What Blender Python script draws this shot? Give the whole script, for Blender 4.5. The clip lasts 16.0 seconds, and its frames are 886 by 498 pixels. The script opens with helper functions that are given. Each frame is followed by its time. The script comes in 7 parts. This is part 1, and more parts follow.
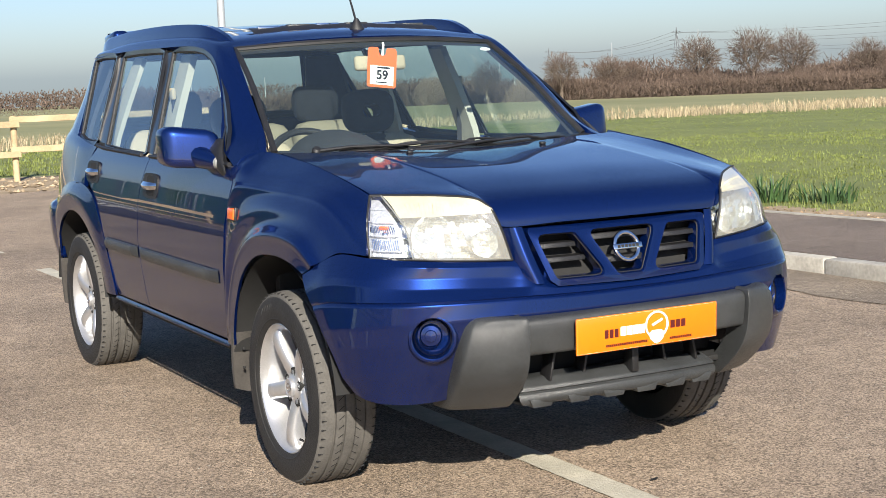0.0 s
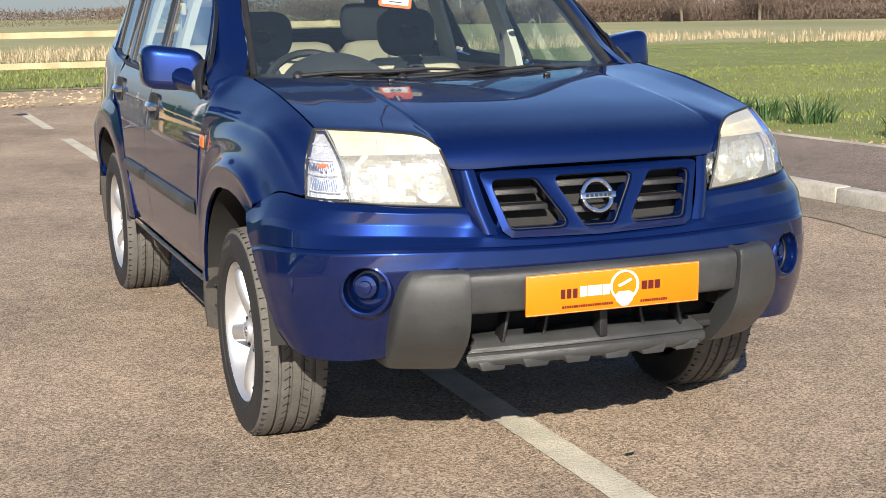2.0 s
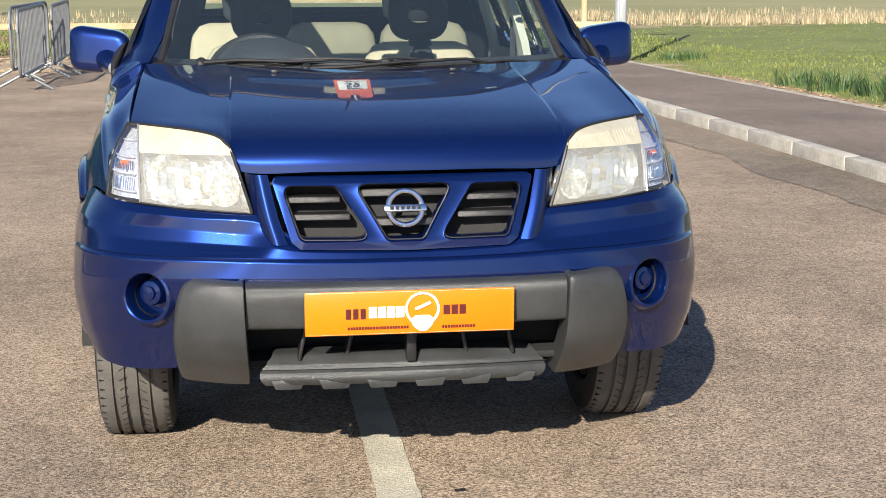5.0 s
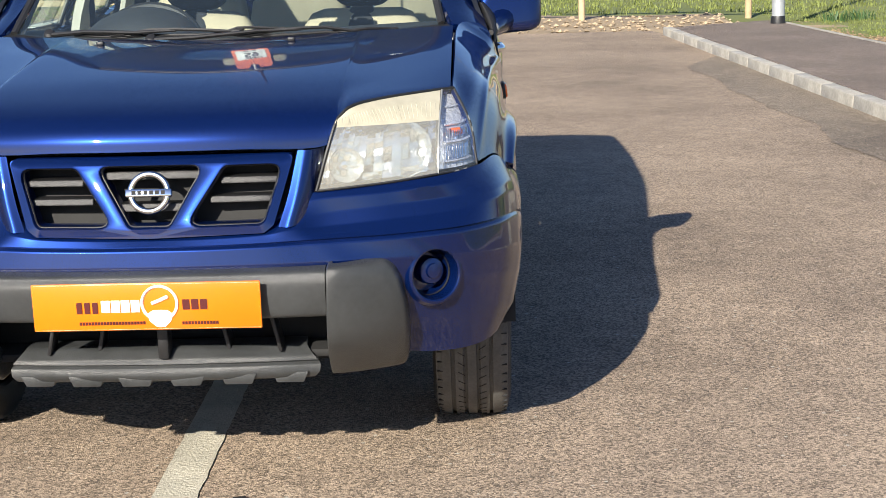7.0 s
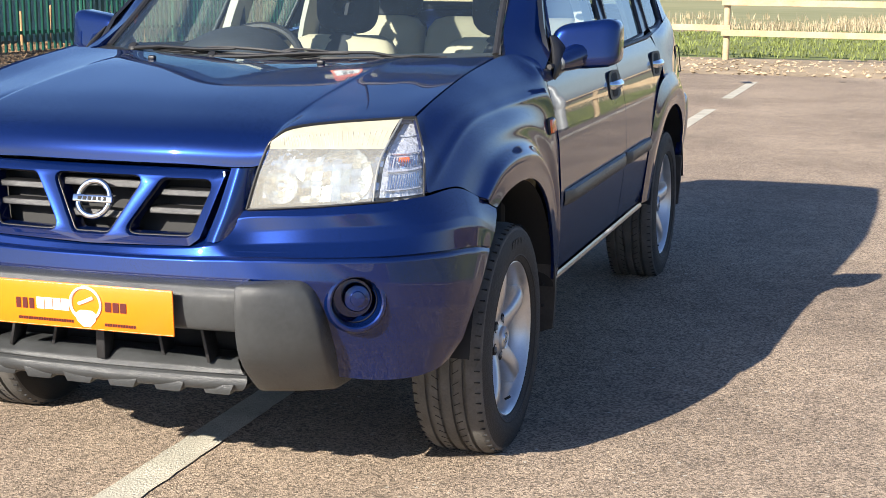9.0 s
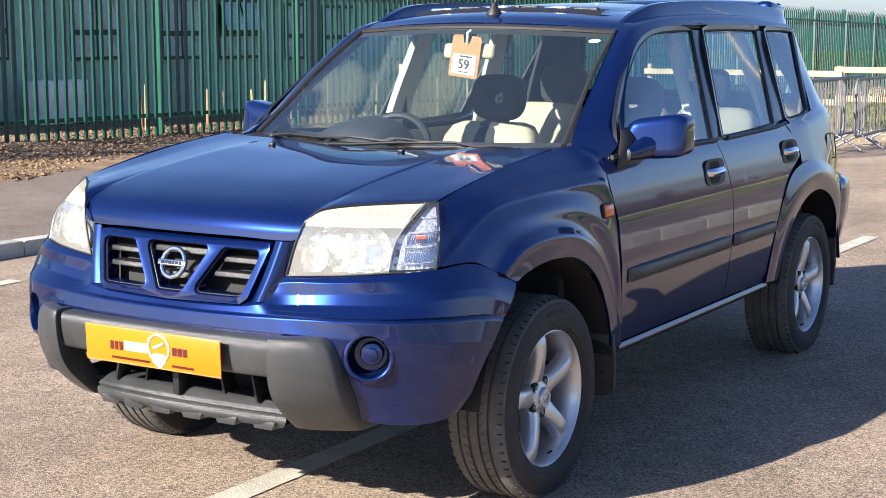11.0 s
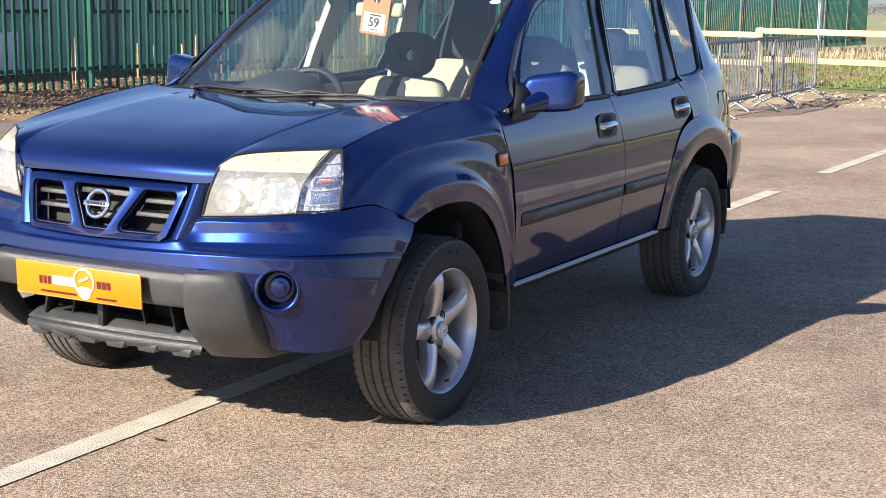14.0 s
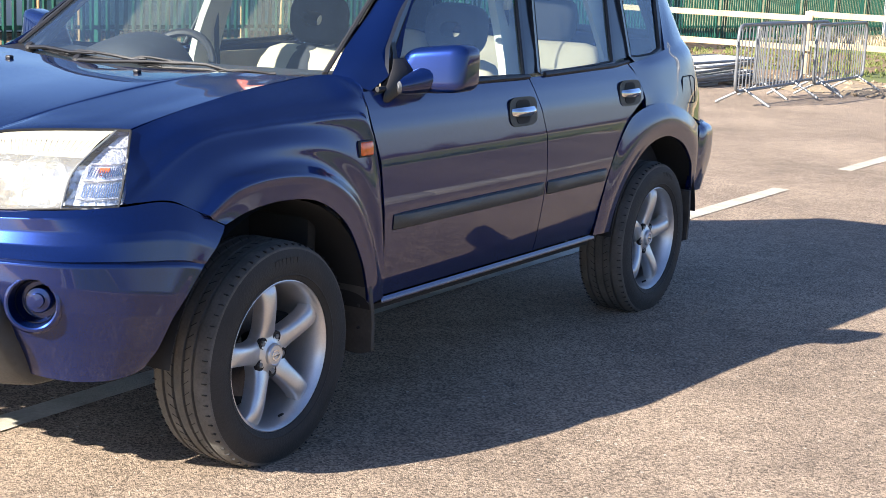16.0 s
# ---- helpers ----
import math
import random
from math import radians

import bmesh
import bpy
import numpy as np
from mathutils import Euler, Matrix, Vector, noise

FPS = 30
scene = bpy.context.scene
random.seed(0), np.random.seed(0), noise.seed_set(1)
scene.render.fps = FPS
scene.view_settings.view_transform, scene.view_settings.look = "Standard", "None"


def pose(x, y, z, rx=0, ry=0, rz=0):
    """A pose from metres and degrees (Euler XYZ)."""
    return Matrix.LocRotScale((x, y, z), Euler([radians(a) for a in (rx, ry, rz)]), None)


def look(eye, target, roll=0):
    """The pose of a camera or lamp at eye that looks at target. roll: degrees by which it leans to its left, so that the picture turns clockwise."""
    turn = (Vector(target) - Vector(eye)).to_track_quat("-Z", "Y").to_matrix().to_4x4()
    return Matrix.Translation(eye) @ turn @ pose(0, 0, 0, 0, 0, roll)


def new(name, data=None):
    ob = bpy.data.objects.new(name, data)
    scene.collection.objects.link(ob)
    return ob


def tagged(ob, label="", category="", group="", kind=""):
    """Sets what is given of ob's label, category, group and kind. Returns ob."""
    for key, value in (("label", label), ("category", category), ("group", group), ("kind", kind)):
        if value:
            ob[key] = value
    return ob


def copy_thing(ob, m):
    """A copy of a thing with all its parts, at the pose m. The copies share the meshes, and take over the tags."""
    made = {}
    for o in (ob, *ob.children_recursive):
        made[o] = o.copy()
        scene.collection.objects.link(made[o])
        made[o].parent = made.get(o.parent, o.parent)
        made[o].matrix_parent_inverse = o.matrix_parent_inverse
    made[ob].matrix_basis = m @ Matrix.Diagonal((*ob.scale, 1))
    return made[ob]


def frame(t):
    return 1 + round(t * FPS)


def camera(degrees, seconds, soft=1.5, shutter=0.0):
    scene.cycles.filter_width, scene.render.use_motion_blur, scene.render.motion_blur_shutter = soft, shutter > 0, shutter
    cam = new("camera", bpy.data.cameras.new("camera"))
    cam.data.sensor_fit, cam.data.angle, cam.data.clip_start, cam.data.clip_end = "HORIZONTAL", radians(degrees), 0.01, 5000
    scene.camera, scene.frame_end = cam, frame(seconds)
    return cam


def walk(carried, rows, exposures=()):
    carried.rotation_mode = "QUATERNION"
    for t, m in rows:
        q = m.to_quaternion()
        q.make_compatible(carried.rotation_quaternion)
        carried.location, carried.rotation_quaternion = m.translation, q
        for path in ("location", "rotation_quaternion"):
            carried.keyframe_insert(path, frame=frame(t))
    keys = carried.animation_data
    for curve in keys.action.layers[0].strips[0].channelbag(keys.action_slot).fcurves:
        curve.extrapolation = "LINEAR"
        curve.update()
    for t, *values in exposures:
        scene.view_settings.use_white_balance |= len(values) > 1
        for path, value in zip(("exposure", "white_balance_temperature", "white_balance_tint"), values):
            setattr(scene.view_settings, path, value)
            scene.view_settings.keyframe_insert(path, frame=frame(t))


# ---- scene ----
cam = camera(32.8, 16.0, 0.8)
PATH = [
    (0, (-2.642, -4.647, 1.391), (-1.717, -2.89, 1.147), -2.2),
    (0.5, (-2.387, -4.702, 1.376), (-1.576, -2.892, 1.118), 0.3),
    (1, (-2.221, -4.676, 1.377), (-1.436, -2.861, 1.083), -1.7),
    (1.5, (-1.996, -4.55, 1.377), (-1.302, -2.7, 1.065), -0.2),
    (2, (-1.812, -4.525, 1.393), (-1.13, -2.677, 1.045), -1.0),
    (2.5, (-1.497, -4.585, 1.424), (-0.897, -2.698, 1.144), -0.1),
    (3, (-1.31, -4.644, 1.423), (-0.798, -2.748, 1.045), 0.7),
    (3.5, (-1.045, -4.569, 1.437), (-0.516, -2.678, 1.057), 2.2),
    (3.7, (-0.965, -4.571, 1.441), (-0.456, -2.674, 1.064), 1.7),
    (5.8, (0.043, -4.432, 1.442), (0.179, -2.476, 1.046), -0.7),
    (6, (0.164, -4.402, 1.423), (0.274, -2.445, 1.025), -1.0),
    (6.5, (0.517, -4.396, 1.448), (0.471, -2.436, 1.053), -1.3),
    (7, (0.753, -4.231, 1.412), (0.706, -2.278, 0.983), -1.5),
    (7.5, (1.009, -4.171, 1.434), (0.84, -2.227, 0.997), -2.0),
    (8, (1.387, -4.125, 1.411), (0.957, -2.211, 1.021), -1.7),
    (8.5, (1.661, -4.125, 1.408), (1.121, -2.244, 0.996), -2.3),
    (9, (1.889, -4.001, 1.394), (1.294, -2.131, 1.011), 0.3),
    (9.5, (2.12, -3.969, 1.456), (1.368, -2.147, 1.119), 0.0),
    (9.7, (2.241, -3.943, 1.466), (1.404, -2.153, 1.158), 0.5),
    (11.8, (3.219, -4.321, 1.532), (2.154, -2.655, 1.23), 0.3),
    (12, (3.242, -4.349, 1.535), (2.175, -2.683, 1.237), 0.7),
    (12.5, (3.255, -4.474, 1.551), (2.224, -2.782, 1.276), 1.3),
    (13, (3.26, -4.577, 1.559), (2.256, -2.868, 1.298), 1.5),
    (13.5, (3.24, -4.564, 1.547), (2.264, -2.843, 1.257), 1.9),
    (14, (3.276, -4.461, 1.53), (2.319, -2.74, 1.178), 0.7),
    (14.5, (3.356, -4.233, 1.531), (2.393, -2.522, 1.15), 2.2),
    (15, (3.368, -4.012, 1.517), (2.383, -2.311, 1.149), 0.6),
    (15.5, (3.309, -3.649, 1.5), (2.31, -1.959, 1.116), 2.3),
    (16, (3.362, -3.296, 1.483), (2.336, -1.623, 1.094), 2.7),
]
EXPOSURES = [(0, 1.07, 6350, 9), (1.5, 1.08, 6540, 10), (3.5, 1.11, 6520, 10), (7, 1.13, 6350, 9), (8, 1.26, 6400, 10), (9, 1.46, 6320, 10), (9.5, 1.58, 6150, 11), (13, 1.53, 6170, 13), (14, 1.50, 6440, 14), (15, 1.55, 6350, 14), (16, 1.84, 6280, 12)]
walk(cam, [(t, look(eye, target, roll)) for t, eye, target, roll in PATH], EXPOSURES)

# ---- world and sun ----
SUN_TO = Vector((-0.80, -2.05, 1.17)).normalized()
world = bpy.data.worlds.new("sky")
scene.world = world
world.use_nodes = True
wn = world.node_tree.nodes
sky = wn.new("ShaderNodeTexSky")
sky.sky_type = "NISHITA"
sky.sun_disc = False
sky.sun_elevation = math.asin(SUN_TO.z)
sky.sun_rotation = math.atan2(SUN_TO.x, SUN_TO.y)
sky.air_density, sky.dust_density, sky.ozone_density = 1.0, 1.3, 3.0
sky.altitude = 600
wn["Background"].inputs[1].default_value = 0.060
tint = wn.new("ShaderNodeMix")
tint.data_type, tint.blend_type = "RGBA", "MULTIPLY"
tint.inputs[0].default_value = 1.0
tint.inputs[7].default_value = (0.90, 0.95, 1.12, 1)
world.node_tree.links.new(sky.outputs[0], tint.inputs[6])
world.node_tree.links.new(tint.outputs[2], wn["Background"].inputs[0])
sun_data = bpy.data.lights.new("sun", "SUN")
sun_data.energy, sun_data.angle, sun_data.color = 5.0, radians(0.5), (1.0, 0.91, 0.78)
sun = new("sun", sun_data)
sun.matrix_world = look(SUN_TO * 60, (0, 0, 0))


# ---- materials ----
def material(name, colour, rough=0.5, metal=0.0, coat=0.0, vary=0.0, scale=8.0, bump=0.0, bump_scale=60.0, second=None, spec=0.5, coat_rough=0.03, random_tone=0.0):
    """Principled material with two scales of tone variation and a fine bump."""
    m = bpy.data.materials.new(name)
    m.use_nodes = True
    nt = m.node_tree
    b = nt.nodes["Principled BSDF"]
    b.inputs["Roughness"].default_value = rough
    b.inputs["Metallic"].default_value = metal
    b.inputs["Coat Weight"].default_value = coat
    b.inputs["Coat Roughness"].default_value = coat_rough
    b.inputs["Specular IOR Level"].default_value = spec
    c0 = (*colour, 1)
    b.inputs["Base Color"].default_value = c0
    tc = nt.nodes.new("ShaderNodeTexCoord")
    if vary or second or random_tone:
        n1 = nt.nodes.new("ShaderNodeTexNoise")
        n1.inputs["Scale"].default_value, n1.inputs["Detail"].default_value = scale, 6
        n2 = nt.nodes.new("ShaderNodeTexNoise")
        n2.inputs["Scale"].default_value, n2.inputs["Detail"].default_value = scale * 11, 3
        for n in (n1, n2):
            nt.links.new(tc.outputs["Object"], n.inputs["Vector"])
        add = nt.nodes.new("ShaderNodeMath")
        add.operation = "MULTIPLY_ADD"
        nt.links.new(n2.outputs["Fac"], add.inputs[0])
        add.inputs[1].default_value = 0.5
        nt.links.new(n1.outputs["Fac"], add.inputs[2])
        ramp = nt.nodes.new("ShaderNodeMapRange")
        ramp.inputs["From Min"].default_value, ramp.inputs["From Max"].default_value = 0.5, 1.0
        nt.links.new(add.outputs[0], ramp.inputs["Value"])
        mix = nt.nodes.new("ShaderNodeMix")
        mix.data_type = "RGBA"
        nt.links.new(ramp.outputs[0], mix.inputs[0])
        lo = tuple(max(0, c * (1 - vary)) for c in colour)
        hi = second or tuple(min(1, c * (1 + vary)) for c in colour)
        mix.inputs[6].default_value, mix.inputs[7].default_value = (*lo, 1), (*hi, 1)
        out = mix.outputs[2]
        if random_tone:
            info = nt.nodes.new("ShaderNodeObjectInfo")
            hsv = nt.nodes.new("ShaderNodeHueSaturation")
            mr = nt.nodes.new("ShaderNodeMapRange")
            mr.inputs["To Min"].default_value, mr.inputs["To Max"].default_value = 1 - random_tone, 1 + random_tone
            nt.links.new(info.outputs["Random"], mr.inputs["Value"])
            nt.links.new(mr.outputs[0], hsv.inputs["Value"])
            nt.links.new(out, hsv.inputs["Color"])
            out = hsv.outputs[0]
        nt.links.new(out, b.inputs["Base Color"])
    if bump:
        n3 = nt.nodes.new("ShaderNodeTexNoise")
        n3.inputs["Scale"].default_value, n3.inputs["Detail"].default_value = bump_scale, 4
        nt.links.new(tc.outputs["Object"], n3.inputs["Vector"])
        bp = nt.nodes.new("ShaderNodeBump")
        bp.inputs["Strength"].default_value, bp.inputs["Distance"].default_value = bump, 0.01
        nt.links.new(n3.outputs["Fac"], bp.inputs["Height"])
        nt.links.new(bp.outputs[0], b.inputs["Normal"])
    return m


def island_tone(m, amount=0.35):
    """Vary the tone from leaf to leaf inside one joined mesh."""
    nt = m.node_tree
    b = nt.nodes["Principled BSDF"]
    src = b.inputs["Base Color"].links
    geo = nt.nodes.new("ShaderNodeNewGeometry")
    mr = nt.nodes.new("ShaderNodeMapRange")
    mr.inputs["To Min"].default_value, mr.inputs["To Max"].default_value = 1 - amount, 1 + amount
    nt.links.new(geo.outputs["Random Per Island"], mr.inputs["Value"])
    hsv = nt.nodes.new("ShaderNodeHueSaturation")
    nt.links.new(mr.outputs[0], hsv.inputs["Value"])
    if src:
        nt.links.new(src[0].from_socket, hsv.inputs["Color"])
    else:
        hsv.inputs["Color"].default_value = b.inputs["Base Color"].default_value
    nt.links.new(hsv.outputs[0], b.inputs["Base Color"])
    return m


def glass(name, tint, gloss=0.03, haze=0.0, haze_colour=(0.8, 0.8, 0.75), base=0.07):
    """A thin pane: clear body, mirror gloss that grows at grazing angles, a little haze."""
    m = bpy.data.materials.new(name)
    m.use_nodes = True
    nt = m.node_tree
    nt.nodes.clear()
    out = nt.nodes.new("ShaderNodeOutputMaterial")
    tr = nt.nodes.new("ShaderNodeBsdfTransparent")
    tr.inputs[0].default_value = (*tint, 1)
    gl = nt.nodes.new("ShaderNodeBsdfGlossy")
    gl.inputs["Roughness"].default_value = gloss
    lw = nt.nodes.new("ShaderNodeLayerWeight")
    lw.inputs[0].default_value = 0.5
    pw = nt.nodes.new("ShaderNodeMath")
    pw.operation = "POWER"
    pw.inputs[1].default_value = 4.0
    nt.links.new(lw.outputs["Facing"], pw.inputs[0])
    fr = nt.nodes.new("ShaderNodeMapRange")
    fr.inputs["To Min"].default_value, fr.inputs["To Max"].default_value = base, 0.95
    nt.links.new(pw.outputs[0], fr.inputs["Value"])
    mix = nt.nodes.new("ShaderNodeMixShader")
    body = tr.outputs[0]
    if haze:
        df = nt.nodes.new("ShaderNodeBsdfDiffuse")
        df.inputs[0].default_value = (*haze_colour, 1)
        hm = nt.nodes.new("ShaderNodeMixShader")
        hm.inputs[0].default_value = haze
        nt.links.new(tr.outputs[0], hm.inputs[1])
        nt.links.new(df.outputs[0], hm.inputs[2])
        body = hm.outputs[0]
    nt.links.new(fr.outputs[0], mix.inputs[0])
    nt.links.new(body, mix.inputs[1])
    nt.links.new(gl.outputs[0], mix.inputs[2])
    nt.links.new(mix.outputs[0], out.inputs[0])
    return m


def paint_material():
    """Deep blue metallic car paint with fine flake and a clear coat."""
    m = material("blue_paint", (0.0020, 0.0104, 0.068), rough=0.29, metal=0.52, coat=1.0, coat_rough=0.02)
    nt = m.node_tree
    b = nt.nodes["Principled BSDF"]
    tc = nt.nodes.new("ShaderNodeTexCoord")
    b.inputs["Specular Tint"].default_value = (0.02, 0.06, 0.32, 1)
    b.inputs["Coat IOR"].default_value = 1.60
    vor = nt.nodes.new("ShaderNodeTexVoronoi")
    vor.inputs["Scale"].default_value = 900
    nt.links.new(tc.outputs["Object"], vor.inputs["Vector"])
    mr = nt.nodes.new("ShaderNodeMapRange")
    mr.inputs["To Min"].default_value, mr.inputs["To Max"].default_value = 0.24, 0.36
    nt.links.new(vor.outputs["Color"], mr.inputs["Value"])
    nt.links.new(mr.outputs[0], b.inputs["Roughness"])
    dust = nt.nodes.new("ShaderNodeTexNoise")
    dust.inputs["Scale"].default_value, dust.inputs["Detail"].default_value = 3.0, 8
    nt.links.new(tc.outputs["Object"], dust.inputs["Vector"])
    dr = nt.nodes.new("ShaderNodeMapRange")
    dr.inputs["From Min"].default_value, dr.inputs["From Max"].default_value = 0.45, 0.8
    dr.inputs["To Min"].default_value, dr.inputs["To Max"].default_value = 0.006, 0.03
    nt.links.new(dust.outputs["Fac"], dr.inputs["Value"])
    nt.links.new(dr.outputs[0], b.inputs["Coat Roughness"])
    return m


def asphalt_material(name, base, light):
    """Worn tarmac: aggregate speckle, broad stains, bump from the chippings."""
    m = material(name, base, rough=0.88, vary=0.22, scale=0.7, second=light, bump=0.55, bump_scale=230, spec=0.3)
    nt = m.node_tree
    b = nt.nodes["Principled BSDF"]
    src = b.inputs["Base Color"].links[0].from_socket
    tc = nt.nodes.new("ShaderNodeTexCoord")
    vor = nt.nodes.new("ShaderNodeTexVoronoi")
    vor.inputs["Scale"].default_value = 165
    nt.links.new(tc.outputs["Object"], vor.inputs["Vector"])
    sep = nt.nodes.new("ShaderNodeSeparateColor")
    nt.links.new(vor.outputs["Color"], sep.inputs[0])
    mr = nt.nodes.new("ShaderNodeMapRange")
    mr.inputs["To Min"].default_value, mr.inputs["To Max"].default_value = 0.38, 1.68
    nt.links.new(sep.outputs[0], mr.inputs["Value"])
    hsv = nt.nodes.new("ShaderNodeHueSaturation")
    nt.links.new(mr.outputs[0], hsv.inputs["Value"])
    nt.links.new(src, hsv.inputs["Color"])
    # pale specks of loose grit
    v2 = nt.nodes.new("ShaderNodeTexVoronoi")
    v2.inputs["Scale"].default_value = 16
    nt.links.new(tc.outputs["Object"], v2.inputs["Vector"])
    lt = nt.nodes.new("ShaderNodeMath")
    lt.operation = "LESS_THAN"
    lt.inputs[1].default_value = 0.09
    nt.links.new(v2.outputs["Distance"], lt.inputs[0])
    mix = nt.nodes.new("ShaderNodeMix")
    mix.data_type = "RGBA"
    nt.links.new(lt.outputs[0], mix.inputs[0])
    nt.links.new(hsv.outputs[0], mix.inputs[6])
    mix.inputs[7].default_value = (0.42, 0.38, 0.31, 1)
    nt.links.new(mix.outputs[2], b.inputs["Base Color"])
    return m


PAINT = paint_material()
GUARD = material("grey_plastic", (0.034, 0.036, 0.037), rough=0.36, vary=0.30, scale=7, bump=0.25, bump_scale=900)
FRAME_BLACK = material("satin_black_trim", (0.008, 0.009, 0.012), rough=0.28, vary=0.2, scale=9, coat=0.3)
BLACK = material("black_plastic", (0.012, 0.012, 0.013), rough=0.5, vary=0.3, scale=20, bump=0.1, bump_scale=500)
SLAT = material("slat_plastic", (0.012, 0.012, 0.013), rough=0.42, vary=0.3, scale=30, bump=0.2, bump_scale=700)
RUBBER = material("tyre_rubber", (0.011, 0.011, 0.011), rough=0.70, vary=0.35, scale=9, second=(0.020, 0.019, 0.018), bump=0.25, bump_scale=160)
TREAD = material("dusty_tread", (0.085, 0.080, 0.072), rough=0.85, vary=0.3, scale=12, bump=0.2, bump_scale=200)
FLAP = material("dusty_rubber", (0.055, 0.050, 0.045), rough=0.75, vary=0.35, scale=10)
ALLOY = material("alloy_silver", (0.56, 0.56, 0.565), rough=0.33, metal=0.72, coat=0.4, vary=0.1, scale=18)
CHROME = material("chrome", (0.75, 0.76, 0.78), rough=0.07, metal=1.0)
GALV = material("bright_galvanised_steel", (0.34, 0.36, 0.37), rough=0.5, metal=0.3, vary=0.12, scale=7, bump=0.05)
STEEL = material("galvanised_steel", (0.19, 0.20, 0.21), rough=0.5, metal=0.55, vary=0.14, scale=9, bump=0.05)
DARK = material("underbody_black", (0.01, 0.01, 0.01), rough=0.8, vary=0.3, scale=7)
CREAM = material("cream_upholstery", (0.37, 0.325, 0.235), rough=0.85, vary=0.12, scale=9, bump=0.15, bump_scale=400)
CHARCOAL = material("charcoal_cloth", (0.02, 0.022, 0.028), rough=0.9, vary=0.25, scale=12, bump=0.2, bump_scale=500)
TRIM = material("pale_grey_trim", (0.36, 0.36, 0.31), rough=0.7, vary=0.1, scale=9, bump=0.1, bump_scale=300)
DASH = material("dashboard_plastic", (0.025, 0.027, 0.03), rough=0.6, vary=0.2, scale=8, bump=0.15, bump_scale=400)
ORANGE_LENS = material("orange_lens", (0.75, 0.13, 0.02), rough=0.18, coat=0.6, vary=0.2, scale=60)
PLATE = material("orange_plate", (0.74, 0.165, 0.0), rough=0.3, coat=0.5, vary=0.04, scale=6)
WHITE = material("white_print", (0.82, 0.82, 0.80), rough=0.45, vary=0.03)
MAROON = material("maroon_print", (0.07, 0.006, 0.006), rough=0.45, vary=0.05)
TAGM = material("orange_card", (0.80, 0.14, 0.035), rough=0.55, vary=0.05)
INK = material("black_ink", (0.01, 0.01, 0.01), rough=0.5)
REFLECTOR = material("lamp_reflector", (0.74, 0.76, 0.75), rough=0.16, metal=0.9, vary=0.1, scale=50, bump=0.25, bump_scale=60)
CORNER = material("corner_reflector", (0.74, 0.76, 0.79), rough=0.20, metal=0.6, vary=0.12, scale=70, bump=0.8, bump_scale=90)
RIM_GREY = material("lens_rim_grey", (0.20, 0.205, 0.20), rough=0.25, coat=0.5, vary=0.1, scale=40)
HAZED = material("hazed_lens", (0.43, 0.40, 0.30), rough=0.30, coat=0.8, coat_rough=0.08, vary=0.12, scale=25)
# the pale blue haze paints a faint veil of reflected sky on the panes
GLASS = glass("window_glass", (0.82, 0.93, 0.90), haze=0.018, haze_colour=(0.5, 0.68, 0.78), base=0.11)
SUNROOF = glass("sunroof_glass", (0.55, 0.58, 0.58), base=0.10)
TINTED = glass("rear_glass", (0.72, 0.80, 0.80))
LENS = glass("headlamp_lens", (0.95, 0.96, 0.92), gloss=0.04, haze=0.21, haze_colour=(0.85, 0.84, 0.76))
CLEAR = glass("clear_lens", (0.97, 0.98, 1.0), gloss=0.02, haze=0.03)
ROAD = asphalt_material("car_park_tarmac", (0.224, 0.173, 0.127), (0.328, 0.255, 0.185))
PATHM = asphalt_material("footpath_tarmac", (0.158, 0.126, 0.102), (0.212, 0.170, 0.138))
PATCH = asphalt_material("patched_tarmac", (0.165, 0.134, 0.104), (0.25, 0.203, 0.150))
CONCRETE = material("kerb_concrete", (0.36, 0.34, 0.295), rough=0.9, vary=0.3, scale=4, bump=0.4, bump_scale=90, random_tone=0.06)
LINE = material("road_paint", (0.43, 0.40, 0.32), rough=0.8, vary=0.25, scale=6, bump=0.5, bump_scale=130)
GRASS = material("field_grass", (0.132, 0.160, 0.037), rough=0.9, vary=0.25, scale=0.35, second=(0.172, 0.190, 0.050), bump=1.0, bump_scale=22)
FARGRASS = material("far_meadow", (0.22, 0.225, 0.09), rough=0.95, vary=0.25, scale=0.05, second=(0.27, 0.25, 0.12), bump=0.6, bump_scale=3)
SOIL = material("bare_soil", (0.30, 0.225, 0.14), rough=0.95, vary=0.4, scale=1.6, second=(0.36, 0.28, 0.18), bump=1.0, bump_scale=14)
MULCH = material("wood_mulch", (0.17, 0.105, 0.055), rough=0.95, vary=0.45, scale=2.5, second=(0.30, 0.20, 0.11), bump=1.0, bump_scale=24)
BLADE = island_tone(material("grass_blade", (0.136, 0.162, 0.038), rough=0.75, vary=0.25, scale=0.5), 0.24)
LEAF = island_tone(material("daffodil_leaf", (0.036, 0.076, 0.022), rough=0.6, vary=0.2, scale=3), 0.35)
DRY = island_tone(material("dry_grass", (0.32, 0.262, 0.165), rough=0.9, vary=0.3, scale=0.3), 0.4)
TIMBER = material("fence_timber", (0.38, 0.275, 0.150), rough=0.8, vary=0.2, scale=3, second=(0.48, 0.365, 0.22), bump=0.3, bump_scale=40, random_tone=0.1)
GREEN = material("green_steel", (0.006, 0.074, 0.048), rough=0.42, vary=0.2, scale=3, coat=0.2)
CABIN = material("cabin_wall", (0.36, 0.48, 0.40), rough=0.6, vary=0.08, scale=1.5)
CABIN_ROOF = material("cabin_roof", (0.02, 0.07, 0.05), rough=0.6, vary=0.2, scale=2)
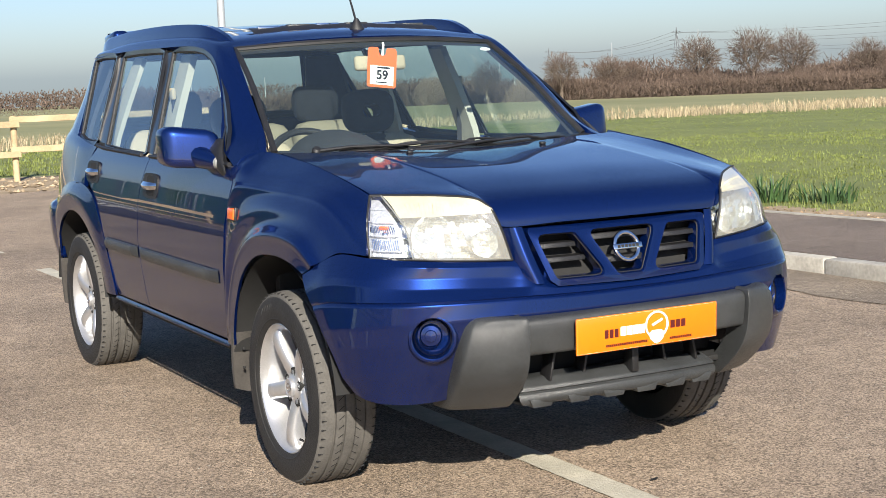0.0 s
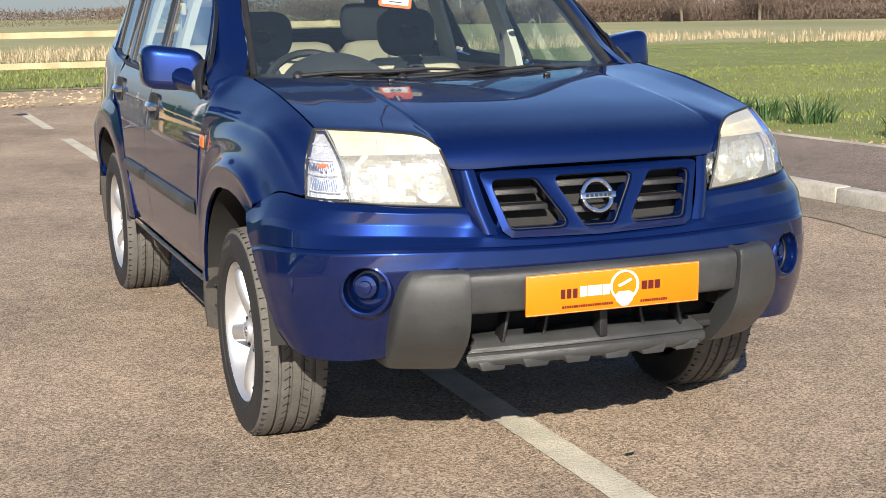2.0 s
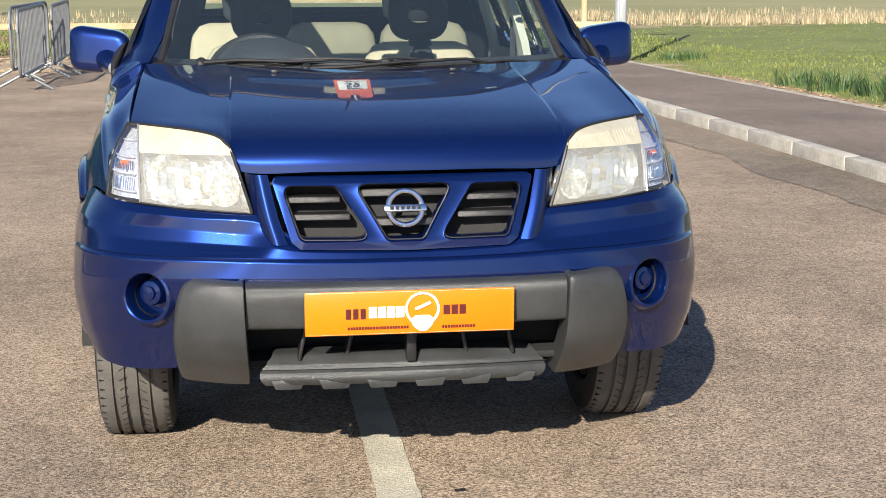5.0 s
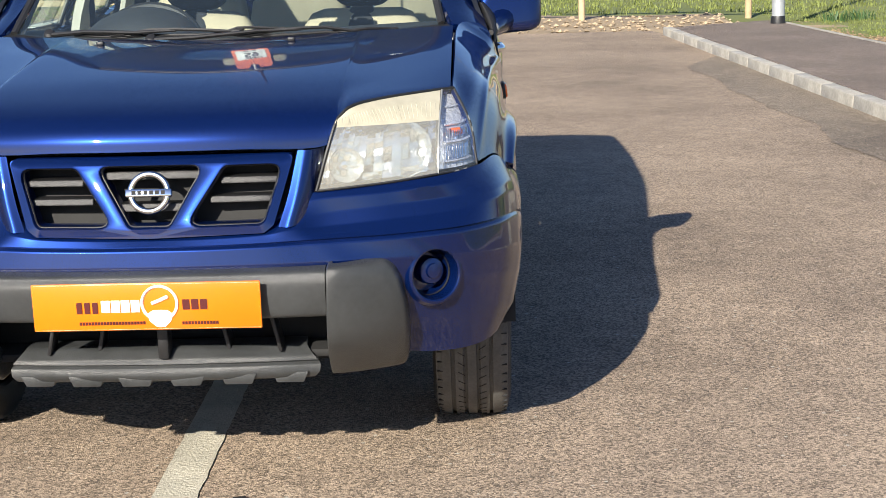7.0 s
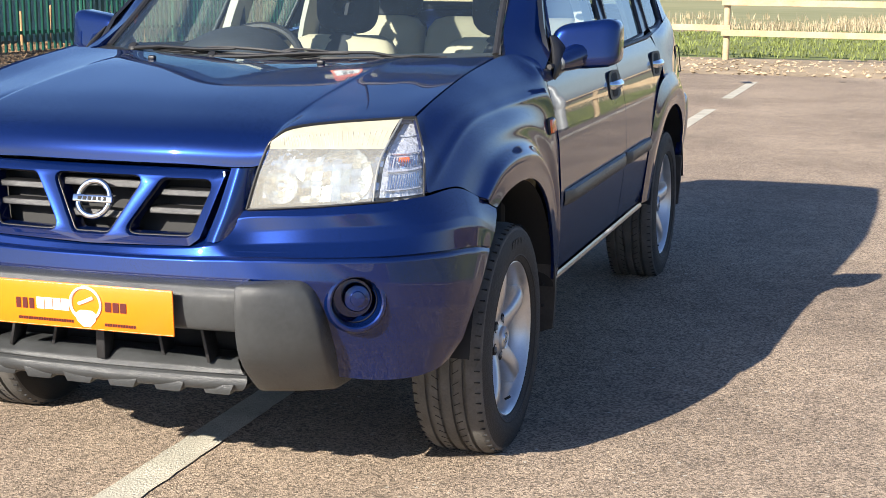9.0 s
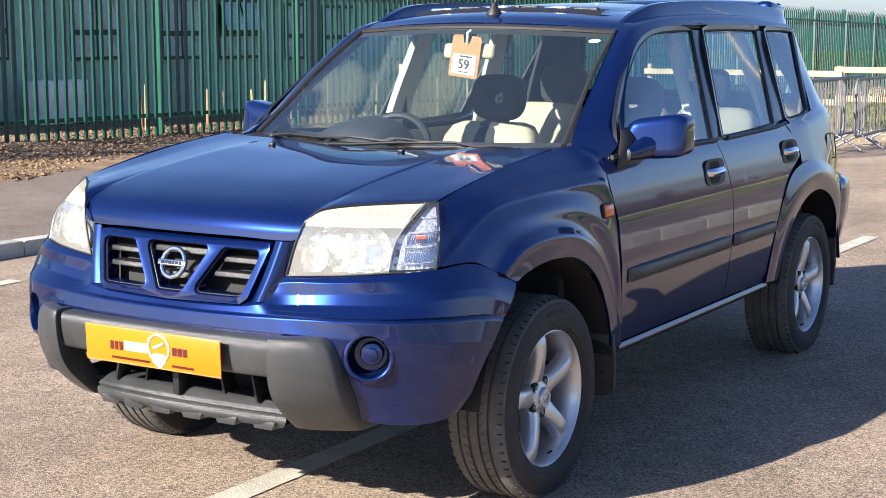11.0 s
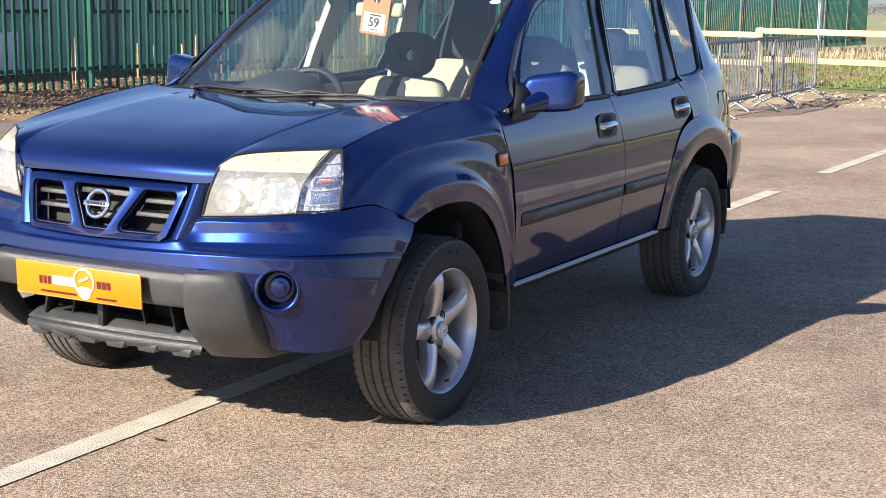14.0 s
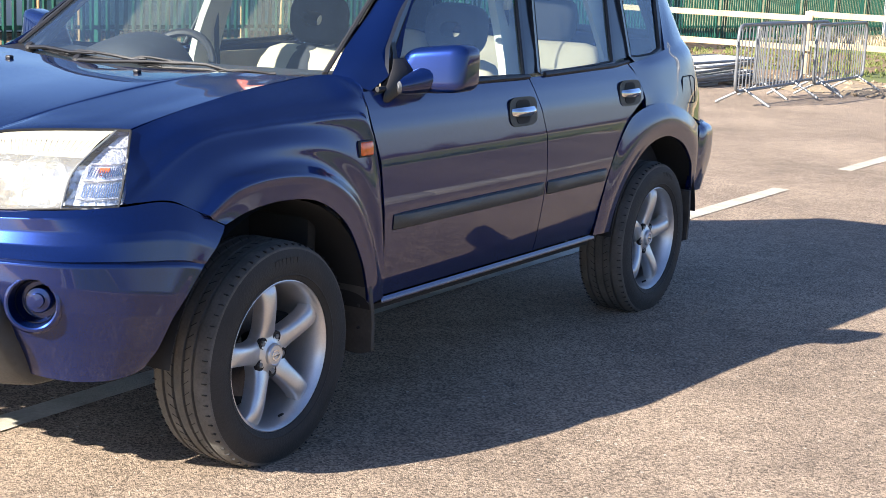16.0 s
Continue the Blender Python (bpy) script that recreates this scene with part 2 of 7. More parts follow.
FRAME = material("dark_frame", (0.012, 0.016, 0.02), rough=0.45)
PANE = material("cabin_pane", (0.34, 0.39, 0.41), rough=0.08, spec=0.8, vary=0.4, scale=1.5)
BARK = material("bark", (0.13, 0.10, 0.075), rough=0.9, vary=0.3, scale=3)
TWIG = island_tone(material("twigs", (0.085, 0.060, 0.046), rough=0.95, vary=0.25, scale=0.4), 0.4)
STAKE = material("tree_stake", (0.42, 0.26, 0.13), rough=0.85, vary=0.25, scale=10, random_tone=0.2)
WHITE_STEEL = material("pale_painted_steel", (0.72, 0.73, 0.72), rough=0.5, vary=0.1, scale=6)


# ---- mesh helpers ----
def mesh_object(name, verts, faces, mat, parent=None, label="", sharp=32):
    me = bpy.data.meshes.new(name)
    me.from_pydata([tuple(v) for v in verts], [], [tuple(f) for f in faces])
    me.validate()
    me.update()
    me.shade_smooth()
    me.set_sharp_from_angle(angle=radians(sharp))
    for mm in (mat if isinstance(mat, (list, tuple)) else [mat]):
        me.materials.append(mm)
    ob = new(name, me)
    if parent:
        ob.parent = parent
    if label:
        ob["label"] = label
    return ob


def part(name, bm, mat, parent=None, label="", sharp=32):
    """Link a bmesh, or a (verts, faces) pair, as one mesh object under a thing or a part."""
    if isinstance(bm, tuple):
        return mesh_object(name, bm[0], bm[1], mat, parent, label, sharp)
    me = bpy.data.meshes.new(name)
    bmesh.ops.recalc_face_normals(bm, faces=bm.faces)
    bm.to_mesh(me)
    bm.free()
    me.shade_smooth()
    me.set_sharp_from_angle(angle=radians(sharp))
    me.materials.append(mat)
    ob = new(name, me)
    if parent:
        ob.parent = parent
    if label:
        ob["label"] = label
    return ob


def thing(name, label, category, group="", at=(0, 0, 0)):
    ob = new(name)
    ob.location = at
    ob.empty_display_size = 0.1
    return tagged(ob, label, category, group)


def join(*pieces):
    v, f = [], []
    for pv, pf in pieces:
        k = len(v)
        v += [tuple(p) for p in pv]
        f += [tuple(i + k for i in q) for q in pf]
    return v, f


def moved(piece, m):
    return [m @ Vector(p) for p in piece[0]], piece[1]


def mirrored(piece):
    return [(-p[0], p[1], p[2]) for p in piece[0]], [tuple(reversed(q)) for q in piece[1]]


def smooth_line(points, n):
    """Catmull-Rom through the points, n samples, even per span."""
    p = np.array(points, float)
    k = len(p)
    if k == 2:
        t = np.linspace(0, 1, n)[:, None]
        return p[0] * (1 - t) + p[1] * t
    q = np.vstack([2 * p[0] - p[1], p, 2 * p[-1] - p[-2]])
    out = []
    for u in np.linspace(0, k - 1, n):
        i = min(int(u), k - 2)
        f = u - i
        a, b, c, d = q[i], q[i + 1], q[i + 2], q[i + 3]
        out.append(0.5 * ((2 * b) + (c - a) * f + (2 * a - 5 * b + 4 * c - d) * f * f + (3 * b - a - 3 * c + d) * f ** 3))
    return np.array(out)


def skin(curves, n=24, m=16, straight=False):
    """A surface through several curves with equal numbers of points."""
    rows = np.array([smooth_line(c, n) for c in curves])
    if straight:
        t = np.linspace(0, len(rows) - 1, m)
        grid = np.array([rows[min(int(u), len(rows) - 2)] * (1 - (u - min(int(u), len(rows) - 2))) + rows[min(int(u), len(rows) - 2) + 1] * (u - min(int(u), len(rows) - 2)) for u in t])
    else:
        grid = np.stack([smooth_line(rows[:, i], m) for i in range(n)], axis=1)
    m = len(grid)
    verts = grid.reshape(-1, 3)
    faces = [(r * n + c, r * n + c + 1, (r + 1) * n + c + 1, (r + 1) * n + c) for r in range(m - 1) for c in range(n - 1)]
    return [tuple(v) for v in verts], faces


def thick(ob, t=0.02, offset=-1.0):
    """Give a panel thickness on its inner side; its face is turned outward first."""
    me = ob.data
    centre = Vector((0, 1.2, 0.7))
    turn = sum((q.center - centre).normalized().dot(q.normal) * q.area for q in me.polygons)
    if turn < 0:
        me.flip_normals()
    used = {}
    for q in me.polygons:
        for k in q.edge_keys:
            used[k] = used.get(k, 0) + 1
    for e in me.edges:
        if used.get(e.key, 0) == 1:
            e.use_edge_sharp = True
    s = ob.modifiers.new("thickness", "SOLIDIFY")
    s.thickness, s.offset = t, offset
    return ob


def box(sx, sy, sz, at=(0, 0, 0), bevel=0.0, seg=2):
    """A box with rounded edges; returns verts and faces."""
    bm = bmesh.new()
    bmesh.ops.create_cube(bm, size=1)
    bmesh.ops.scale(bm, vec=(sx, sy, sz), verts=bm.verts)
    if bevel:
        bmesh.ops.bevel(bm, geom=bm.edges[:], offset=bevel, segments=seg, affect="EDGES", profile=0.5)
    bmesh.ops.translate(bm, vec=at, verts=bm.verts)
    bm.verts.index_update()
    out = [tuple(v.co) for v in bm.verts], [tuple(v.index for v in f.verts) for f in bm.faces]
    bm.free()
    return out


def tube(points, r, sides=8, closed=False, cap=True, flat=1.0):
    """A round bar along a line; r may be a list."""
    p = [Vector(q) for q in points]
    n = len(p)
    rs = r if isinstance(r, (list, tuple)) else [r] * n
    v, f = [], []
    prev = None
    for i in range(n):
        a = p[i - 1] if (i or closed) else p[i]
        b = p[(i + 1) % n] if (i < n - 1 or closed) else p[i]
        d = (b - a).normalized()
        if prev is None:
            s = d.cross(Vector((0, 0, 1)))
            if s.length < 0.05:
                s = d.cross(Vector((0, 1, 0)))
        else:
            s = prev - d * prev.dot(d)
        s.normalize()
        prev = s
        u = s.cross(d)
        for k in range(sides):
            w = 2 * math.pi * k / sides
            v.append(p[i] + (s * math.cos(w) + u * math.sin(w) * flat) * rs[i])
    for i in range(n if closed else n - 1):
        for k in range(sides):
            f.append((i * sides + k, i * sides + (k + 1) % sides, ((i + 1) % n) * sides + (k + 1) % sides, ((i + 1) % n) * sides + k))
    if cap and not closed:
        f.append(tuple(reversed(range(sides))))
        f.append(tuple((n - 1) * sides + k for k in range(sides)))
    return v, f


def lathe(profile, seg=48, axis="x"):
    """Turn a profile of (along, radius) about the x axis."""
    v, f = [], []
    n = len(profile)
    for k in range(seg):
        w = 2 * math.pi * k / seg
        for a, r in profile:
            v.append((a, r * math.cos(w), r * math.sin(w)))
    for k in range(seg):
        for i in range(n - 1):
            f.append((k * n + i, k * n + i + 1, ((k + 1) % seg) * n + i + 1, ((k + 1) % seg) * n + i))
    return v, f


def slab(outline, depth, at=lambda a, b: (a, 0.0, b), bevel=0.0):
    """Extrude a flat outline of (a, b) by depth along +y, then place each point with at(a, b)."""
    bm = bmesh.new()
    front = [bm.verts.new((a, 0, b)) for a, b in outline]
    bm.faces.new(front)
    ext = bmesh.ops.extrude_face_region(bm, geom=bm.faces[:])
    bmesh.ops.translate(bm, vec=(0, depth, 0), verts=[e for e in ext["geom"] if isinstance(e, bmesh.types.BMVert)])
    if bevel:
        bmesh.ops.bevel(bm, geom=[e for e in bm.edges if e.is_valid], offset=bevel, segments=2, affect="EDGES", profile=0.5)
    bmesh.ops.triangulate(bm, faces=[q for q in bm.faces if len(q.verts) > 4])
    bmesh.ops.recalc_face_normals(bm, faces=bm.faces)
    bm.verts.index_update()
    v = []
    for q in bm.verts:
        x, y, z = at(q.co.x, q.co.z)
        v.append((x, y + q.co.y, z))
    out = v, [tuple(w.index for w in q.verts) for q in bm.faces]
    bm.free()
    return out


def letters(text, size, mat, m, parent=None, name="writing", width=0.0):
    """Flat raised writing in the built-in font, turned into a mesh."""
    cu = bpy.data.curves.new(name, "FONT")
    cu.body, cu.size, cu.extrude, cu.align_x, cu.align_y = text, size, 0.0006, "CENTER", "CENTER"
    cu.offset = width
    tmp = bpy.data.objects.new(name, cu)
    scene.collection.objects.link(tmp)
    bpy.context.view_layer.update()
    me = bpy.data.meshes.new_from_object(tmp.evaluated_get(bpy.context.evaluated_depsgraph_get()))
    bpy.data.objects.remove(tmp)
    me.materials.clear()
    me.materials.append(mat)
    ob = new(name, me)
    ob.matrix_world = m
    if parent:
        ob.parent = parent
    return ob


def ground_z(x, y):
    """The gentle fall of the land away from the parked car."""
    near = 0.022 - 0.0024 * min(max(y, -40.0), 2.6) - 0.0117 * (min(max(y, 2.6), 6.8) - 2.6)
    return near - 0.01365 * (min(max(y, 6.8), 20.0) - 6.8) - 0.017 * max(0.0, math.hypot(x, y) - 20.0)


# ---- ground, car park, kerbs and paths ----
def kerb_x(y):
    return 3.78 - 0.035 * y


def path_x(y):
    return 5.63 - 0.047 * y


def soil_x(y):
    return -7.6 - max(0.0, (y - 5.6)) * 0.42 if y < 10 else -9.45


def field_height(x, y):
    """Height of the earth over the fall of the land."""
    if x > path_x(y) + 0.02 and y < 17.0:
        return 0.085
    if y > 16.6:
        return 0.0 + 0.05 * min(1, (y - 16.6) / 3)
    if x < -7.6 and y < 17:
        return 0.10 + 0.10 * min(1, max(0, (soil_x(y) - x)) / 1.5)
    return -0.08


def spread(lo, hi, step, far, ratio=1.35):
    a = list(np.arange(lo, hi + 1e-6, step))
    d, x = step, hi
    while x < far:
        d *= ratio
        x += d
        a.append(x)
    d, x = step, lo
    while x > -far:
        d *= ratio
        x -= d
        a.insert(0, x)
    return a


def build_ground():
    xs, ys = spread(-14, 26, 0.5, 2600), spread(-6, 48, 0.5, 2600)
    v, f, mats = [], [], []
    for y in ys:
        for x in xs:
            n = noise.noise(Vector((x * 0.7, y * 0.7, 0))) * 0.02 if abs(x) < 60 and abs(y) < 60 else 0
            v.append((x, y, ground_z(x, y) + field_height(x, y) + n))
    k = len(xs)
    for j in range(len(ys) - 1):
        for i in range(k - 1):
            f.append((j * k + i, j * k + i + 1, (j + 1) * k + i + 1, (j + 1) * k + i))
            x, y = (xs[i] + xs[i + 1]) / 2, (ys[j] + ys[j + 1]) / 2
            wob = noise.noise(Vector((x * 0.4, y * 0.4, 3))) * 0.8
            if x < -4 and y < 30:
                mats.append(2 if x > -12 else 3)
            elif 16 < y < 19.9 + wob and x < 4.6:
                mats.append(1)
            elif x > 3 and x < path_x(y) + 0.35 + wob * 0.5 and y < 17:
                mats.append(1)
            elif 32.5 + wob * 2 < y < 33.6 + wob and x < 14:
                mats.append(1)
            elif y > 36 or x > 60 or x < -30 or y < -30:
                mats.append(3)
            else:
                mats.append(0)
    ob = mesh_object("ground", v, f, [GRASS, SOIL, MULCH, FARGRASS], sharp=60)
    ob.data.polygons.foreach_set("material_index", mats)
    return tagged(ob, "grassy field falling gently away to the horizon", "ground", kind="structure")


build_ground()


def surface(name, rows, mat, label, category, lift, drop=0.2):
    """A paved sheet between two edges: rows of (y, x0, x1), with sides down into the earth."""
    v, f = [], []
    nx = 8
    for y, a, b in rows:
        for i in range(nx + 1):
            x = a + (b - a) * i / nx
            v.append((x, y, ground_z(x, y) + lift))
    k = nx + 1
    for j in range(len(rows) - 1):
        for i in range(nx):
            f.append((j * k + i, j * k + i + 1, (j + 1) * k + i + 1, (j + 1) * k + i))
    rim = [i for i in range(k)] + [j * k + nx for j in range(1, len(rows))] + [(len(rows) - 1) * k + i for i in range(nx - 1, -1, -1)] + [j * k for j in range(len(rows) - 2, 0, -1)]
    base = len(v)
    v += [(v[i][0], v[i][1], v[i][2] - drop) for i in rim]
    n = len(rim)
    f += [(rim[i], base + i, base + (i + 1) % n, rim[(i + 1) % n]) for i in range(n)]
    ob = mesh_object(name, v, f, mat)
    return tagged(ob, label, category, kind="structure")


ys = list(np.linspace(-30, 16.6, 48))
surface("road", [(y, -4.42, kerb_x(y) + 0.02 if y < 15.7 else 3.22) for y in ys], ROAD, "worn grey-brown tarmac of the car park", "car park", 0.0)
surface("pavement", [(y, kerb_x(y) + 0.12, path_x(y)) for y in np.linspace(-30, 15.6, 47)] + [(16.1, 3.9, 4.87), (16.7, 4.75, 4.83)], PATHM, "dark tarmac footpath behind the concrete kerb", "footpath", 0.10)
surface("pavement", [(y, -7.55 if y < 5.6 else max(-9.4, soil_x(y)), -4.56) for y in np.linspace(-30, 16.6, 48)], PATHM, "dark tarmac footpath beside the mulch bank", "footpath", 0.09)


def build_kerbs(name, line, y0, y1, label):
    holder = tagged(new(name), label, "kerb", kind="structure")
    y = y0
    me = None
    while y < y1 - 0.1:
        ln = min(0.905, y1 - y)
        if me is None or ln < 0.9:
            piece = box(0.125, ln - 0.008, 0.27, (0, 0, -0.035), 0.012)
            ob = mesh_object("kerb_stone", piece[0], piece[1], CONCRETE, holder)
            me = ob.data if ln > 0.9 else me
        else:
            ob = new("kerb_stone", me)
            ob.parent = holder
        yc = y + ln / 2
        xc = line(yc)
        turn = math.atan2(line(y) - line(y + ln), ln)
        ob.location = (xc, yc, ground_z(xc, yc) + random.uniform(-0.003, 0.003))
        ob.rotation_euler = (radians(-0.63), 0, turn)
        y += ln
    return holder


build_kerbs("kerb", lambda y: kerb_x(y) + 0.06, -29.3, 15.7, "pale concrete kerb stones along the footpath")
build_kerbs("kerb", lambda y: -4.49, -29.0, 16.5, "pale concrete kerb stones beside the car park")


def build_edging():
    rows = [(path_x(y) + 0.02, y) for y in np.linspace(-29, 16.6, 54)]
    v, f = [], []
    for x, y in rows:
        z = ground_z(x, y)
        v += [(x - 0.025, y, z - 0.05), (x - 0.025, y, z + 0.112), (x + 0.025, y, z + 0.112), (x + 0.025, y, z - 0.05)]
    for i in range(len(rows) - 1):
        for k in range(3):
            f.append((4 * i + k, 4 * i + k + 1, 4 * i + k + 5, 4 * i + k + 4))
    tagged(mesh_object("trim", v, f, CONCRETE), "thin concrete edging between path and grass", "edging", kind="structure")


build_edging()


def painted_line(y0, y1, x0, x1, w=0.115):
    n = max(2, int((y1 - y0) / 0.05))
    v, f = [], []
    for i in range(n + 1):
        y = y0 + (y1 - y0) * i / n
        x = x0 + (x1 - x0) * i / n
        j = noise.noise(Vector((x * 3, y * 14, 1))) * 0.005
        k = noise.noise(Vector((x * 3, y * 14, 7))) * 0.005
        z = ground_z(x, y) + 0.004
        v += [(x - w / 2 + j, y, z), (x + w / 2 + k, y, z)]
        if i:
            f.append((2 * i - 2, 2 * i - 1, 2 * i + 1, 2 * i))
    ob = mesh_object("road_marking", v, f, LINE)
    return tagged(ob, "worn cream-white painted bay line on tarmac", "road marking", "bay lines", kind="structure")


painted_line(-4.5, 6.75, 0.012, -0.065)
painted_line(8.25, 11.0, -0.09, -0.11)
painted_line(12.4, 15.2, -0.13, -0.15)
painted_line(-1.5, 1.95, -3.70, -3.72)


def road_patch():
    """A darker strip of relaid tarmac beside the kerb, with ragged edges."""
    v, f = [], []
    n = 90
    for i in range(n + 1):
        y = 0.5 + 11.5 * i / n
        edge = 0.55 + 0.16 * noise.noise(Vector((y * 0.9, 2, 0))) + 0.06 * noise.noise(Vector((y * 5, 4, 0)))
        edge *= min(1.0, i / 6, (n - i) / 10) + 0.02
        for x in (kerb_x(y) - edge, kerb_x(y) - 0.005):
            v.append((x, y, ground_z(x, y) + 0.004))
        if i:
            f.append((2 * i - 2, 2 * i - 1, 2 * i + 1, 2 * i))
    tagged(mesh_object("road_patch", v, f, PATCH), "darker relaid strip of tarmac beside the kerb", "tarmac patch", kind="structure")


road_patch()


# ---- timber post and rail fence ----
def rail_y(x):
    return 19.35 - 0.17 * x


def build_rail_fence():
    fence = thing("timber_fence", "new pale softwood post and rail fence at the field edge", "fence")
    posts = [4.85, 2.40, -1.05, -4.40, -8.0]
    for x in posts:
        y = rail_y(x)
        z = ground_z(x, y)
        part("post", tube([(x, y, z - 0.1), (x, y, z + 1.02), (x, y, z + 1.05)], [0.05, 0.05, 0.043], 12), TIMBER, fence)
    for i, (b, a) in enumerate(zip(posts[:-1], posts[1:])):
        up = 0.0 if i % 2 else 0.07
        over = 0.5 if i == 0 else 0.07
        for h in (0.92, 0.46):
            xa, xb = a - 0.07, b + over
            ya, yb = rail_y(xa) - 0.07 - 0.03 * (i % 2), rail_y(xb) - 0.07 - 0.03 * (i % 2)
            p = Vector((xa, ya, ground_z(xa, ya) + h + up))
            q = Vector((xb, yb, ground_z(xb, yb) + h + up))
            piece = box((q - p).length, 0.036, 0.095, (0, 0, 0), 0.004, 1)
            m = Matrix.Translation((p + q) / 2) @ (q - p).to_track_quat("X", "Z").to_matrix().to_4x4()
            part("rail", moved(piece, m), TIMBER, fence)


build_rail_fence()


# ---- green palisade fence ----
def build_palisade():
    fence = thing("palisade_fence", "dark green steel palisade security fence", "fence")
    x0, ys = -10.4, [7.7 + 2.95 * i for i in range(-4, 16)]
    pale = [(-0.034, 0.0), (-0.020, 0.022), (0.0, 0.004), (0.020, 0.022), (0.034, 0.0)]

    def one(h):
        v, f = [], []
        for z in (0.0, h - 0.13):
            v += [(b, a, z) for a, b in pale]
        f += [(i, i + 1, i + 6, i + 5) for i in range(4)]
        k = len(v)
        for s in (-1, 1):
            c = len(v)
            v += [(0.006, s * 0.034, h - 0.13), (0.02, s * 0.018, h - 0.13), (0.05, s * 0.022, h), (0.004, 0, h - 0.13)]
            f += [(c, c + 1, c + 2), (c + 1, c + 3, c + 2)]
        return v, f

    shape = one(2.32)
    me = None
    stuff = []
    singles = 0
    for i, y in enumerate(ys[:-1]):
        base = ground_z(x0, y) + 0.12
        part("post", box(0.10, 0.055, 2.55, (x0 - 0.06, y, base + 1.1), 0.006, 1), GREEN, fence)
        for h in (0.30, 2.0):
            y2 = ys[i + 1]
            p, q = Vector((x0 - 0.02, y, base + h)), Vector((x0 - 0.02, y2, ground_z(x0, y2) + 0.12 + h))
            piece = box((q - p).length - 0.06, 0.05, 0.05, (0, 0, 0), 0.004, 1)
            part("rail", moved(piece, Matrix.Translation((p + q) / 2) @ (q - p).to_track_quat("X", "Z").to_matrix().to_4x4()), GREEN, fence)
        for k in range(18):
            yy = y + 0.10 + k * 0.157
            if yy > ys[i + 1] - 0.06:
                continue
            z = ground_z(x0, yy) + 0.14
            if 6 < yy < 33 and singles < 290:
                if me is None:
                    ob = part("pale", shape, GREEN, fence)
                    me = ob.data
                else:
                    ob = new("pale", me)
                    ob.parent = fence
                ob.location = (x0 + 0.03, yy, z)
                ob.rotation_euler = (random.uniform(-0.004, 0.004), random.uniform(-0.006, 0.006), random.uniform(-0.05, 0.05))
                singles += 1
            else:
                stuff.append(([(a + x0 + 0.03, b + yy, c + z) for a, b, c in shape[0]], shape[1]))
    ob = part("palisade_rest", join(*stuff), GREEN, fence)
    ob["kind"] = "stuff"


build_palisade()


# ---- cabin building behind the palisade ----
def build_cabin():
    cabin = thing("cabin_building", "green-grey flat-roofed modular cabin with dark window frames", "building")
    x, y0, y1, z0, z1 = -13.0, 4.0, 35.0, -0.6, 2.05
    v, f = [], []
    n = int((y1 - y0) / 0.2)
    for i in range(n + 1):
        for k, dx in ((0, 0.0), (0.14, 0.0), (0.16, 0.025), (0.18, 0.025)):
            yy = y0 + i * 0.2 + k
            v += [(x + dx, yy, z0), (x + dx, yy, z1)]
    f = [(2 * i, 2 * i + 2, 2 * i + 3, 2 * i + 1) for i in range(len(v) // 2 - 1)]
    part("wall", (v, f), CABIN, cabin)
    part("wall", box(5.8, 0.1, z1 - z0, (x - 2.95, y0 + 0.05, (z0 + z1) / 2)), CABIN, cabin)
    part("wall", box(5.8, 0.1, z1 - z0, (x - 2.95, y1 - 0.05, (z0 + z1) / 2)), CABIN, cabin)
    part("roof", box(6.4, y1 - y0 + 0.5, 0.22, (x - 2.9, (y0 + y1) / 2, z1 + 0.09), 0.02), CABIN_ROOF, cabin)
    wins = [(9.4, 1.0, 0), (11.58, 1.0, 0), (13.45, 0.95, 0), (14.8, 1.08, 1), (16.6, 0.5, 0), (17.7, 1.0, 0), (19.6, 1.0, 0), (21.6, 1.0, 0), (23.6, 1.0, 0), (25.6, 1.0, 0), (27.4, 1.0, 0), (29.6, 1.0, 0), (31.8, 1.0, 0)]
    for y, w, open_top in wins:
        z = 0.95 + ground_z(-13, y) + 0.13
        win = part("window", box(0.05, w, 0.96, (x + 0.035, y + w / 2, z + 0.48), 0.004, 1), FRAME, cabin)
        cols = 2 if w > 0.7 else 1
        pw = (w - 0.05) / cols
        for c in range(cols):
            for r, (za, zb) in enumerate(((0.05, 0.36), (0.44, 0.91))):
                tilt = open_top and r == 1
                ob = part("pane", box(0.008, pw - 0.05, zb - za, (0, 0, -(zb - za) / 2)), PANE, win)
                ob.location = (x + 0.066, y + 0.025 + pw * (c + 0.5), z + zb)
                if tilt:
                    ob.rotation_euler = (0, radians(-18), 0)
                    ob.location.x += 0.01
    return cabin


build_cabin()


def build_air_unit(y):
    unit = thing("air_conditioner", "white outdoor air conditioning unit beside the cabin", "air conditioner")
    z = ground_z(-12.6, y) + 0.18
    part("casing", box(0.32, 0.85, 0.60, (-12.6, y, z + 0.34), 0.02), WHITE, unit)
    ring = [(-12.435, y - 0.12 + 0.21 * math.cos(a), z + 0.34 + 0.21 * math.sin(a)) for a in np.linspace(0, 2 * math.pi, 25)[:-1]]
    part("fan_guard", tube(ring, 0.008, 6, closed=True), GUARD, unit)
    part("fan", lathe([(-12.44, 0.01), (-12.437, 0.19)], 24), DARK, unit).location = (0, 0, 0)
    bpy.data.objects[unit.children[-1].name].location = (0, y - 0.12, z + 0.34)
    for s in (-0.3, 0.3):
        part("foot", box(0.36, 0.06, 0.08, (-12.6, y + s, z), 0.005), DARK, unit)


build_air_unit(10.95)


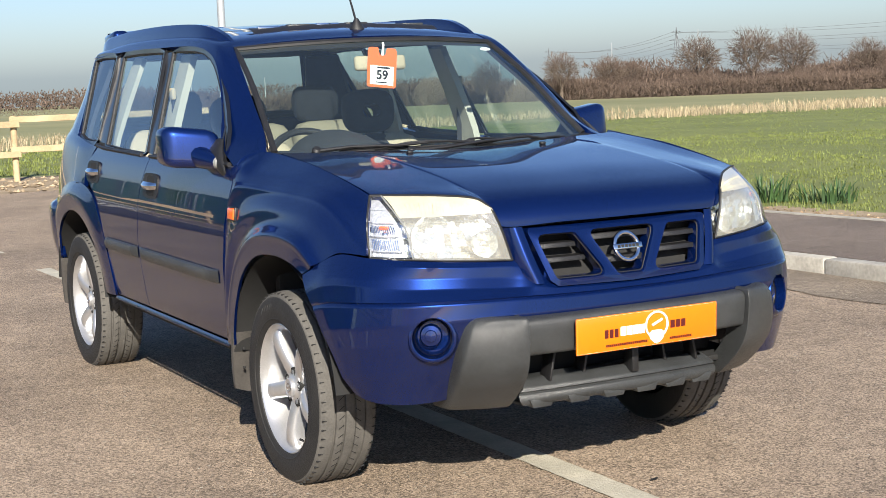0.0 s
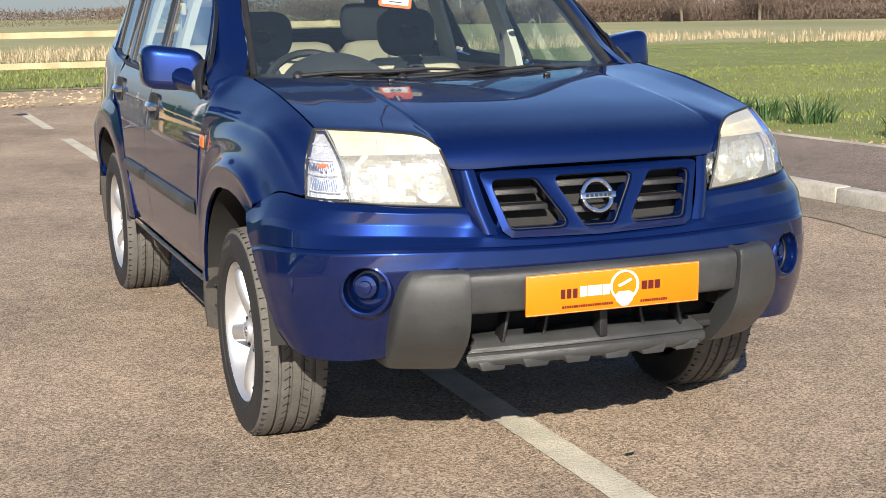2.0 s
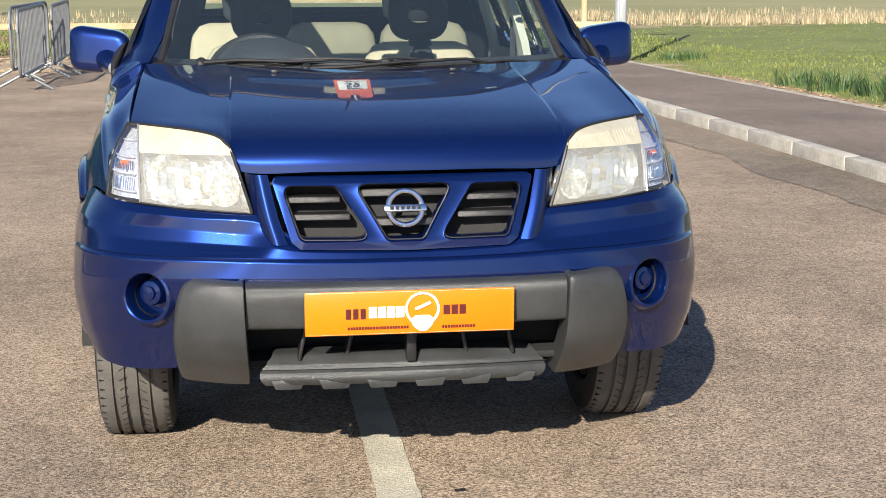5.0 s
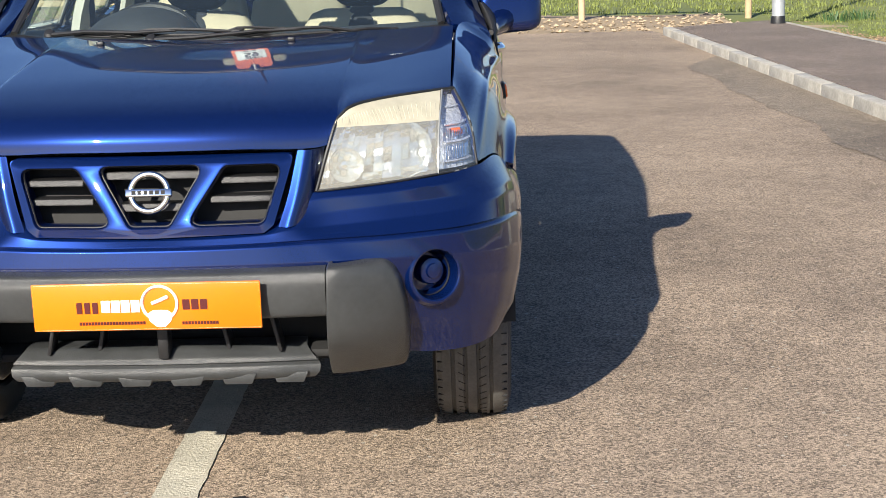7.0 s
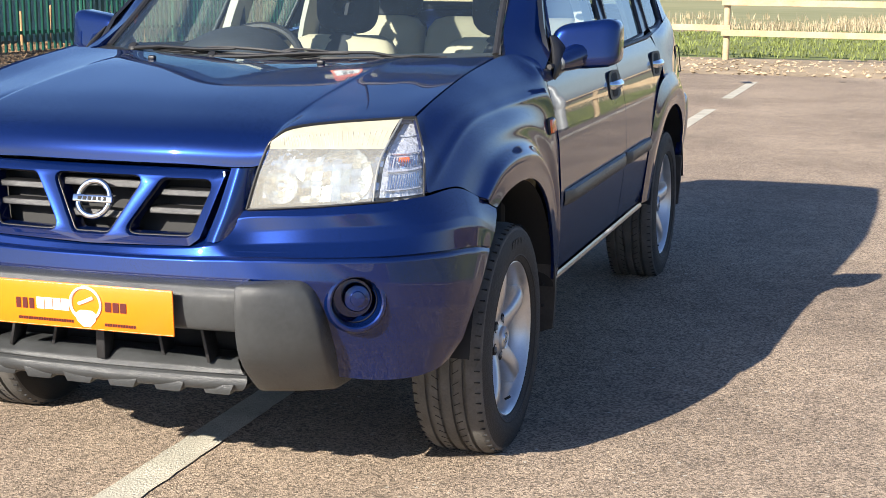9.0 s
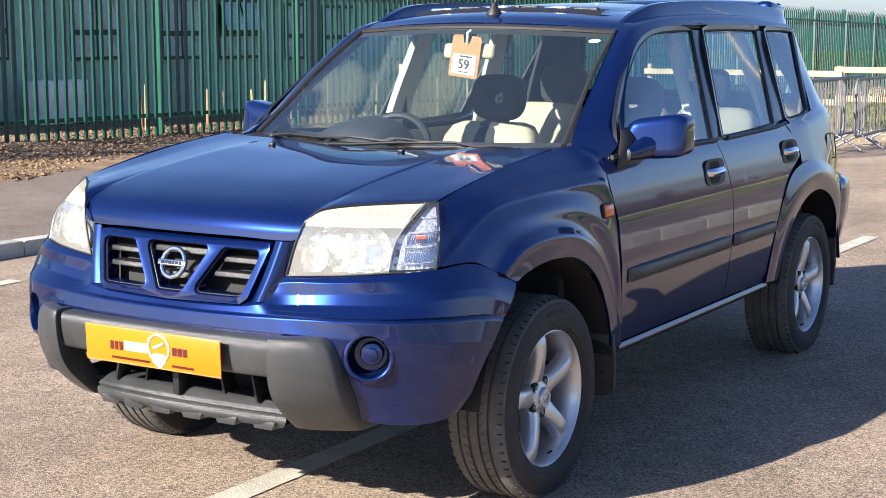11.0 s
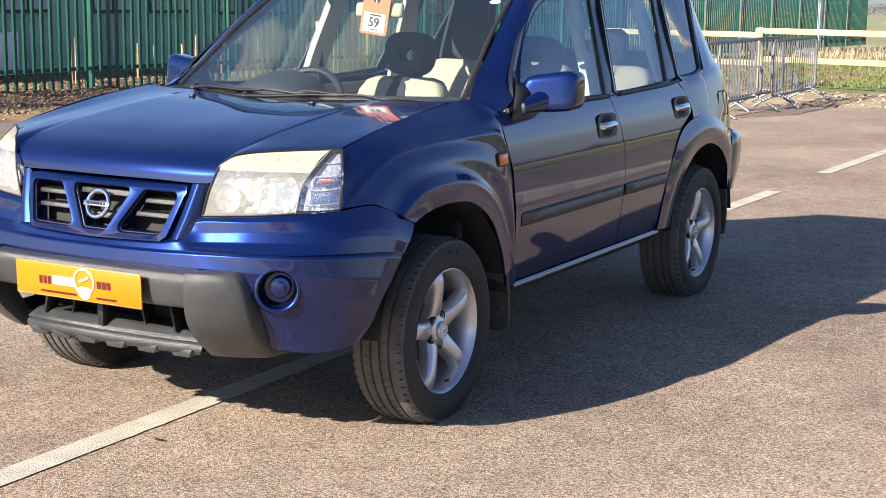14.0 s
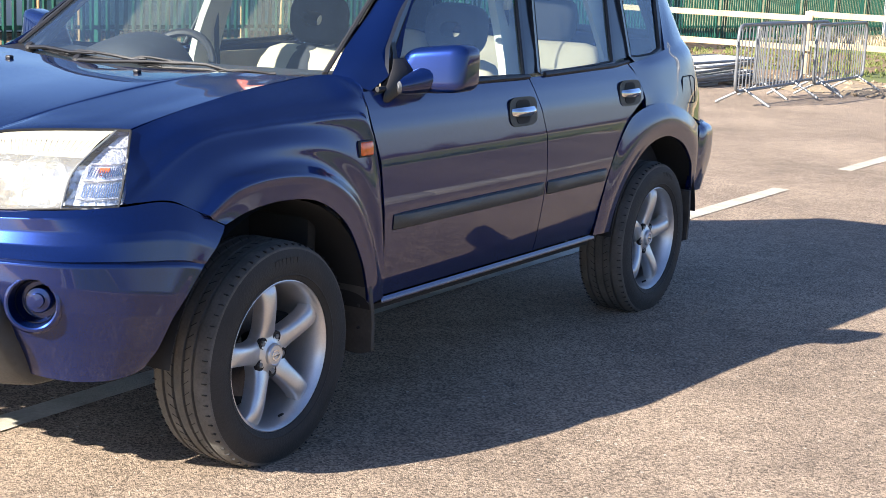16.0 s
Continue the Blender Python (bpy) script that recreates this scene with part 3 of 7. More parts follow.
def build_stakes():
    for i, (y, h) in enumerate(((10.2, 0.72), (10.78, 0.72), (10.95, 0.55), (11.2, 0.80), (12.23, 0.62), (12.45, 0.6), (13.1, 0.6), (13.45, 0.72), (14.2, 0.6), (15.0, 0.7), (15.6, 0.62), (16.4, 0.7), (17.3, 0.6), (18.4, 0.7), (19.3, 0.65), (20.5, 0.7))):
        x = -10.95 + random.uniform(-0.12, 0.12)
        z = ground_z(x, y) + 0.08
        dx, dy = random.uniform(-0.04, 0.04), random.uniform(-0.06, 0.06)
        ob = mesh_object("tree_stake", *tube([(x, y, z - 0.05), (x + dx, y + dy, z + h)], [0.022, 0.017], 7), STAKE)
        tagged(ob, "thin split brown stake standing in the mulch", "stake", "planting stakes")


build_stakes()


# ---- crowd barriers ----
def barrier(label):
    b = thing("crowd_barrier", label, "barrier", "crowd barriers")
    w, h, r = 2.3, 0.89, 0.12
    loop = []
    for cx, cz, a0 in ((-w / 2 + r, 0.18 + r, 180), (w / 2 - r, 0.18 + r, 270), (w / 2 - r, h + 0.05 - r, 0), (-w / 2 + r, h + 0.05 - r, 90)):
        for k in range(6):
            a = radians(a0 + 18 * k)
            loop.append((cx + r * math.cos(a), 0, cz + r * math.sin(a)))
    part("frame", tube(loop, 0.019, 10, closed=True), STEEL, b)
    bar = tube([(0, 0, 0.18), (0, 0, h + 0.05)], 0.0075, 6)
    me = None
    for k in range(19):
        x = -w / 2 + 0.115 * (k + 1)
        ob = part("bar", bar, STEEL, b) if me is None else new("bar", me)
        me = ob.data
        ob.parent = b
        ob.location = (x, 0, 0)
    for s in (-1, 1):
        x = s * (w / 2 - 0.28)
        part("foot", tube([(x, -0.33, 0.02), (x, -0.28, 0.05), (x, 0, 0.20), (x, 0.28, 0.05), (x, 0.33, 0.02)], 0.017, 8), STEEL, b)
        part("hook", tube([(s * w / 2, 0, 0.75), (s * (w / 2 + 0.04), 0, 0.75), (s * (w / 2 + 0.05), 0, 0.70)], 0.009, 6), STEEL, b)
    return b


first = barrier("galvanised steel crowd barrier standing on tarmac")
first.matrix_world = pose(-2.93, 14.35, ground_z(-3, 14.4), 0, 0, 90)
for x, y, a in ((-2.88, 16.92, 91), (-3.14, 15.75, 86)):
    copy_thing(first, pose(x, y, ground_z(x, y), 0, 0, a))


def flat_barrier(i, x, y, z, a):
    b = copy_thing(first, pose(x, y, z, 90, 0, a) @ pose(0, 0, -0.62))
    b["label"] = "galvanised crowd barrier lying flat in a pile"
    for c in [c for c in b.children if c.name.startswith(("foot", "hook"))]:
        bpy.data.objects.remove(c)
    return b


for i in range(7):
    flat_barrier(i, -4.7 + random.uniform(-0.12, 0.12), 16.6 + random.uniform(-0.15, 0.15), ground_z(-5, 16.6) + 0.06 + 0.045 * i, 90 + random.uniform(-5, 5))


# ---- lamp post, camera mast ----
def build_lamp_post(x, y):
    post = thing("lamp_post", "galvanised steel lamp post with a black foot on the path", "lamp post")
    z = ground_z(x, y) + 0.10
    part("foot", lathe([(0, 0.0), (0, 0.098), (0.07, 0.095), (0.10, 0.086), (0.10, 0.0)], 24), BLACK, post).matrix_world = pose(x, y, z, 0, -90, 0)
    part("pole", tube([(x, y, z + 0.02), (x, y, z + 1.35), (x, y, z + 1.42), (x, y, z + 6.0)], [0.084, 0.084, 0.055, 0.048], 24), GALV, post)
    part("door", box(0.09, 0.012, 0.45, (x, y - 0.083, z + 0.75), 0.01), GALV, post)
    part("arm", tube([(x, y, z + 5.95), (x - 0.1, y, z + 6.12), (x - 0.5, y, z + 6.2)], 0.03, 10), GALV, post)
    part("lantern", box(0.55, 0.22, 0.10, (x - 0.75, y, z + 6.2), 0.04), GUARD, post)


build_lamp_post(4.78, 15.95)


def build_mast(x, y, h, label, fittings):
    mast = thing("camera_mast", label, "mast")
    z = ground_z(x, y)
    part("pole", tube([(x, y, z - 0.1), (x, y, z + h)], [0.075, 0.06], 12), WHITE_STEEL, mast)
    if fittings:
        part("arm", tube([(x - 0.35, y, z + 2.62), (x + 0.35, y, z + 2.62)], 0.02, 6), WHITE_STEEL, mast)
        part("box", box(0.16, 0.14, 0.18, (x - 0.24, y, z + 3.2), 0.02), WHITE_STEEL, mast)
        part("bracket", tube([(x - 0.3, y, z + 3.2), (x, y, z + 3.2)], 0.025, 6), WHITE_STEEL, mast)
        part("collar", box(0.24, 0.2, 0.14, (x, y, z + 2.15), 0.04), WHITE_STEEL, mast)


build_mast(-10.1, 44.5, 6.5, "tall white mast with small cameras behind the fence", True)
build_mast(-28.0, 60.0, 7.5, "plain white mast beyond the cabin", False)


# ---- grass, dry reeds, leaf clumps ----
def blades(points, mat, name, label, category, h0, h1, w, lean, per=5, seed=3, kind="stuff"):
    rnd = np.random.RandomState(seed)
    v, f = [], []
    for x, y in points:
        z = ground_z(x, y) + max(0.0, field_height(x, y)) - 0.01
        for k in range(per):
            a = rnd.uniform(0, 6.28)
            h = rnd.uniform(h0, h1)
            l = rnd.uniform(0.1, 1) * lean * h
            px, py = x + rnd.uniform(-0.06, 0.06), y + rnd.uniform(-0.06, 0.06)
            sx, sy = -math.sin(a) * w / 2, math.cos(a) * w / 2
            dx, dy = math.cos(a) * l, math.sin(a) * l
            i = len(v)
            v += [(px - sx, py - sy, z), (px + sx, py + sy, z), (px + sx * 0.8 + dx * 0.4, py + sy * 0.8 + dy * 0.4, z + h * 0.6), (px - sx * 0.8 + dx * 0.4, py - sy * 0.8 + dy * 0.4, z + h * 0.6), (px + dx, py + dy, z + h)]
            f += [(i, i + 1, i + 2, i + 3), (i + 3, i + 2, i + 4)]
    ob = mesh_object(name, v, f, mat, sharp=180)
    return tagged(ob, label, category, kind=kind)


rs = np.random.RandomState(11)


def scatter(n, x0, x1, y0, y1, keep, power=1.0):
    out = []
    while len(out) < n:
        x, y = x0 + (x1 - x0) * rs.rand() ** power, y0 + (y1 - y0) * rs.rand() ** power
        if keep(x, y):
            out.append((x, y))
    return out


def turf(x, y):
    return x > path_x(y) + 0.30 + 0.35 * rs.rand() if y < 17 else (x > 4.6 or y > 20.0 + 0.4 * rs.rand())


blades(scatter(15000, 5.2, 18, 2, 20, turf, 1.5), BLADE, "grass", "short green crop grass near the path", "grass", 0.018, 0.050, 0.008, 0.8, 5, 5)
blades(scatter(11000, 5.2, 34, 8, 36, turf), BLADE, "grass", "short green crop grass over the field", "grass", 0.015, 0.040, 0.015, 0.8, 4, 6)
blades(scatter(4500, -9, 8, 19.8, 33, turf), BLADE, "grass", "rough green grass behind the timber fence", "grass", 0.03, 0.10, 0.018, 0.8, 4, 7)


def reeds(x, y):
    edge = 33.8 + 1.2 * noise.noise(Vector((x * 0.12, y * 0.1, 5)))
    return y > edge and rs.rand() < (1.0 if y < edge + 7 else 0.35) and noise.noise(Vector((x * 0.16, y * 0.25, 9))) > -0.05


blades(scatter(6500, -14, 70, 33, 47, reeds), DRY, "dry_grass", "straw-coloured dry grass along the ditch", "dry grass", 0.10, 0.32, 0.018, 0.7, 4, 8)


def leaf_clump(x, y, r, h, n, seed):
    rnd = np.random.RandomState(seed)
    v, f = [], []
    z = ground_z(x, y) + 0.07
    for k in range(int(n * 1.6)):
        a, d = rnd.uniform(0, 6.28), r * math.sqrt(rnd.rand())
        px, py = x + d * math.cos(a), y + d * math.sin(a)
        hh, lean, w = h * rnd.uniform(0.30, 0.78), rnd.uniform(0.05, 0.75), rnd.uniform(0.005, 0.010)
        b = a + rnd.uniform(-0.9, 0.9)
        i = len(v)
        for s in range(5):
            t = s / 4
            o = lean * hh * t ** 2.2
            ww = w * (1 - t ** 3) * 0.9 + 0.002
            zz = z + hh * (t - 0.18 * lean * t * t)
            cx, cy = px + math.cos(b) * o, py + math.sin(b) * o
            v += [(cx - math.sin(b) * ww, cy + math.cos(b) * ww, zz), (cx + math.sin(b) * ww, cy - math.cos(b) * ww, zz)]
        f += [(i + 2 * s, i + 2 * s + 1, i + 2 * s + 3, i + 2 * s + 2) for s in range(4)]
    ob = mesh_object("leaf_clump", v, f, LEAF, sharp=180)
    return tagged(ob, "clump of long green strap leaves at the grass edge", "plant", "leaf clumps")


for k, (x, y, r, h, n) in enumerate(((6.05, 9.9, 0.35, 0.38, 90), (5.95, 9.1, 0.30, 0.40, 80), (6.0, 8.5, 0.25, 0.36, 60), (6.2, 8.15, 0.22, 0.34, 60), (6.3, 7.45, 0.22, 0.42, 60), (6.2, 5.85, 0.20, 0.36, 70), (6.45, 5.35, 0.28, 0.30, 60), (5.75, 10.6, 0.3, 0.36, 60), (5.65, 16.4, 0.18, 0.22, 40), (6.1, 16.8, 0.22, 0.2, 40), (5.7, 11.5, 0.3, 0.3, 50))):
    leaf_clump(x, y, r, h, n, 40 + k)


def clods(name, label, n, region, s0, s1, mat, seed):
    """Lumps of soil, chips and stones, one joined heap."""
    rnd = np.random.RandomState(seed)
    v, f = [], []
    ico = [(0, 0, 1), (0.9, 0, 0.2), (0.1, 0.9, 0.1), (-0.9, 0.1, 0.2), (-0.1, -0.9, 0.15), (0, 0, -0.6)]
    tri = [(0, 1, 2), (0, 2, 3), (0, 3, 4), (0, 4, 1), (5, 2, 1), (5, 3, 2), (5, 4, 3), (5, 1, 4)]
    for k in range(n):
        x, y = region(rnd)
        s = rnd.uniform(s0, s1)
        a = rnd.uniform(0, 6.28)
        z = ground_z(x, y) + max(0.0, field_height(x, y))
        i = len(v)
        for p in ico:
            q = [c * s * rnd.uniform(0.6, 1.3) for c in p]
            v.append((x + q[0] * math.cos(a) - q[1] * math.sin(a), y + q[0] * math.sin(a) + q[1] * math.cos(a), z + q[2] * 0.6))
        f += [(i + a0, i + b0, i + c0) for a0, b0, c0 in tri]
    ob = mesh_object(name, v, f, mat, sharp=20)
    return tagged(ob, label, "soil", kind="stuff")


def mulch_bank(r):
    y = r.uniform(3, 17)
    return soil_x(y) - r.uniform(0, 3.2), y


clods("mulch", "brown bark mulch and clods on the bank", 11000, mulch_bank, 0.010, 0.042, island_tone(material("mulch_chips", (0.18, 0.115, 0.06), rough=0.95, vary=0.3), 0.5), 21)
clods("soil_clods", "loose soil and stones at the tarmac edge", 1600, lambda r: (r.uniform(-9, 4.6), 16.7 + 2.9 * r.rand()), 0.012, 0.06, island_tone(material("soil_lumps", (0.30, 0.23, 0.15), rough=0.95, vary=0.3), 0.45), 22)
clods("soil_clods", "crumbled soil beside the footpath edging", 1500, lambda r: (lambda y: (path_x(y) + 0.06 + 0.35 * r.rand() ** 1.5, y))(r.uniform(3, 16.5)), 0.006, 0.025, island_tone(material("edge_soil", (0.24, 0.17, 0.10), rough=0.95, vary=0.3), 0.45), 23)
clods("grit", "pale grit lying in the kerb channel", 500, lambda r: (lambda y: (kerb_x(y) - 0.05 - 0.5 * r.rand() ** 2, y))(r.uniform(1, 15.6)), 0.003, 0.010, SOIL, 24)


# ---- far hedges, bare trees, masts and pylons ----
def bare_tree(x, y, h, spread_r, seed, name="bare_tree"):
    rnd = random.Random(seed)
    tree = thing(name, "leafless winter tree with a twiggy rounded crown", "tree", "far trees")
    z = ground_z(x, y) - 0.1
    limbs = []
    trunk_top = Vector((x + rnd.uniform(-0.2, 0.2), y, z + h * 0.35))
    limbs.append(tube([(x, y, z), tuple(trunk_top)], [h * 0.035, h * 0.024], 7))
    tips = []

    def grow(p, d, ln, r, lev):
        q = p + d * ln
        mid = p + d * ln * 0.5 + Vector((rnd.uniform(-1, 1), rnd.uniform(-1, 1), 0)) * ln * 0.06
        limbs.append(tube([tuple(p), tuple(mid), tuple(q)], [r, r * 0.8, r * 0.55], 5 if lev < 2 else 3, cap=False))
        if lev >= 3:
            tips.append((q, d))
            return
        for k in range(3 if lev else 4):
            nd = (d + Vector((rnd.uniform(-1, 1), rnd.uniform(-1, 1), rnd.uniform(-0.35, 0.75))) * 0.85).normalized()
            grow(q, nd, ln * rnd.uniform(0.6, 0.82), r * 0.55, lev + 1)

    for k in range(6):
        a = k * 1.05 + rnd.uniform(-0.4, 0.4)
        d = Vector((math.cos(a) * spread_r, math.sin(a) * spread_r, 1.0)).normalized()
        grow(trunk_top - Vector((0, 0, h * 0.1 * rnd.random())), d, h * 0.21, h * 0.014, 0)
    part("trunk", join(*limbs[:1]), BARK, tree)
    part("branchwork", join(*limbs[1:]), BARK, tree)
    v, f = [], []
    mid = Vector((x, y, z + h * 0.60))
    for k in range(2600):
        u = Vector((rnd.gauss(0, 1), rnd.gauss(0, 1), rnd.gauss(0, 1))).normalized()
        lump = 0.80 + 0.32 * noise.noise(u * 2.1 + Vector((seed, 0, 0)))
        q = mid + Vector((u.x * 0.40 * h, u.y * 0.40 * h, u.z * 0.40 * h)) * lump * rnd.random() ** 0.5
        e = (u + Vector((rnd.uniform(-1, 1), rnd.uniform(-1, 1), rnd.uniform(-0.3, 0.9))) * 0.7).normalized() * h * rnd.uniform(0.06, 0.12)
        s = e.cross(Vector((0.3, 0.9, 0.2))).normalized() * h * 0.0024
        c = len(v)
        v += [q - s, q + s, q + e]
        f.append((c, c + 1, c + 2))
    part("crown", (v, f), TWIG, tree)


for k, (x, y, h, s) in enumerate(((51.3, 90, 3.3, 0.8), (57.6, 90, 3.9, 0.75), (61.8, 90, 3.6, 0.8), (70.3, 90, 5.0, 0.8), (75.6, 90, 5.6, 0.85), (79.8, 90, 5.3, 0.8), (44, 98, 2.6, 0.8), (84, 86, 4.5, 0.8), (91, 84, 4.6, 0.8), (66, 93, 3.3, 0.8))):
    bare_tree(x, y, h, s, 60 + k)


def hedge(name, pts, h, depth, n, tw, seed, label):
    """A bank of bare twiggy scrub along a line of points, one mass of thin twigs."""
    rnd = np.random.RandomState(seed)
    v, f = [], []
    p = np.array(pts, float)
    seglen = np.linalg.norm(np.diff(p, axis=0), axis=1)
    cum = np.concatenate([[0], np.cumsum(seglen)])
    for k in range(n):
        s = rnd.rand() * cum[-1]
        i = min(np.searchsorted(cum, s, side="right") - 1, len(seglen) - 1)
        q = p[i] + (p[i + 1] - p[i]) * (s - cum[i]) / seglen[i]
        top = h * (0.62 + 0.55 * noise.noise(Vector((q[0] * 0.35 / depth, q[1] * 0.35 / depth, seed))) + 0.25 * noise.noise(Vector((q[0] * 1.7 / depth, q[1] * 1.7 / depth, seed))))
        top = max(top, h * 0.22)
        x, y = q[0] + rnd.uniform(-1, 1) * depth, q[1] + rnd.uniform(-1, 1) * depth
        z = ground_z(x, y) - 0.1 + top * rnd.rand() ** 0.8
        e = np.array([rnd.uniform(-1, 1), rnd.uniform(-1, 1), rnd.uniform(0.0, 1.6)])
        e *= h * rnd.uniform(0.10, 0.22) / np.linalg.norm(e)
        c = np.cross(e, [0.4, 0.8, 0.3])
        c *= tw * h / max(1e-6, np.linalg.norm(c))
        i = len(v)
        v += [(x - c[0], y - c[1], z - c[2]), (x + c[0], y + c[1], z + c[2]), (x + e[0], y + e[1], z + e[2])]
        f.append((i, i + 1, i + 2))
    ob = mesh_object(name, v, f, TWIG, sharp=180)
    return tagged(ob, label, "hedge", kind="stuff")


hedge("hedge", [(30, 112), (46, 100), (60, 92), (80, 86), (104, 82), (140, 84)], 2.2, 2.5, 120000, 0.013, 3, "brown leafless hedgerow across the far field")
hedge("hedge", [(70, 100), (90, 92), (120, 92), (170, 95)], 4.0, 3.5, 70000, 0.010, 4, "taller brown scrub behind the hedgerow")
hedge("far_woods", [(-160, 620), (-40, 600), (60, 560), (130, 540), (240, 480), (420, 360)], 6.5, 12, 16000, 0.03, 5, "distant grey-brown woodland on the horizon")
hedge("far_woods", [(60, 420), (110, 410), (150, 400)], 6.0, 10, 4000, 0.03, 6, "distant clump of bare woodland")
hedge("far_scrub", [(12, 200), (30, 205), (45, 200)], 1.6, 3, 1200, 0.03, 7, "low dark bushes far across the meadow")
hedge("far_scrub", [(-60, 330), (-20, 320), (10, 330)], 2.6, 5, 2500, 0.03, 8, "low bare hedge far across the meadow")


def rail_mast(x, y, h):
    m = thing("rail_mast", "slim pale overhead-line mast beside the railway", "mast", "railway masts")
    z = ground_z(x, y)
    part("pole", tube([(x, y, z - 0.2), (x, y, z + h)], 0.06, 6), GALV, m)
    part("arm", tube([(x, y, z + h * 0.86), (x - 0.7, y - 0.3, z + h * 0.83)], 0.015, 5), STEEL, m)


for x, y, h in ((75.7, 150, 2.9), (80.5, 150, 2.6), (87.2, 150, 4.3), (89.2, 150, 3.9), (103.2, 150, 6.1), (116.4, 150, 7.6), (60, 156, 3.4), (52, 158, 3.4), (45, 160, 3.2), (140, 140, 8.0)):
    rail_mast(x, y, h)


def pylon(x, y, h):
    p = thing("pylon", "distant grey lattice electricity pylon", "pylon", "pylons")
    z = ground_z(x, y)
    w = h * 0.11
    bars = []
    for sx in (-1, 1):
        for sy in (-1, 1):
            bars.append(tube([(x + sx * w, y + sy * w, z), (x + sx * w * 0.3, y + sy * w * 0.3, z + h * 0.6), (x, y, z + h)], h * 0.004, 4))
    for k in range(7):
        t0, t1 = k / 8, (k + 1) / 8
        a, b = w * (1 - t0 * 1.0), w * (1 - t1 * 1.0)
        bars.append(tube([(x - a, y - a, z + h * t0), (x + b, y - b, z + h * t1)], h * 0.0022, 4))
        bars.append(tube([(x + a, y - a, z + h * t0), (x - b, y - b, z + h * t1)], h * 0.004, 4))
    part("tower", join(*bars), STEEL, p)
    for t, l in ((0.62, 0.20), (0.77, 0.16), (0.91, 0.12)):
        part("cross_arm", tube([(x - l * h, y, z + t * h), (x, y, z + t * h + h * 0.03), (x + l * h, y, z + t * h)], h * 0.004, 4), STEEL, p)


pylon(263, 420, 13.5)
pylon(315, 420, 19.7)
pylon(75, 520, 18)


def wire(points, sag):
    a, b = Vector(points[0]), Vector(points[1])
    pts = []
    for k in range(15):
        t = k / 14
        q = a.lerp(b, t)
        q.z -= sag * 4 * t * (1 - t)
        pts.append(tuple(q))
    ob = mesh_object("power_cable", *tube(pts, 0.05, 4), STEEL)
    tagged(ob, "thin overhead power cable strung between pylons", "cable", "power cables")


for t in (0.62, 0.77, 0.91):
    for s in (-1, 1):
        l = {0.62: 0.20, 0.77: 0.16, 0.91: 0.12}[t]
        wire(((263 + s * l * 13.5, 420, ground_z(263, 420) + t * 13.5), (315 + s * l * 19.7, 420, ground_z(315, 420) + t * 19.7)), 2.5)
        wire(((315 + s * l * 19.7, 420, ground_z(315, 420) + t * 19.7), (520, 380, ground_z(520, 380) + t * 34 + s * 2)), 4)


def far_house(x, y):
    h = thing("far_house", "small white buildings far across the meadow", "house")
    z = ground_z(x, y)
    part("wall", box(6.5, 4, 1.6, (x, y, z + 0.8), 0.05), WHITE_STEEL, h)
    part("roof", slab([(-3.4, 0), (3.4, 0), (0, 0.9)], 4.2, lambda a, b: (x + a, y - 2.1, z + 1.6 + b)), CABIN_ROOF, h)
    part("annexe", box(3, 3, 1.0, (x - 4.8, y, z + 0.5), 0.05), WHITE_STEEL, h)
    part("door", box(0.8, 0.1, 1.1, (x + 1, y - 2.03, z + 0.55)), FRAME, h)


far_house(-38.0, 205)
build_mast(-35.3, 203, 6.5, "pale tall pole beside far white buildings", False)


def litter(x, y, s, mat, label):
    z = ground_z(x, y)
    v = [(x + s * random.uniform(-1, 1), y + 0.5 * s * random.uniform(-1, 1), z + 0.006 + s * 0.12 * random.random()) for k in range(7)]
    bm = bmesh.new()
    for p in v:
        bm.verts.new(p)
    bmesh.ops.convex_hull(bm, input=bm.verts)
    tagged(part("debris", bm, mat), label, "debris")


litter(-0.2, 14.9, 0.16, SLAT, "crumpled grey rag lying on the tarmac")
litter(0.9, 15.6, 0.08, DARK, "dark scrap lying on the tarmac")
litter(0.15, -0.75, 0.02, DARK, "small dry leaf on the tarmac")


# ---- the car ----
car = thing("car", "dark blue metallic five-door off-road car parked on tarmac", "car")
FRONT_Y, REAR_Y, TYRE_R, HUB_X = -0.01, 2.55, 0.327, 0.80


def pair(name, piece, mat, label="", t=0.0, parent=None, sharp=32):
    """The same panel on both sides of the car."""
    out = []
    for q in (piece, mirrored(piece)):
        ob = part(name, q, mat, parent or car, label, sharp)
        if t:
            thick(ob, t, -1.0)
        out.append(ob)
    return out


def side_x(z):
    zs = [0.38, 0.42, 0.47, 0.60, 0.70, 0.85, 0.95, 1.02, 1.06, 1.12]
    xs = [0.805, 0.822, 0.833, 0.846, 0.852, 0.847, 0.834, 0.817, 0.802, 0.79]
    return float(np.interp(z, zs, xs))


def edge_y(z, table):
    return float(np.interp(z, [a for a, b in table], [b for a, b in table]))


DOOR_F = [(0.42, 0.480), (0.55, 0.466), (0.65, 0.451), (0.84, 0.425), (0.95, 0.393), (1.06, 0.378)]
DOOR_B = [(0.42, 1.466), (0.52, 1.475), (0.69, 1.492), (0.83, 1.488), (0.93, 1.458), (1.06, 1.40)]
DOOR_R = [(0.42, 1.935), (0.50, 1.955), (0.61, 1.995), (0.68, 2.03), (0.74, 2.075), (0.80, 2.13), (0.85, 2.20), (0.88, 2.27), (0.90, 2.325), (0.97, 2.32), (1.02, 2.27), (1.06, 2.225)]


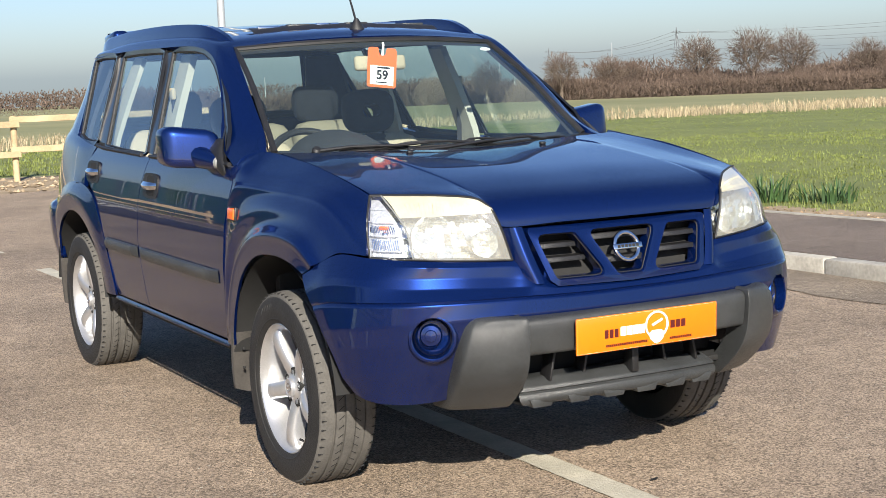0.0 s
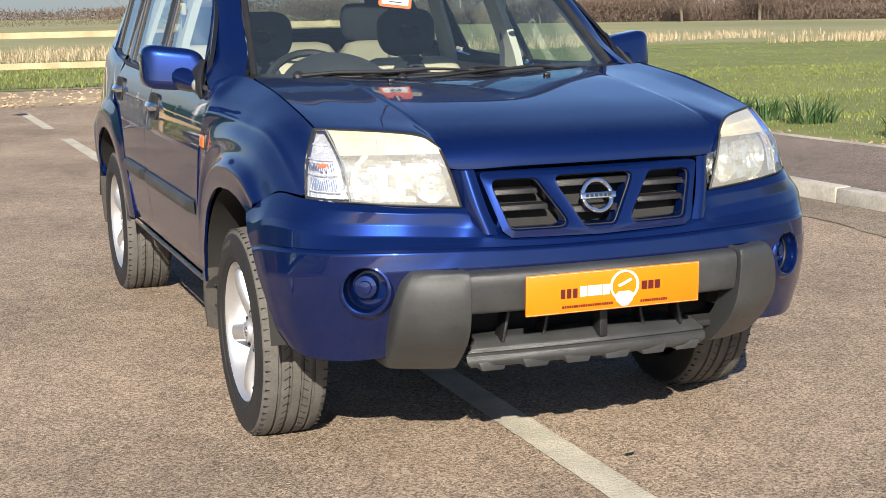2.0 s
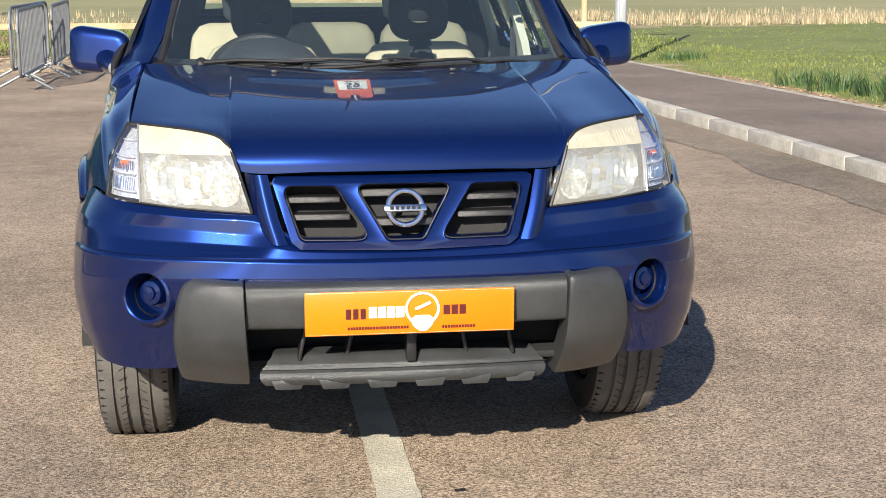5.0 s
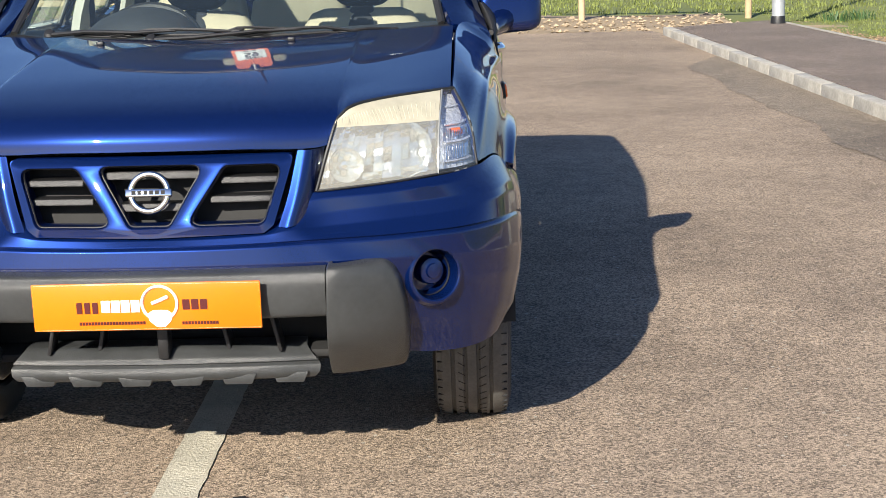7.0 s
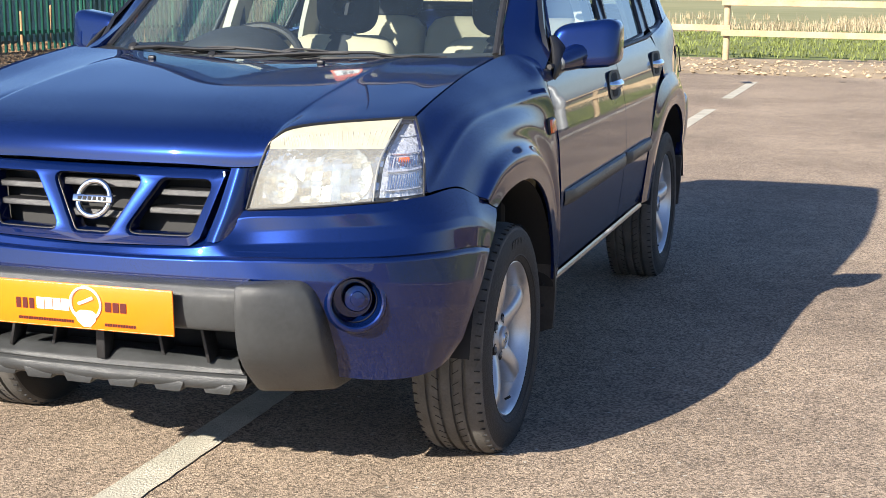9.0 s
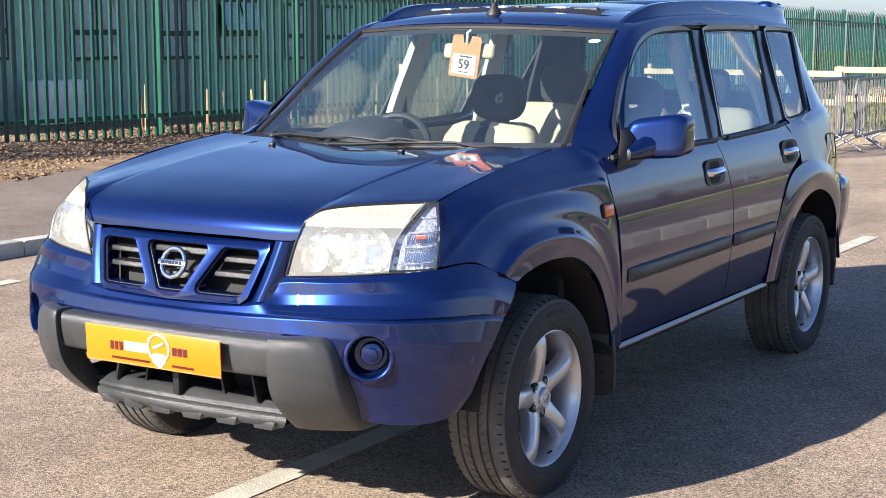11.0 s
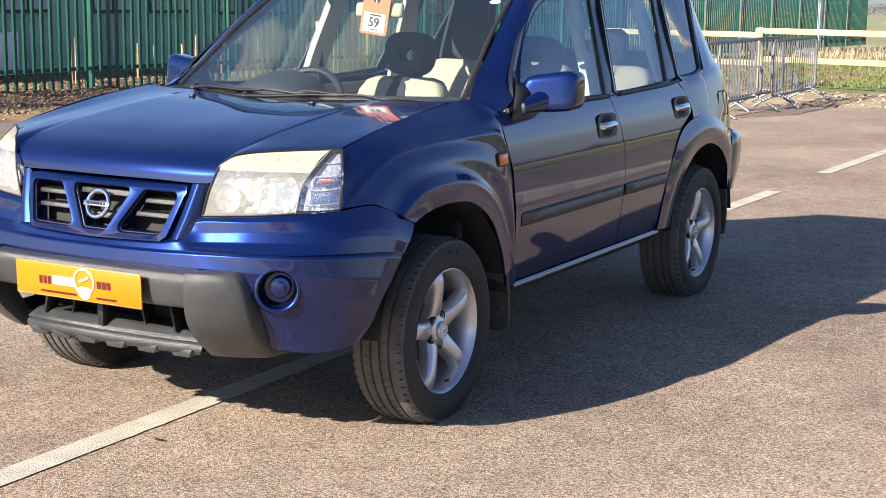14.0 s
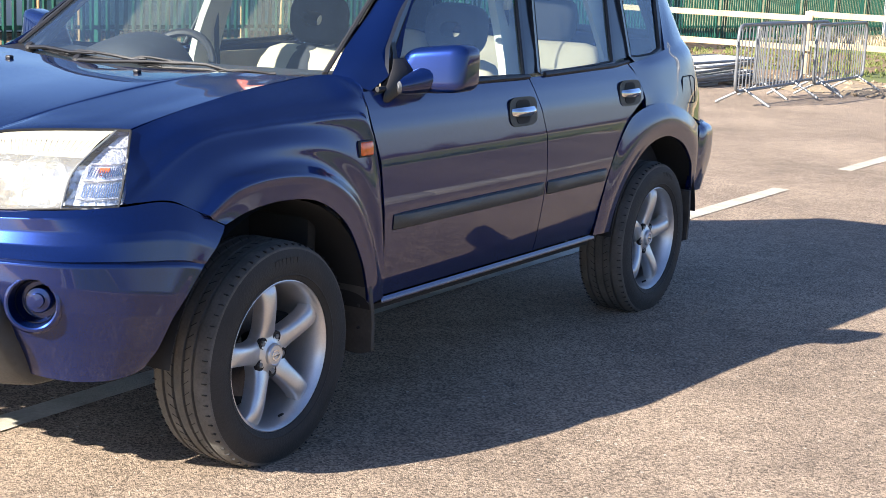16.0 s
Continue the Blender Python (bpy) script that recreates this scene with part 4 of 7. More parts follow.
def belt(y):
    return float(np.interp(y, [0.4, 1.4, 2.1, 2.36, 2.62], [1.060, 1.056, 1.068, 1.090, 1.125]))


def door_panel(left, right, inset=0.0028, rows=30, cols=26):
    v, f = [], []
    for r in range(rows + 1):
        t = r / rows
        zz = 0.425 + (1.0 - 0.425) * t
        for c in range(cols + 1):
            u = c / cols
            ya, yb = edge_y(zz + (0.06 if t == 1 else 0.06 * t * t), left) + inset, edge_y(zz + 0.06 * t * t, right) - inset
            y = ya + (yb - ya) * u
            z = 0.425 + (belt(y) - 0.425) * t
            v.append((side_x(z), y, z))
    k = cols + 1
    f = [(r * k + c, r * k + c + 1, (r + 1) * k + c + 1, (r + 1) * k + c) for r in range(rows) for c in range(cols)]
    return v, f


def handle_set(door, y, z, s):
    x = side_x(z)
    oval = [(0.098 * math.copysign(abs(math.cos(a)) ** 0.5, math.cos(a)), 0.051 * math.copysign(abs(math.sin(a)) ** 0.5, math.sin(a))) for a in np.linspace(0, 2 * math.pi, 33)[:-1]]
    turn = pose(s * (x + 0.004), y, z, 0, s * -7, 0) @ Matrix.Rotation(s * math.pi / 2, 4, "Z")
    part("handle_recess", moved(slab(oval, 0.018), turn), BLACK, door, "black handle recess")
    part("handle_dish", moved(slab([(a * 0.5, b * 0.82) for a, b in oval], 0.012), pose(s * (x + 0.0055), y - 0.005, z, 0, s * -7, 0) @ Matrix.Rotation(s * math.pi / 2, 4, "Z")), DARK, door)
    lever = skin([[(0.012, -0.085, -0.012), (0.030, -0.05, -0.016), (0.034, 0.0, -0.017), (0.030, 0.05, -0.016), (0.012, 0.085, -0.010)],
                  [(0.014, -0.085, 0.0), (0.040, -0.05, 0.0), (0.045, 0.0, 0.0), (0.040, 0.05, 0.0), (0.014, 0.085, 0.0)],
                  [(0.012, -0.085, 0.010), (0.030, -0.05, 0.015), (0.034, 0.0, 0.016), (0.030, 0.05, 0.015), (0.012, 0.085, 0.008)]], 16, 9)
    lever = [(p[0] + x - 0.012, p[1] + y, p[2] + z + 0.002) for p in lever[0]], lever[1]
    ob = part("door_handle", lever if s > 0 else mirrored(lever), CHROME, door, "chrome door handle")
    thick(ob, 0.012)


def strip(door, y0, y1, s):
    n = 14
    prof = [(0.002, 0.0), (0.016, 0.004), (0.021, 0.018), (0.021, 0.034), (0.016, 0.046), (0.002, 0.050)]
    v, f = [], []
    for i in range(n + 1):
        u = i / n
        y = y0 + (y1 - y0) * u
        end = min(1.0, min(u, 1 - u) * n * 0.9 + 0.15)
        for dx, dz in prof:
            z = 0.632 + dz
            v.append((side_x(z) + dx * end, y, z))
    k = len(prof)
    f = [(i * k + j, (i + 1) * k + j, (i + 1) * k + j + 1, i * k + j + 1) for i in range(n) for j in range(k - 1)]
    part("moulding_strip", (v, f) if s > 0 else mirrored((v, f)), GUARD, door, "dark grey rubbing strip")


def window_x(z):
    return float(np.interp(z, [1.05, 1.135, 1.25, 1.33, 1.405, 1.456, 1.50], [0.800, 0.773, 0.724, 0.692, 0.662, 0.646, 0.638]))


def pane_piece(outline, push=-0.010, n=14):
    """Glass between a lower and an upper line of (y, z)."""
    lo, hi = outline
    return skin([[(window_x(z) + push, y, z) for y, z in lo], [(window_x((z + w) / 2) + push + 0.004, (y + a) / 2, (z + w) / 2) for (y, z), (a, w) in zip(lo, hi)], [(window_x(z) + push, y, z) for y, z in hi]], n, 9)


def frame_piece(outline, w=0.018, push=0.0):
    pts = [(window_x(z) + push, y, z) for y, z in outline]
    return tube(pts, w, 6, closed=True, flat=0.5)


F_WIN = ([(0.560, 1.104), (0.82, 1.082), (1.10, 1.070), (1.385, 1.066)], [(0.600, 1.165), (0.80, 1.315), (1.10, 1.460), (1.525, 1.484)])
R_WIN = ([(1.505, 1.068), (1.72, 1.072), (1.93, 1.078), (2.110, 1.086)], [(1.655, 1.482), (1.86, 1.484), (2.06, 1.483), (2.255, 1.478)])
Q_WIN = ([(2.290, 1.098), (2.40, 1.100), (2.50, 1.106), (2.585, 1.124)], [(2.378, 1.476), (2.50, 1.477), (2.62, 1.476), (2.728, 1.468)])


def window_loop(win):
    """The closed outline of a pane, finely stepped."""
    lo, hi = [[(p[1], p[2]) for p in smooth_line([(0, y, z) for y, z in q], 14)] for q in win]
    return lo + list(reversed(hi))


def frame_band(win, w=0.022):
    """A flat frame round a pane, as wide as w, that falls in towards the glass."""
    inner = [Vector(p) for p in window_loop(win)]
    n = len(inner)
    area = sum(inner[k].x * inner[(k + 1) % n].y - inner[(k + 1) % n].x * inner[k].y for k in range(n))
    outer = []
    for k in range(n):
        d = (inner[(k + 1) % n] - inner[k - 1]).normalized()
        side = Vector((d.y, -d.x)) if area > 0 else Vector((-d.y, d.x))
        outer.append(inner[k] + side * w)
    v, f = [], []
    for p, q in zip(inner, outer):
        m = p.lerp(q, 0.15)
        v += [(window_x(p.y) - 0.012, p.x, p.y), (window_x(m.y) - 0.001, m.x, m.y), (window_x(q.y) + 0.001, q.x, q.y), (window_x(q.y) - 0.014, q.x, q.y)]
    for k in range(n):
        j = (k + 1) % n
        f += [(4 * k + c, 4 * k + c + 1, 4 * j + c + 1, 4 * j + c) for c in range(3)]
    return v, f


def cover_piece(a, b):
    """The dark pillar cover between two panes."""
    (y0, z0), (y1, z1), (y2, z2), (y3, z3) = a[0][-1], b[0][0], a[1][-1], b[1][0]
    rows = []
    for k in range(7):
        t = k / 6
        p, q = (y0 + (y2 - y0) * t, z0 + (z2 - z0) * t), (y1 + (y3 - y1) * t, z1 + (z3 - z1) * t)
        rows.append([(window_x(p[1]) - 0.008, *p), ((window_x(p[1]) + window_x(q[1])) / 2 - 0.006, (p[0] + q[0]) / 2, (p[1] + q[1]) / 2), (window_x(q[1]) - 0.008, *q)])
    return skin(rows, 5, 12)


def build_doors():
    for s in (1, -1):
        flip = (lambda q: q) if s > 0 else mirrored
        fd = part("front_door", flip(door_panel(DOOR_F, DOOR_B)), PAINT, car)
        thick(fd, 0.03)
        handle_set(fd, 1.315, 0.945, s)
        strip(fd, 0.50, 1.475, s)
        rd = part("rear_door", flip(door_panel(DOOR_B, DOOR_R)), PAINT, car)
        thick(rd, 0.03)
        handle_set(rd, 2.195, 0.962, s)
        strip(rd, 1.50, 1.985, s)
        for door, win in ((fd, F_WIN), (rd, R_WIN)):
            part("window_glass", flip(pane_piece(win)), GLASS, door).visible_shadow = False
            part("window_frame", flip(frame_band(win)), FRAME_BLACK, door, "black door frame round the glass")
            part("glass_seal", flip(frame_piece(window_loop(win), 0.007, -0.006)), BLACK, door)
        # black pillar covers between the panes
        part("pillar_cover", flip(cover_piece(F_WIN, R_WIN)), FRAME_BLACK, fd)
        part("pillar_cover", flip(cover_piece(R_WIN, Q_WIN)), FRAME_BLACK, rd)
        strip_line = [(side_x(belt(y)) + 0.004, y, belt(y) + 0.004) for y in np.linspace(0.45, 2.22, 16)]
        part("waist_seal", flip(tube([p for p in strip_line if p[1] < 1.41], 0.009, 6)), BLACK, fd)
        part("waist_seal", flip(tube([p for p in strip_line if p[1] > 1.40], 0.009, 6)), BLACK, rd)
        # mirror sail at the foot of the front window
        part("mirror_sail", flip(skin([[(0.808, 0.425, 1.045), (0.806, 0.58, 1.062)], [(0.785, 0.565, 1.12), (0.783, 0.60, 1.12)], [(0.752, 0.60, 1.195), (0.752, 0.618, 1.20)]], 5, 8)), BLACK, fd)


build_doors()

WING = [
    [(0.857, -0.30, 0.755), (0.860, -0.20, 0.782), (0.862, -0.06, 0.792), (0.862, 0.10, 0.77), (0.862, 0.235, 0.692), (0.858, 0.325, 0.572), (0.852, 0.37, 0.475), (0.846, 0.395, 0.42), (0.838, 0.478, 0.42)],
    [(0.848, -0.335, 0.770), (0.859, -0.23, 0.822), (0.863, -0.06, 0.835), (0.864, 0.12, 0.808), (0.863, 0.265, 0.725), (0.859, 0.355, 0.60), (0.853, 0.40, 0.50), (0.847, 0.43, 0.45), (0.839, 0.477, 0.44)],
    [(0.829, -0.380, 0.796), (0.842, -0.27, 0.872), (0.849, -0.06, 0.892), (0.853, 0.14, 0.865), (0.855, 0.30, 0.78), (0.855, 0.39, 0.66), (0.852, 0.43, 0.56), (0.847, 0.455, 0.50), (0.842, 0.474, 0.475)],
    [(0.799, -0.450, 0.828), (0.810, -0.30, 0.918), (0.824, -0.06, 0.938), (0.833, 0.15, 0.922), (0.844, 0.30, 0.86), (0.851, 0.39, 0.76), (0.852, 0.43, 0.68), (0.850, 0.445, 0.63), (0.850, 0.452, 0.60)],
    [(0.758, -0.570, 0.830), (0.782, -0.34, 0.964), (0.793, -0.10, 0.990), (0.805, 0.10, 0.994), (0.819, 0.25, 0.996), (0.830, 0.35, 0.984), (0.838, 0.392, 0.930), (0.843, 0.410, 0.870), (0.846, 0.423, 0.82)],
    [(0.730, -0.535, 0.93), (0.746, -0.35, 1.003), (0.756, -0.10, 1.033), (0.766, 0.10, 1.046), (0.783, 0.25, 1.050), (0.800, 0.33, 1.060), (0.811, 0.366, 1.044), (0.816, 0.378, 1.026), (0.821, 0.387, 0.998)],
    [(0.698, -0.488, 1.0), (0.700, -0.34, 1.032), (0.702, -0.10, 1.072), (0.702, 0.10, 1.092), (0.710, 0.25, 1.106), (0.732, 0.32, 1.108), (0.766, 0.36, 1.100), (0.786, 0.374, 1.088), (0.800, 0.380, 1.072)],
]


def round_wheel(row, grow, dx):
    """The same line moved out from the wheel's centre and sideways."""
    out = []
    for x, y, z in row:
        d = Vector((y - FRONT_Y, z - 0.333))
        d = d.normalized() * (d.length + grow)
        out.append((x + dx, FRONT_Y + d.x, 0.333 + d.y))
    return out


crease = [0.0, 0.2, 0.7, 1.0, 1.0, 0.8, 0.3, 0.0, 0.0]
ridge = [(x + 0.0025 * k, y, z) for (x, y, z), k in zip(WING[4], crease)]
below = [tuple(np.array(p) * 0.70 + np.array(q) * 0.30) for p, q in zip(WING[4], WING[3])]
above = [tuple(np.array(p) * 0.70 + np.array(q) * 0.30) for p, q in zip(WING[4], WING[5])]
WING[4:5] = [below, ridge, above]
fade = [0.2, 0.7, 1.0, 1.0, 1.0, 0.9, 0.5, 0.2, 0.0]
WING[2] = [(x - 0.013 * k, y, z) for (x, y, z), k in zip(WING[2], fade)]
WING.insert(2, [(x + 0.001 * k, y0 * (1 - k) + y * k, z0 * (1 - k) + z * k) for (x, y, z), (x0, y0, z0), k in zip(round_wheel(WING[1], 0.026, 0.0), [tuple((np.array(a) + np.array(b)) / 2) for a, b in zip(WING[1], WING[2])], fade)])
pair("front_wing", skin(WING, 72, 84), PAINT, t=0.009)

FLARE = [
    [(0.846, 2.06, 0.42), (0.852, 2.095, 0.52), (0.860, 2.175, 0.635), (0.866, 2.33, 0.738), (0.868, 2.51, 0.768), (0.866, 2.69, 0.725), (0.860, 2.81, 0.64), (0.852, 2.85, 0.57), (0.845, 2.87, 0.505)],
    [(0.846, 2.00, 0.42), (0.857, 2.045, 0.56), (0.867, 2.13, 0.69), (0.875, 2.29, 0.805), (0.878, 2.52, 0.838), (0.872, 2.73, 0.79), (0.862, 2.86, 0.71), (0.853, 2.90, 0.64), (0.846, 2.915, 0.58)],
    [(0.836, 1.936, 0.42), (0.850, 1.992, 0.61), (0.854, 2.068, 0.750), (0.853, 2.206, 0.872), (0.855, 2.45, 0.908), (0.850, 2.70, 0.868), (0.842, 2.88, 0.80), (0.836, 2.93, 0.76), (0.832, 2.95, 0.73)],
]
pair("rear_arch_flare", skin(FLARE, 56, 16), PAINT, t=0.010)
QUARTER = [
    [(0.845, 2.335, 0.888), (0.851, 2.50, 0.903), (0.847, 2.70, 0.866), (0.832, 2.88, 0.815), (0.79, 3.05, 0.785), (0.69, 3.15, 0.78)],
    [(0.835, 2.330, 0.95), (0.835, 2.50, 0.965), (0.830, 2.70, 0.955), (0.815, 2.88, 0.935), (0.772, 3.05, 0.92), (0.67, 3.15, 0.92)],
    [(0.811, 2.270, 1.04), (0.815, 2.46, 1.055), (0.806, 2.68, 1.070), (0.790, 2.86, 1.075), (0.745, 3.00, 1.08), (0.645, 3.11, 1.08)],
    [(0.802, 2.228, 1.073), (0.799, 2.40, 1.090), (0.788, 2.63, 1.122), (0.770, 2.77, 1.14), (0.725, 2.93, 1.15), (0.63, 3.05, 1.15)],
]
pair("rear_quarter", skin(QUARTER, 40, 20), PAINT, t=0.02)
D_PILLAR = [
    [(0.790, 2.605, 1.112), (0.773, 2.76, 1.136), (0.725, 2.93, 1.15), (0.63, 3.05, 1.15)],
    [(0.708, 2.690, 1.296), (0.690, 2.80, 1.306), (0.648, 2.91, 1.315), (0.565, 2.99, 1.315)],
    [(0.645, 2.752, 1.465), (0.630, 2.80, 1.465), (0.595, 2.87, 1.465), (0.52, 2.92, 1.465)],
    [(0.603, 2.740, 1.512), (0.590, 2.78, 1.508), (0.558, 2.83, 1.505), (0.49, 2.88, 1.503)],
]
pair("rear_pillar", skin(D_PILLAR, 20, 22), PAINT, t=0.03)
for s in (1, -1):
    flip = (lambda q: q) if s > 0 else mirrored
    qg = part("quarter_glass", flip(pane_piece(Q_WIN)), GLASS, car)
    qg.visible_shadow = False
    part("window_frame", flip(frame_band(Q_WIN, 0.026)), FRAME_BLACK, qg)
    part("glass_seal", flip(frame_piece(window_loop(Q_WIN), 0.007, -0.006)), BLACK, qg)

A_LOW = [(0.800, 0.423, 1.058), (0.777, 0.598, 1.129), (0.728, 0.715, 1.250), (0.680, 0.860, 1.372), (0.650, 1.003, 1.452), (0.641, 1.174, 1.492), (0.638, 1.414, 1.504), (0.638, 1.852, 1.504), (0.639, 2.32, 1.500), (0.644, 2.750, 1.482)]
A_TOP = [(0.690, 0.375, 1.100), (0.652, 0.490, 1.172), (0.628, 0.640, 1.270), (0.602, 0.800, 1.380), (0.572, 0.985, 1.487), (0.566, 1.10, 1.520), (0.570, 1.35, 1.545), (0.575, 1.80, 1.556), (0.572, 2.28, 1.548), (0.562, 2.72, 1.516)]
A_MID = [((p[0] + q[0]) / 2 + (0.006 if k < 4 else 0.012), (p[1] + q[1]) / 2 - (0.010 if k < 5 else 0.0), (p[2] + q[2]) / 2 + (0.004 if k < 4 else 0.010)) for k, (p, q) in enumerate(zip(A_LOW, A_TOP))]
pair("roof_side", skin([A_LOW, A_MID, A_TOP], 64, 14), PAINT, t=0.03)


def roof_piece():
    ys = [(0.985, 1.487), (1.10, 1.520), (1.35, 1.545), (1.80, 1.556), (2.22, 1.548), (2.62, 1.522), (2.88, 1.50)]
    front = [0.915, 1.05, 1.33, 1.79, 2.21, 2.62, 2.93]
    xs = [0.572, 0.566, 0.570, 0.575, 0.572, 0.562, 0.49]
    curves = []
    for u in (-1, -0.66, -0.33, 0, 0.33, 0.66, 1):
        curves.append([(xs[i] * u, front[i] + (ys[i][0] - front[i]) * u * u, ys[i][1] + 0.028 * (1 - u * u)) for i in range(7)])
    return skin(curves, 60, 44)




def opened(piece, x1, y0, y1):
    """The panel without the faces over the sunroof's opening."""
    v = np.array(piece[0])
    keep = []
    for q in piece[1]:
        c = v[list(q)].mean(axis=0)
        if not (abs(c[0]) < x1 and y0 < c[1] < y1):
            keep.append(q)
    return piece[0], keep


thick(part("roof", opened(roof_piece(), 0.39, 1.29, 1.90), PAINT, car), 0.03)


def roof_z(x, y):
    e = float(np.interp(y, [0.95, 1.08, 1.34, 1.80, 2.22, 2.56, 2.86], [1.487, 1.520, 1.545, 1.558, 1.550, 1.528, 1.50]))
    return e + 0.028 * (1 - (x / 0.58) ** 2)


# sunroof: dark glass lid with a row of deflector slots ahead of it
sunroof = part("sunroof", skin([[(x, y, roof_z(x, y) + 0.012 - 0.010 * (abs(x) / 0.42) ** 6) for y in (1.24, 1.40, 1.60, 1.80, 1.95)] for x in (-0.42, -0.3, -0.1, 0.1, 0.3, 0.42)], 16, 16), SUNROOF, car, "dark tinted glass sunroof")
for k in range(6):
    x = -0.33 + 0.132 * k
    part("deflector_slot", box(0.10, 0.035, 0.016, (x, 1.215, roof_z(x, 1.215) + 0.012), 0.004), GUARD if k % 2 else CHROME, sunroof)
part("deflector", skin([[(x, 1.14, roof_z(x, 1.14) + 0.001), (x, 1.18, roof_z(x, 1.18) + 0.014), (x, 1.24, roof_z(x, 1.24) + 0.016)] for x in (-0.42, -0.2, 0, 0.2, 0.42)], 6, 16), BLACK, sunroof)


def roof_rail():
    """A long closed rail: a fin that rises from the front of the roof and ends in a thick cap."""
    ys = [1.00, 1.07, 1.15, 1.29, 1.50, 1.85, 2.25, 2.57, 2.75, 2.84]
    top = [1.492, 1.520, 1.550, 1.582, 1.596, 1.602, 1.598, 1.586, 1.574, 1.535]
    xs = [0.543, 0.547, 0.551, 0.560, 0.564, 0.568, 0.566, 0.560, 0.555, 0.552]
    w = [0.012, 0.018, 0.022, 0.025, 0.026, 0.026, 0.026, 0.028, 0.030, 0.024]
    v, f = [], []
    for y, t, x, ww in zip(ys, top, xs, w):
        b = min(t - 0.012, roof_z(x, y) - 0.03)
        v += [(x + ww + 0.012, y, b), (x + ww, y, t - 0.016), (x + ww * 0.5, y, t), (x - ww * 0.5, y, t), (x - ww, y, t - 0.016), (x - ww, y, b)]
    rows = [[v[i * 6 + k] for i in range(len(ys))] for k in range(6)]
    g = [smooth_line(r, 44) for r in rows]
    vv = [tuple(g[k][i]) for i in range(44) for k in range(6)]
    ff = [(i * 6 + k, i * 6 + (k + 1) % 6, (i + 1) * 6 + (k + 1) % 6, (i + 1) * 6 + k) for i in range(43) for k in range(6)]
    ff += [tuple(range(6)), tuple(reversed([43 * 6 + k for k in range(6)]))]
    return vv, ff


pair("roof_rail", roof_rail(), PAINT, "blue painted roof rail", sharp=40)

# rear roof spoiler on two feet
SP = []
for x in (-0.545, -0.48, -0.30, 0.0, 0.30, 0.48, 0.545):
    e = (abs(x) / 0.545) ** 3
    SP.append([(x, 2.76 - 0.05 * e, 1.590 - 0.045 * e), (x, 2.70 - 0.03 * e, 1.588 - 0.04 * e), (x, 2.71 - 0.02 * e, 1.606 - 0.02 * e), (x, 2.80, 1.624 - 0.02 * e), (x, 2.90 - 0.04 * e, 1.614 - 0.02 * e), (x, 2.89 - 0.04 * e, 1.600 - 0.03 * e), (x, 2.76 - 0.05 * e, 1.590 - 0.045 * e)])
spoiler = part("roof_spoiler", skin(SP, 24, 30), PAINT, car, "blue roof spoiler")
for s in (-1, 1):
    part("spoiler_foot", moved(box(0.075, 0.20, 0.10, (0, 0, 0), 0.022, 3), pose(s * 0.525, 2.76, 1.555, -6)), PAINT, spoiler)

# windscreen, cowl, wipers, aerial
SCREEN = []
for u in (-1, -0.6, -0.2, 0.2, 0.6, 1):
    a = u * u
    SCREEN.append([(0.655 * u, 0.20 + 0.19 * a, 1.072 + 0.026 * a), (0.627 * u, 0.385 + 0.165 * a, 1.19 + 0.022 * a), (0.597 * u, 0.62 + 0.125 * a, 1.345 + 0.006 * a), (0.566 * u, 0.872 + 0.098 * a, 1.497 - 0.020 * a)])
screen = part("windscreen", skin(SCREEN, 24, 30), GLASS, car)
screen.visible_shadow = False


def screen_point(u, v, lift=0.0):
    """A point on the windscreen: u across -1..1, v up 0..1."""
    a = u * u
    p = smooth_line([(0.655 * u, 0.20 + 0.19 * a, 1.072 + 0.026 * a), (0.627 * u, 0.385 + 0.165 * a, 1.19 + 0.022 * a), (0.597 * u, 0.62 + 0.125 * a, 1.345 + 0.006 * a), (0.566 * u, 0.872 + 0.098 * a, 1.497 - 0.020 * a)], 41)[int(round(v * 40))]
    return (p[0], p[1] - lift * 0.55, p[2] + lift * 0.83)


edge = [screen_point(-1, v / 10, 0.004) for v in range(11)] + [screen_point(-1 + 0.2 * k, 1, 0.004) for k in range(1, 11)] + [screen_point(1, 1 - v / 10, 0.004) for v in range(1, 11)]
part("screen_seal", tube(edge, 0.012, 6, flat=0.6), BLACK, screen, "black rubber screen surround")
part("ceramic_band", skin([[screen_point(-1 + 0.2 * k, 0.955, -0.004) for k in range(11)], [screen_point(-1 + 0.2 * k, 1.0, -0.004) for k in range(11)]], 22, 3), DARK, screen)
part("cowl", skin([[(-0.70, 0.27, 1.098), (-0.35, 0.16, 1.075), (0, 0.115, 1.066), (0.35, 0.16, 1.075), (0.70, 0.27, 1.098)], [(-0.69, 0.34, 1.092), (-0.35, 0.235, 1.06), (0, 0.19, 1.05), (0.35, 0.235, 1.06), (0.69, 0.34, 1.092)], [(-0.67, 0.41, 1.10), (-0.35, 0.30, 1.08), (0, 0.23, 1.068), (0.35, 0.30, 1.08), (0.67, 0.41, 1.10)]], 30, 8), BLACK, car, "black plastic cowl below the screen")


